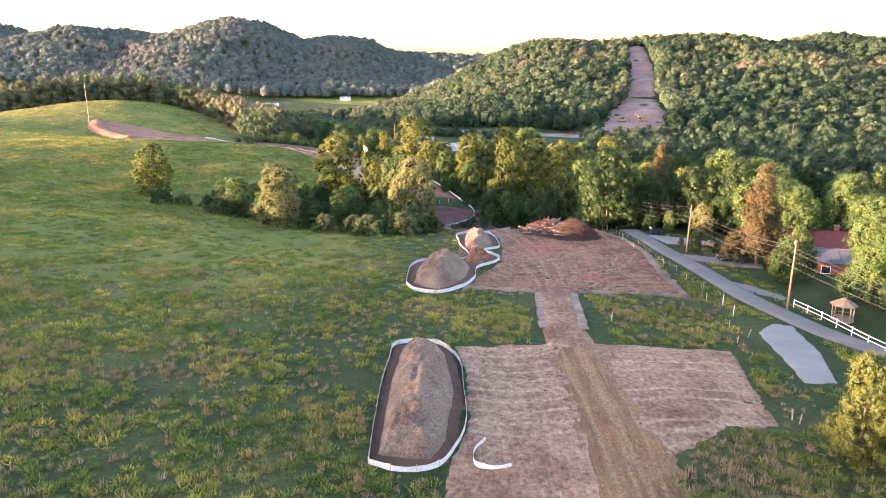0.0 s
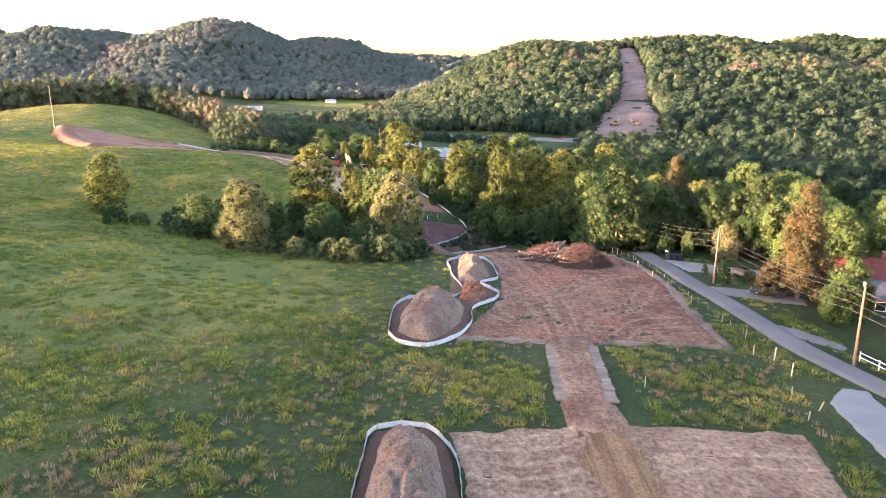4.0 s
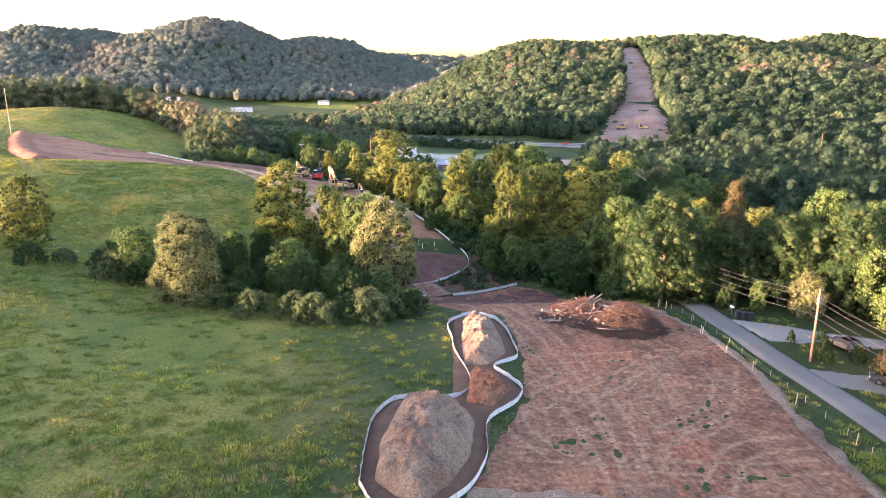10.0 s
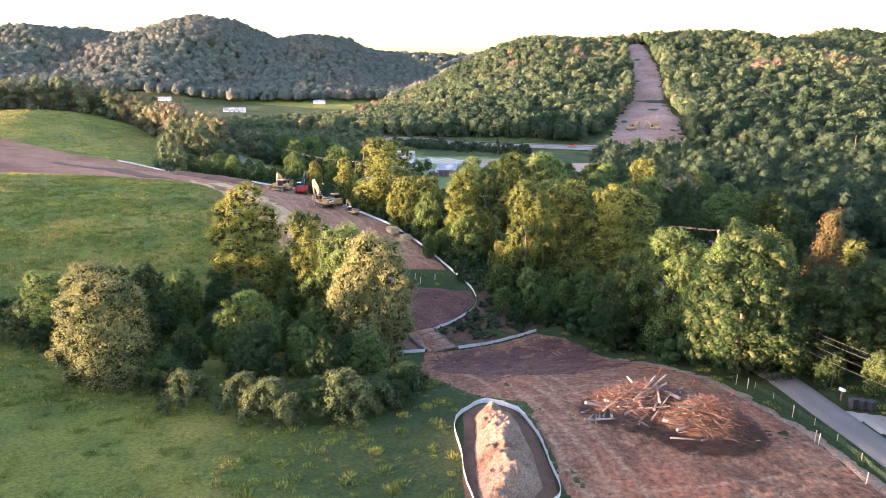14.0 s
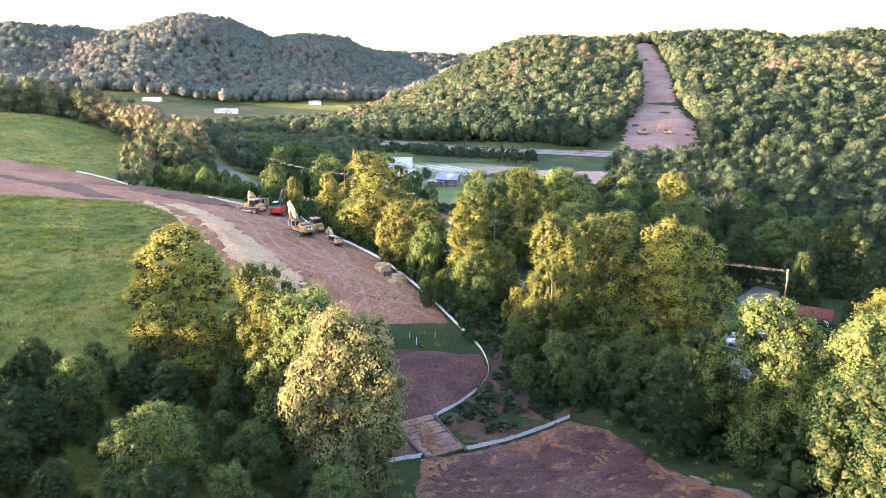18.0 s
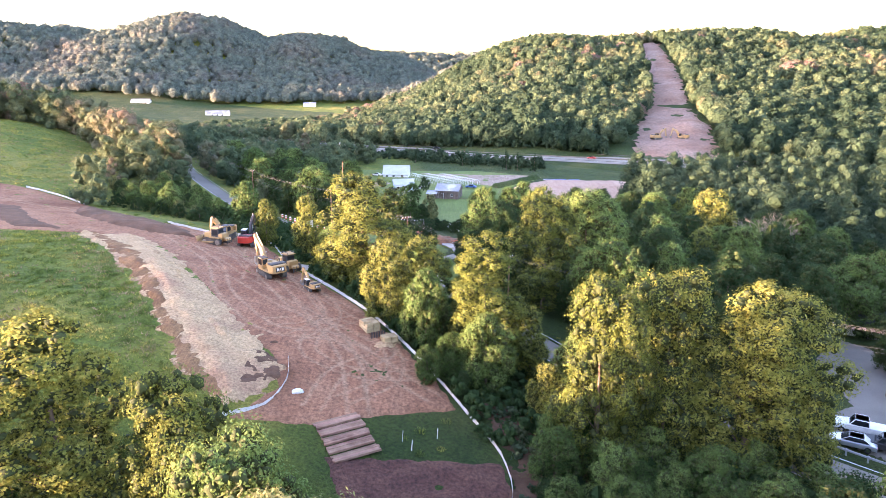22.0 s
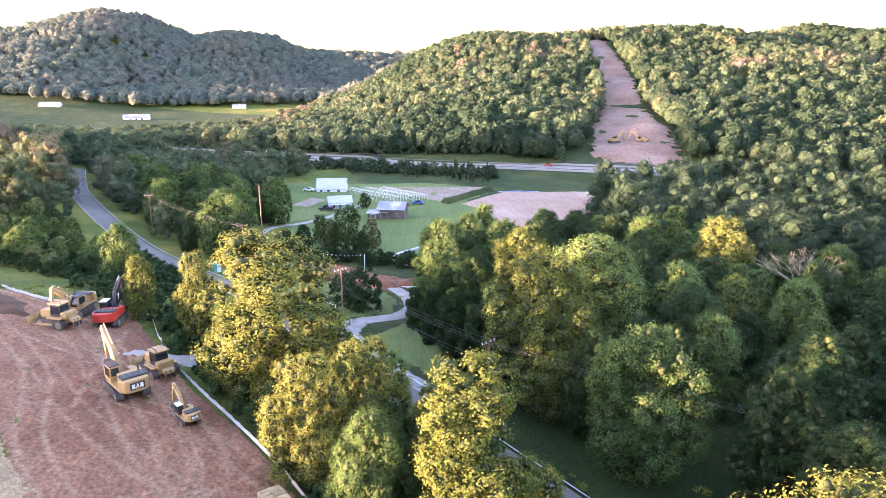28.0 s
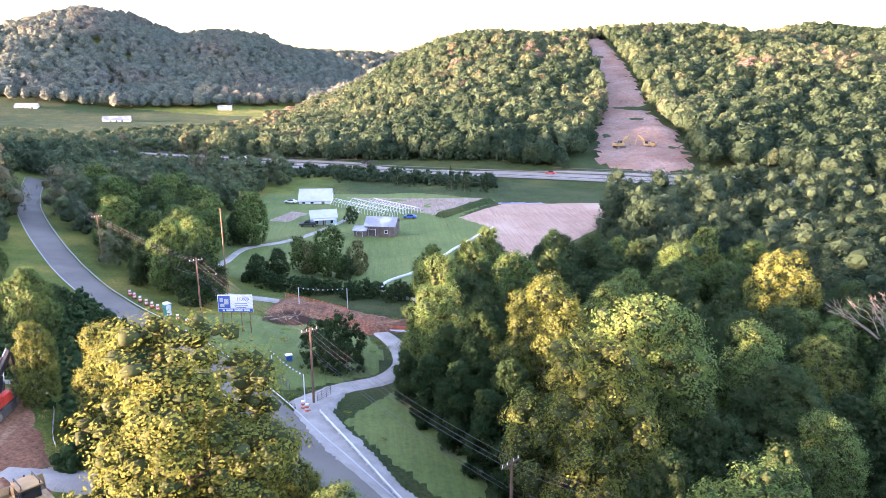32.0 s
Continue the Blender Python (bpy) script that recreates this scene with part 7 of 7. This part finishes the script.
def net_fence(pts, tall, material, label, post=2.5, thick=0.035):
    line = smooth_line(pts, post)
    root = thing("net_fence", line[0, 0], line[0, 1], label=label, category="fence")
    o = root.location
    z = ground_z(line[:, 0], line[:, 1])
    for k in range(len(line) - 1):
        a, b = Vector((line[k, 0], line[k, 1], z[k])) - o, Vector((line[k + 1, 0], line[k + 1, 1], z[k + 1])) - o
        bm = bmesh.new()
        for j in range(6):
            h = 0.12 + tall * j / 5
            rod([a + Vector((0, 0, h)), (a + b) / 2 + Vector((0, 0, h - 0.06)), b + Vector((0, 0, h))], thick, sides=3, bm=bm, cap=False)
        for j in range(8):
            q = a.lerp(b, j / 8)
            rod([q + Vector((0, 0, 0.1)), q + Vector((0, 0, tall + 0.1))], thick * 0.6, sides=3, bm=bm, cap=False)
        part("net", bm, material, root)
        part("post", rod([a - Vector((0, 0, 0.2)), a + Vector((0, 0, tall + 0.25))], 0.035, sides=5), PALE_WOOD, root)


net_fence([(-18, 333.6), (-10, 327.4), (-4.6, 321.8)], 1.1, ORANGE, "bright orange plastic safety net fence")
net_fence([(0.4, 311.6), (5, 309.4), (9, 311)], 0.9, ORANGE, "short orange safety net on the soil bank")
GREEN_NET = mat("green_plastic_net", (0.05, 0.08, 0.04), (0.04, 0.065, 0.035), 0.7, 1.0, None, 10, 0)
net_fence([(32.4, 141), (33.4, 132), (34.0, 122), (34.4, 112), (35, 100), (35.4, 92)], 0.45, GREEN_NET, "sagging green net fence along the lane", 3.2, 0.012)


def rail_fence(pts, tall, material, label, post=2.4, rails=(0.45, 0.95), w=0.11, name="rail_fence"):
    line = smooth_line(pts, post)
    root = thing(name, line[0, 0], line[0, 1], label=label, category="fence")
    o = root.location
    z = ground_z(line[:, 0], line[:, 1]) + 0.05
    for k in range(len(line)):
        a = Vector((line[k, 0], line[k, 1], z[k])) - o
        part("post", box(a.x, a.y, a.z + tall / 2 - 0.1, w, w, tall + 0.2, 0.01), material, root)
        if k + 1 < len(line):
            b = Vector((line[k + 1, 0], line[k + 1, 1], z[k + 1])) - o
            for h in rails:
                part("rail", rod([a + Vector((0, 0, h)), b + Vector((0, 0, h))], w * 0.55, sides=4), material, root)


rail_fence([(44.9, 88), (46.6, 80.5), (48.2, 73), (51, 66)], 1.1, WHITE, "white painted two-rail fence along the yard")
rail_fence([(43.6, 203), (50.5, 199.5), (52.5, 202)], 0.9, WHITE, "white picket fence behind the parked cars", 0.5, (0.3, 0.75), 0.09)
rail_fence([(-6.6, 269.6), (-4.2, 264), (-1.0, 256.2), (1.6, 250.2), (6, 242)], 0.75, WHITE, "white steel guard rail beside the road", 2.0, (0.62, 0.5), 0.16, "guard_rail")
rail_fence([(40.6, 197.6), (45.6, 192.2), (54, 184)], 0.75, TIN, "grey steel guard rail at the lot", 2.0, (0.62, 0.5), 0.14, "guard_rail")
rail_fence([(-12, 404), (2, 396), (24, 408), (24, 424)], 1.0, POLE_WOOD, "thin wooden field fence in the meadow", 4.0, (0.9,), 0.07)
rail_fence([(-36, 384), (-24, 396), (-14, 412)], 1.0, POLE_WOOD, "thin wooden fence along the farm lane", 4.0, (0.9, 0.5), 0.07)

# ---- road markings ----
def road_line(pts, off, wide, label, dash=None, lift=0.30, own_z=False):
    c = smooth_line(pts, 1.5)
    t = np.gradient(c[:, :2], axis=0)
    t /= np.linalg.norm(t, axis=1)[:, None]
    c2 = c[:, :2] + np.stack([t[:, 1], -t[:, 0]], 1) * off
    z = (c[:, 2] if own_z else ground_z(c2[:, 0], c2[:, 1])) + lift
    keep = np.ones(len(c) - 1, bool) if not dash else (np.arange(len(c) - 1) % dash[1]) < dash[0]
    n = np.stack([t[:, 1], -t[:, 0]], 1) * wide / 2
    X, Y = np.stack([c2[:, 0] - n[:, 0], c2[:, 0] + n[:, 0]], 1), np.stack([c2[:, 1] - n[:, 1], c2[:, 1] + n[:, 1]], 1)
    ob = sheet("road_line", X, Y, np.stack([z, z], 1), LINE_PAINT, keep[:, None])
    return tagged(ob, label, "road marking", kind="structure")


for off in (-3.1, 3.1):
    road_line(MAIN_ROAD, off, 0.16, "white edge line on the country road")
YLINE = [(-320, 690, -9.0), (-115, 582, -10.5), (119, 476, -10.5), (330, 380, -10.5)]
for off, dash in ((-12, None), (-5.0, None), (5.0, None), (12, None), (-8.5, (2, 8)), (8.5, (2, 8))):
    road_line(YLINE, off, 0.2, "white line on the highway", dash, 0.46, True)
for off, lab in ((-13.2, "grey steel guard rail on the highway's far edge"), (0.0, "concrete median barrier of the highway"), (13.2, "grey steel guard rail on the highway's near edge")):
    c = smooth_line(YLINE, 8.0)
    t = np.gradient(c[:, :2], axis=0)
    t /= np.linalg.norm(t, axis=1)[:, None]
    q = c[:, :2] + np.stack([t[:, 1], -t[:, 0]], 1) * off
    root = new("highway_barrier")
    root.location = (q[0, 0], q[0, 1], c[0, 2] + 0.3)
    tagged(root, lab, "barrier", kind="structure")
    bm = bmesh.new()
    if off:
        rod([(a - q[0, 0], b - q[0, 1], zz - c[0, 2] + 0.65) for (a, b), zz in zip(q, c[:, 2])], 0.16, sides=4, bm=bm)
        for (a, b), zz in zip(q, c[:, 2]):
            box(a - q[0, 0], b - q[0, 1], zz - c[0, 2] + 0.3, 0.15, 0.15, 0.7, 0, None, bm)
    else:
        rod([(a - q[0, 0], b - q[0, 1], zz - c[0, 2] + 0.4) for (a, b), zz in zip(q, c[:, 2])], 0.3, sides=5, bm=bm)
    part("rail", bm, STEEL if off else ASPHALT, root)

# ---- buildings ----
def gable_house(name, x, y, turn, w, d, wall_h, roof_h, wall, roof, label, windows=(), doors=(), over=0.4, chimney=None, category="house", boards=0, porch=None):
    """Ridge along local x. windows: (side, along, up, wide, high)."""
    root = thing(name, x, y, turn, label=label, category=category)
    root.location.z = min(gz(x + dx, y + dy) for dx in (-w / 2, w / 2) for dy in (-d / 2, d / 2)) - 0.1
    body = prism([(-d / 2, 0), (d / 2, 0), (d / 2, wall_h), (0, wall_h + roof_h), (-d / 2, wall_h)], w / 2, "x")
    wl = part("wall", body, wall, root)
    if boards:
        for k in range(boards):
            part("board", box(-w / 2 + w * (k + 0.5) / boards, -d / 2 - 0.02, wall_h / 2, w / boards * 0.88, 0.05, wall_h), wall, wl)
    sl = math.hypot(d / 2, roof_h)
    a = math.atan2(roof_h, d / 2)
    for s in (-1, 1):
        m = Matrix.Translation((0, s * d / 4, wall_h + roof_h / 2 + 0.08)) @ Matrix.Rotation(-s * a, 4, "X")
        rf = part("roof", box(0, s * over * 0.3, 0, w + 2 * over, sl + over, 0.12, 0.0, m), roof, root)
        n = max(2, int(w / 1.2))
        for k in range(n + 1):
            part("seam", box(-w / 2 - over + (w + 2 * over) * k / n, s * over * 0.3, 0.08, 0.06, sl + over, 0.05, 0, m), roof, rf)
    part("ridge_cap", rod([(-w / 2 - over, 0, wall_h + roof_h + 0.12), (w / 2 + over, 0, wall_h + roof_h + 0.12)], 0.12, sides=6), roof, root)
    for kind, items in (("window", windows), ("door", doors)):
        for side, al, up, ww, hh in items:
            m = {"f": pose(al, -d / 2 - 0.03, up), "b": pose(al, d / 2 + 0.03, up, 0, 0, 180), "l": pose(-w / 2 - 0.03, al, up, 0, 0, -90), "r": pose(w / 2 + 0.03, al, up, 0, 0, 90)}[side]
            fr = part(kind, box(0, 0, hh / 2, ww + 0.16, 0.08, hh + 0.16, 0.0), WHITE, root)
            fr.matrix_basis = m
            if kind == "window":
                part("pane", box(0, -0.05, hh / 2, ww, 0.03, hh), GLASS, fr)
                part("sill", box(0, -0.08, -0.08, ww + 0.25, 0.14, 0.06), WHITE, fr)
            else:
                part("leaf", box(0, -0.05, hh / 2, ww, 0.04, hh), DARK_WOOD, fr)
    if chimney:
        ch = part("chimney", box(chimney[0], chimney[1], wall_h + roof_h * 0.8 + 0.5, 0.8, 0.8, 2.0, 0.03), BRICK, root)
        part("cap", box(chimney[0], chimney[1], wall_h + roof_h * 0.8 + 1.55, 0.95, 0.95, 0.12, 0.02), CONCRETE, ch)
    if porch:
        pr = part("porch_roof", box(porch[0], -d / 2 - 1.2, wall_h - 0.25, porch[1], 2.6, 0.12, 0.0), roof, root)
        for k in (-1, 0, 1):
            part("porch_post", box(porch[0] + k * porch[1] * 0.47, -d / 2 - 2.3, wall_h / 2 - 0.2, 0.12, 0.12, wall_h - 0.2), WHITE, root)
    return root


gable_house("house", 63, 120, -18, 13, 8, 3.0, 2.4, BRICK, RED_SHINGLE, "brick house with a maroon shingle roof and chimney", [("f", -4, 1.0, 1.2, 1.1), ("f", 0, 1.0, 1.6, 1.1), ("f", 4, 1.0, 1.2, 1.1), ("l", 0, 1.0, 1.2, 1.1)], [("f", 2, 0.1, 0.95, 2.05)], chimney=(3.5, 0.5))
gable_house("house_wing", 62, 110, -18, 8, 7, 2.6, 1.4, BRICK, GREY_SHINGLE, "low brick wing with a grey metal roof", [("l", 0, 0.9, 1.2, 1.1), ("f", -2, 0.9, 1.2, 1.1)], [("l", 2, 0.1, 0.95, 2.05)])
gable_house("farm_shed", -19.5, 453, -4, 11.5, 9, 1.5, 3.6, SIDING, WHITE_TIN, "long white farm shed with a pale tin roof", [("f", -4, 0.5, 1.1, 0.7), ("f", -1, 0.5, 1.1, 0.7)], [("f", 3, 0.1, 1.1, 1.3)], category="shed")
gable_house("cottage", -15, 418, 8, 8, 6.5, 2.7, 1.9, BLUE_SIDING, WHITE_TIN, "pale blue cottage with a white tin roof and porch", [("r", 0, 0.9, 0.9, 1.2), ("f", -2.4, 0.9, 0.9, 1.2), ("f", 2.4, 0.9, 0.9, 1.2)], [("f", 0, 0.1, 0.95, 2.05)], porch=(0, 7))
gable_house("barn", 3.8, 404, -14, 9, 8, 3.4, 2.0, DARK_WOOD, TIN, "old dark timber barn with a grey tin roof", [("f", 2, 1.4, 0.8, 0.8)], [("f", -2.4, 0.1, 2.2, 2.3)], category="barn", boards=22)
gable_house("lean_to", -2.6, 402.4, -14, 3.6, 5, 2.2, 0.8, DARK_WOOD, TIN, "low timber lean-to beside the barn", [], [("f", 0, 0.1, 1.6, 1.7)], category="shed", boards=8)
gable_house("house", 66, 240, -36, 14, 7.5, 2.8, 2.2, SIDING, SHINGLE, "white sided house with a dark roof under the trees", [("f", -5, 0.9, 1.1, 1.2), ("f", -2, 0.9, 1.1, 1.2), ("f", 4, 0.9, 1.6, 1.2), ("l", 0, 0.9, 1.1, 1.2)], [("f", 1, 0.1, 0.95, 2.05)])
gable_house("garden_shed", 60, 209.5, -30, 5.2, 3.6, 2.2, 1.0, SIDING, RED_SHINGLE, "small cream shed with a brown roof", [("f", -0.6, 0.9, 0.7, 0.7)], [("f", 1.4, 0.1, 0.9, 1.9)], category="shed")
gable_house("house", -232, 885, 10, 24, 9, 3.2, 2.8, SIDING, TIN, "distant white farmhouse on the meadow", [("f", -5, 1.0, 1.4, 1.4), ("f", 0, 1.0, 1.4, 1.4), ("f", 5, 1.0, 1.4, 1.4)])
gable_house("house", -200, 604, 20, 13, 9, 4.0, 2.4, BLUE_SIDING, WHITE_TIN, "blue building among the roadside trees", [("f", -3, 1.4, 1.3, 1.3), ("f", 3, 1.4, 1.3, 1.3)])
gable_house("house", -176, 556, 10, 14, 8, 4.2, 2.0, SIDING, SHINGLE, "white building beside the far road", [("f", -4, 1.4, 1.3, 1.3), ("f", 0, 1.4, 1.3, 1.3), ("f", 4, 1.4, 1.3, 1.3)])
gable_house("house", 163, 299, -50, 22, 10, 5.5, 2.2, SIDING, TIN, "long white building beyond the valley woods", [("f", -8, 3.2, 1.4, 1.2), ("f", -3, 3.2, 1.4, 1.2), ("f", 3, 3.2, 1.4, 1.2), ("f", 8, 3.2, 1.4, 1.2), ("l", 0, 2.6, 1.4, 1.2)])
gable_house("house", -150, 975, 5, 14, 8, 3.2, 2.0, SIDING, TIN, "far white house at the valley's bend", [("f", -4, 1.0, 1.2, 1.2), ("f", 4, 1.0, 1.2, 1.2)])


def hoop_house(x, y, turn, length, w, label):
    root = thing("greenhouse_frame", x, y, turn, label=label, category="greenhouse", group="greenhouse frames")
    n = int(length / 1.6)
    for k in range(n + 1):
        yy = length * k / n
        part("hoop", rod([(w / 2 * math.cos(a), yy, 0.9 * (math.sin(a) > 0.02) + 2.0 * math.sin(a)) for a in [math.pi * j / 10 for j in range(11)]], 0.05, sides=4), WHITE, root)
    for sx, zz in ((0, 2.9), (-w * 0.36, 2.25), (w * 0.36, 2.25)):
        part("purlin", rod([(sx, 0, zz), (sx, length, zz)], 0.045, sides=4), WHITE, root)


for k in range(3):
    hoop_house(6.0 + 5.0 * k, 425.0 + 2.0 * k, 38, 30 - 3 * k, 4.4, "bare white hoops of an uncovered greenhouse")
gz_root = thing("gazebo", 48.9, 83.6, 15, label="small brown wooden gazebo with a pointed roof", category="gazebo")
part("floor", disc(0, 0, 0.12, 1.35, 0.1, "z", 8), WOOD, gz_root)
for k in range(8):
    a = 2 * math.pi * k / 8
    part("post", box(1.2 * math.cos(a), 1.2 * math.sin(a), 1.15, 0.1, 0.1, 2.1), WOOD, gz_root)
    b = a + 2 * math.pi / 8
    if k != 5:
        for zz in (0.35, 0.8):
            part("railing", rod([(1.2 * math.cos(a), 1.2 * math.sin(a), zz), (1.2 * math.cos(b), 1.2 * math.sin(b), zz)], 0.04, sides=4), WOOD, gz_root)
bm = bmesh.new()
top = bm.verts.new((0, 0, 3.05))
ring = [bm.verts.new((1.65 * math.cos(2 * math.pi * k / 8), 1.65 * math.sin(2 * math.pi * k / 8), 2.1)) for k in range(8)]
for k in range(8):
    bm.faces.new((ring[k], ring[(k + 1) % 8], top))
bm.faces.new(ring[::-1])
part("roof", bm, WOOD, gz_root)

# ---- vehicles (forward is +y) ----
def vehicle(name, x, y, turn, material, label, length=4.6, wide=1.8, style="car", z=None, category="car"):
    root = thing(name, x, y, turn, z, label, category)
    if z is None:
        root.location.z += 0.2
    L = length / 2
    if style == "pickup":
        prof = [(-L, 0.45), (L, 0.45), (L, 0.95), (L - 1.3, 1.1), (L - 1.3, 1.12), (-L, 1.12)]
        cabp = [(-0.75, 1.08), (1.25, 1.08), (0.75, 1.78), (-0.65, 1.78)]
    else:
        prof = [(-L, 0.35), (L, 0.35), (L, 0.7), (L - 0.9, 0.92), (-L + 0.5, 0.95), (-L, 0.85)]
        cabp = [(-L + 0.55, 0.9), (L - 1.15, 0.9), (L - 1.9, 1.42), (-L + 1.3, 1.42)]
    body = part("body", prism(prof, wide / 2, "x", 0.06), material, root)
    part("cabin", prism(cabp, wide / 2 - 0.12, "x", 0.05), material, root)
    mid = sum(q[0] for q in cabp) / 4
    win = [(mid + (a - mid) * 0.9, 1.0 + (b - 0.95) * 0.86 + 0.02) for a, b in cabp]
    for sx in (-1, 1):
        part("side_window", prism(win, 0.02, "x", 0.0, sx * (wide / 2 - 0.115)), GLASS, root)
    part("windscreen", prism([(a + 0.02 + 0.015 * (i in (1, 2)), b) for i, (a, b) in enumerate(cabp)], wide / 2 - 0.25, "x"), GLASS, root)
    for sx in (-1, 1):
        for yy in (-L + 0.85, L - 0.85):
            wh = part("wheel", disc(sx * (wide / 2 - 0.1), yy, 0.34, 0.34, 0.12, "x", 14), RUBBER, root)
            part("rim", disc(sx * (wide / 2 - 0.1), yy, 0.34, 0.19, 0.135, "x", 10), CHROME, wh)
        part("headlight", box(sx * (wide / 2 - 0.3), L, 0.68, 0.35, 0.06, 0.14, 0.02), WHITE, root)
        part("taillight", box(sx * (wide / 2 - 0.2), -L, 0.75, 0.22, 0.06, 0.16, 0.02), REDPAINT, root)
    return root


vehicle("pickup_truck", 46.6, 201.0, 60, WHITE, "white pickup truck parked on the gravel lot", 5.6, 1.95, "pickup", category="truck")
vehicle("car", 43.6, 197.6, 58, SILVER, "silver sedan parked behind the guard rail")
vehicle("pickup_truck", 47.0, 196.6, 56, BLACKPAINT, "dark pickup truck parked behind the guard rail", 5.4, 1.95, "pickup", category="truck")
vehicle("car", 46.4, 113.2, 60, BLACKPAINT, "dark car parked on the asphalt pad")
vehicle("car", 47.5, 124, 20, BLACKPAINT, "dark car standing by the house")
vehicle("car", -28.6, 450, 70, WHITE, "white car parked beside the farm shed")
vehicle("pickup_truck", -19.5, 412.5, 85, BLACKPAINT, "dark pickup parked by the cottage", 5.2, 1.9, "pickup", category="truck")
vehicle("car", 13.5, 424, 70, BLUE, "dark blue car near the greenhouse frames")
vehicle("car", 79.2, 490.5, 65.6, REDPAINT, "red car driving on the highway", z=-10.1)


vehicle("car", -1, 536.5, 65.6, BLACKPAINT, "dark car driving on the highway", z=-10.1)
vehicle("car", -62, 564, -114.4, WHITE, "white car driving on the highway", z=-10.1)

# ---- roadside bins, mailbox, tarps ----
for k in range(3):
    r_ = thing("wheeled_bin", 39.4 + 0.75 * k, 135.4 - 0.25 * k, 20, label="black wheeled bin at the drive's end", category="bin", group="wheeled bins")
    part("tub", prism([(-0.3, 0.1), (0.3, 0.1), (0.36, 1.0), (-0.36, 1.0)], 0.3, "y", 0.03), BLACKPAINT, r_)
    part("lid", box(0, 0, 1.05, 0.76, 0.68, 0.08, 0.03), BLACKPAINT, r_)
mb = thing("mailbox", 39.5, 137.5, 20, label="dark mailbox on a post beside the lane", category="mailbox")
part("post", box(0, 0, 0.5, 0.12, 0.12, 1.1), POLE_WOOD, mb)
part("box", prism([(-0.15, 1.05), (0.15, 1.05), (0.15, 1.25), (0.08, 1.34), (-0.08, 1.34), (-0.15, 1.25)], 0.28, "y", 0.0), WHITE, mb)
for k, (x, y) in enumerate(((50, 443.5), (55, 443.8), (61, 442.6))):
    t_ = thing("pipe_bundle", x, y, 80 + 6 * k, label="bundle of blue-grey pipes on the stripped field", category="pipes", group="pipe bundles")
    for j in range(4):
        part("pipe", rod([(0.35 * j - 0.5, -2.6, 0.25), (0.35 * j - 0.5, 2.6, 0.25)], 0.16, sides=7), BLUE if (j + k) % 2 else TIN, t_)
dt = thing("tree", 72, 275, 0, label="leafless reddish dead tree in the valley woods", category="tree")
def dead(bm, p, d, ln, r, depth, rr):
    q = p + d * ln
    rod([p, q], r, r * 0.65, 5, bm, False)
    if depth:
        for _ in range(3):
            nd = (d + Vector((rr.gauss(0, 0.55), rr.gauss(0, 0.55), rr.gauss(0.1, 0.3)))).normalized()
            dead(bm, q, nd, ln * rr.uniform(0.55, 0.85), r * 0.6, depth - 1, rr)
bm = bmesh.new()
dead(bm, Vector((0, 0, -0.3)), Vector((0, 0, 1)), 5.0, 0.28, 5, random.Random(3))
part("trunk", bm, LOGWOOD, dt)


# ---- far side of the hill ----
gable_house("house", -330, 930, 4, 20, 9, 3.0, 2.6, SIDING, TIN, "long white house with a grey roof in the distant meadow", [("f", -6, 0.9, 1.6, 1.3), ("f", -2, 0.9, 1.6, 1.3), ("f", 6, 0.9, 1.6, 1.3)], [("f", 2, 0.1, 1.0, 2.05)])
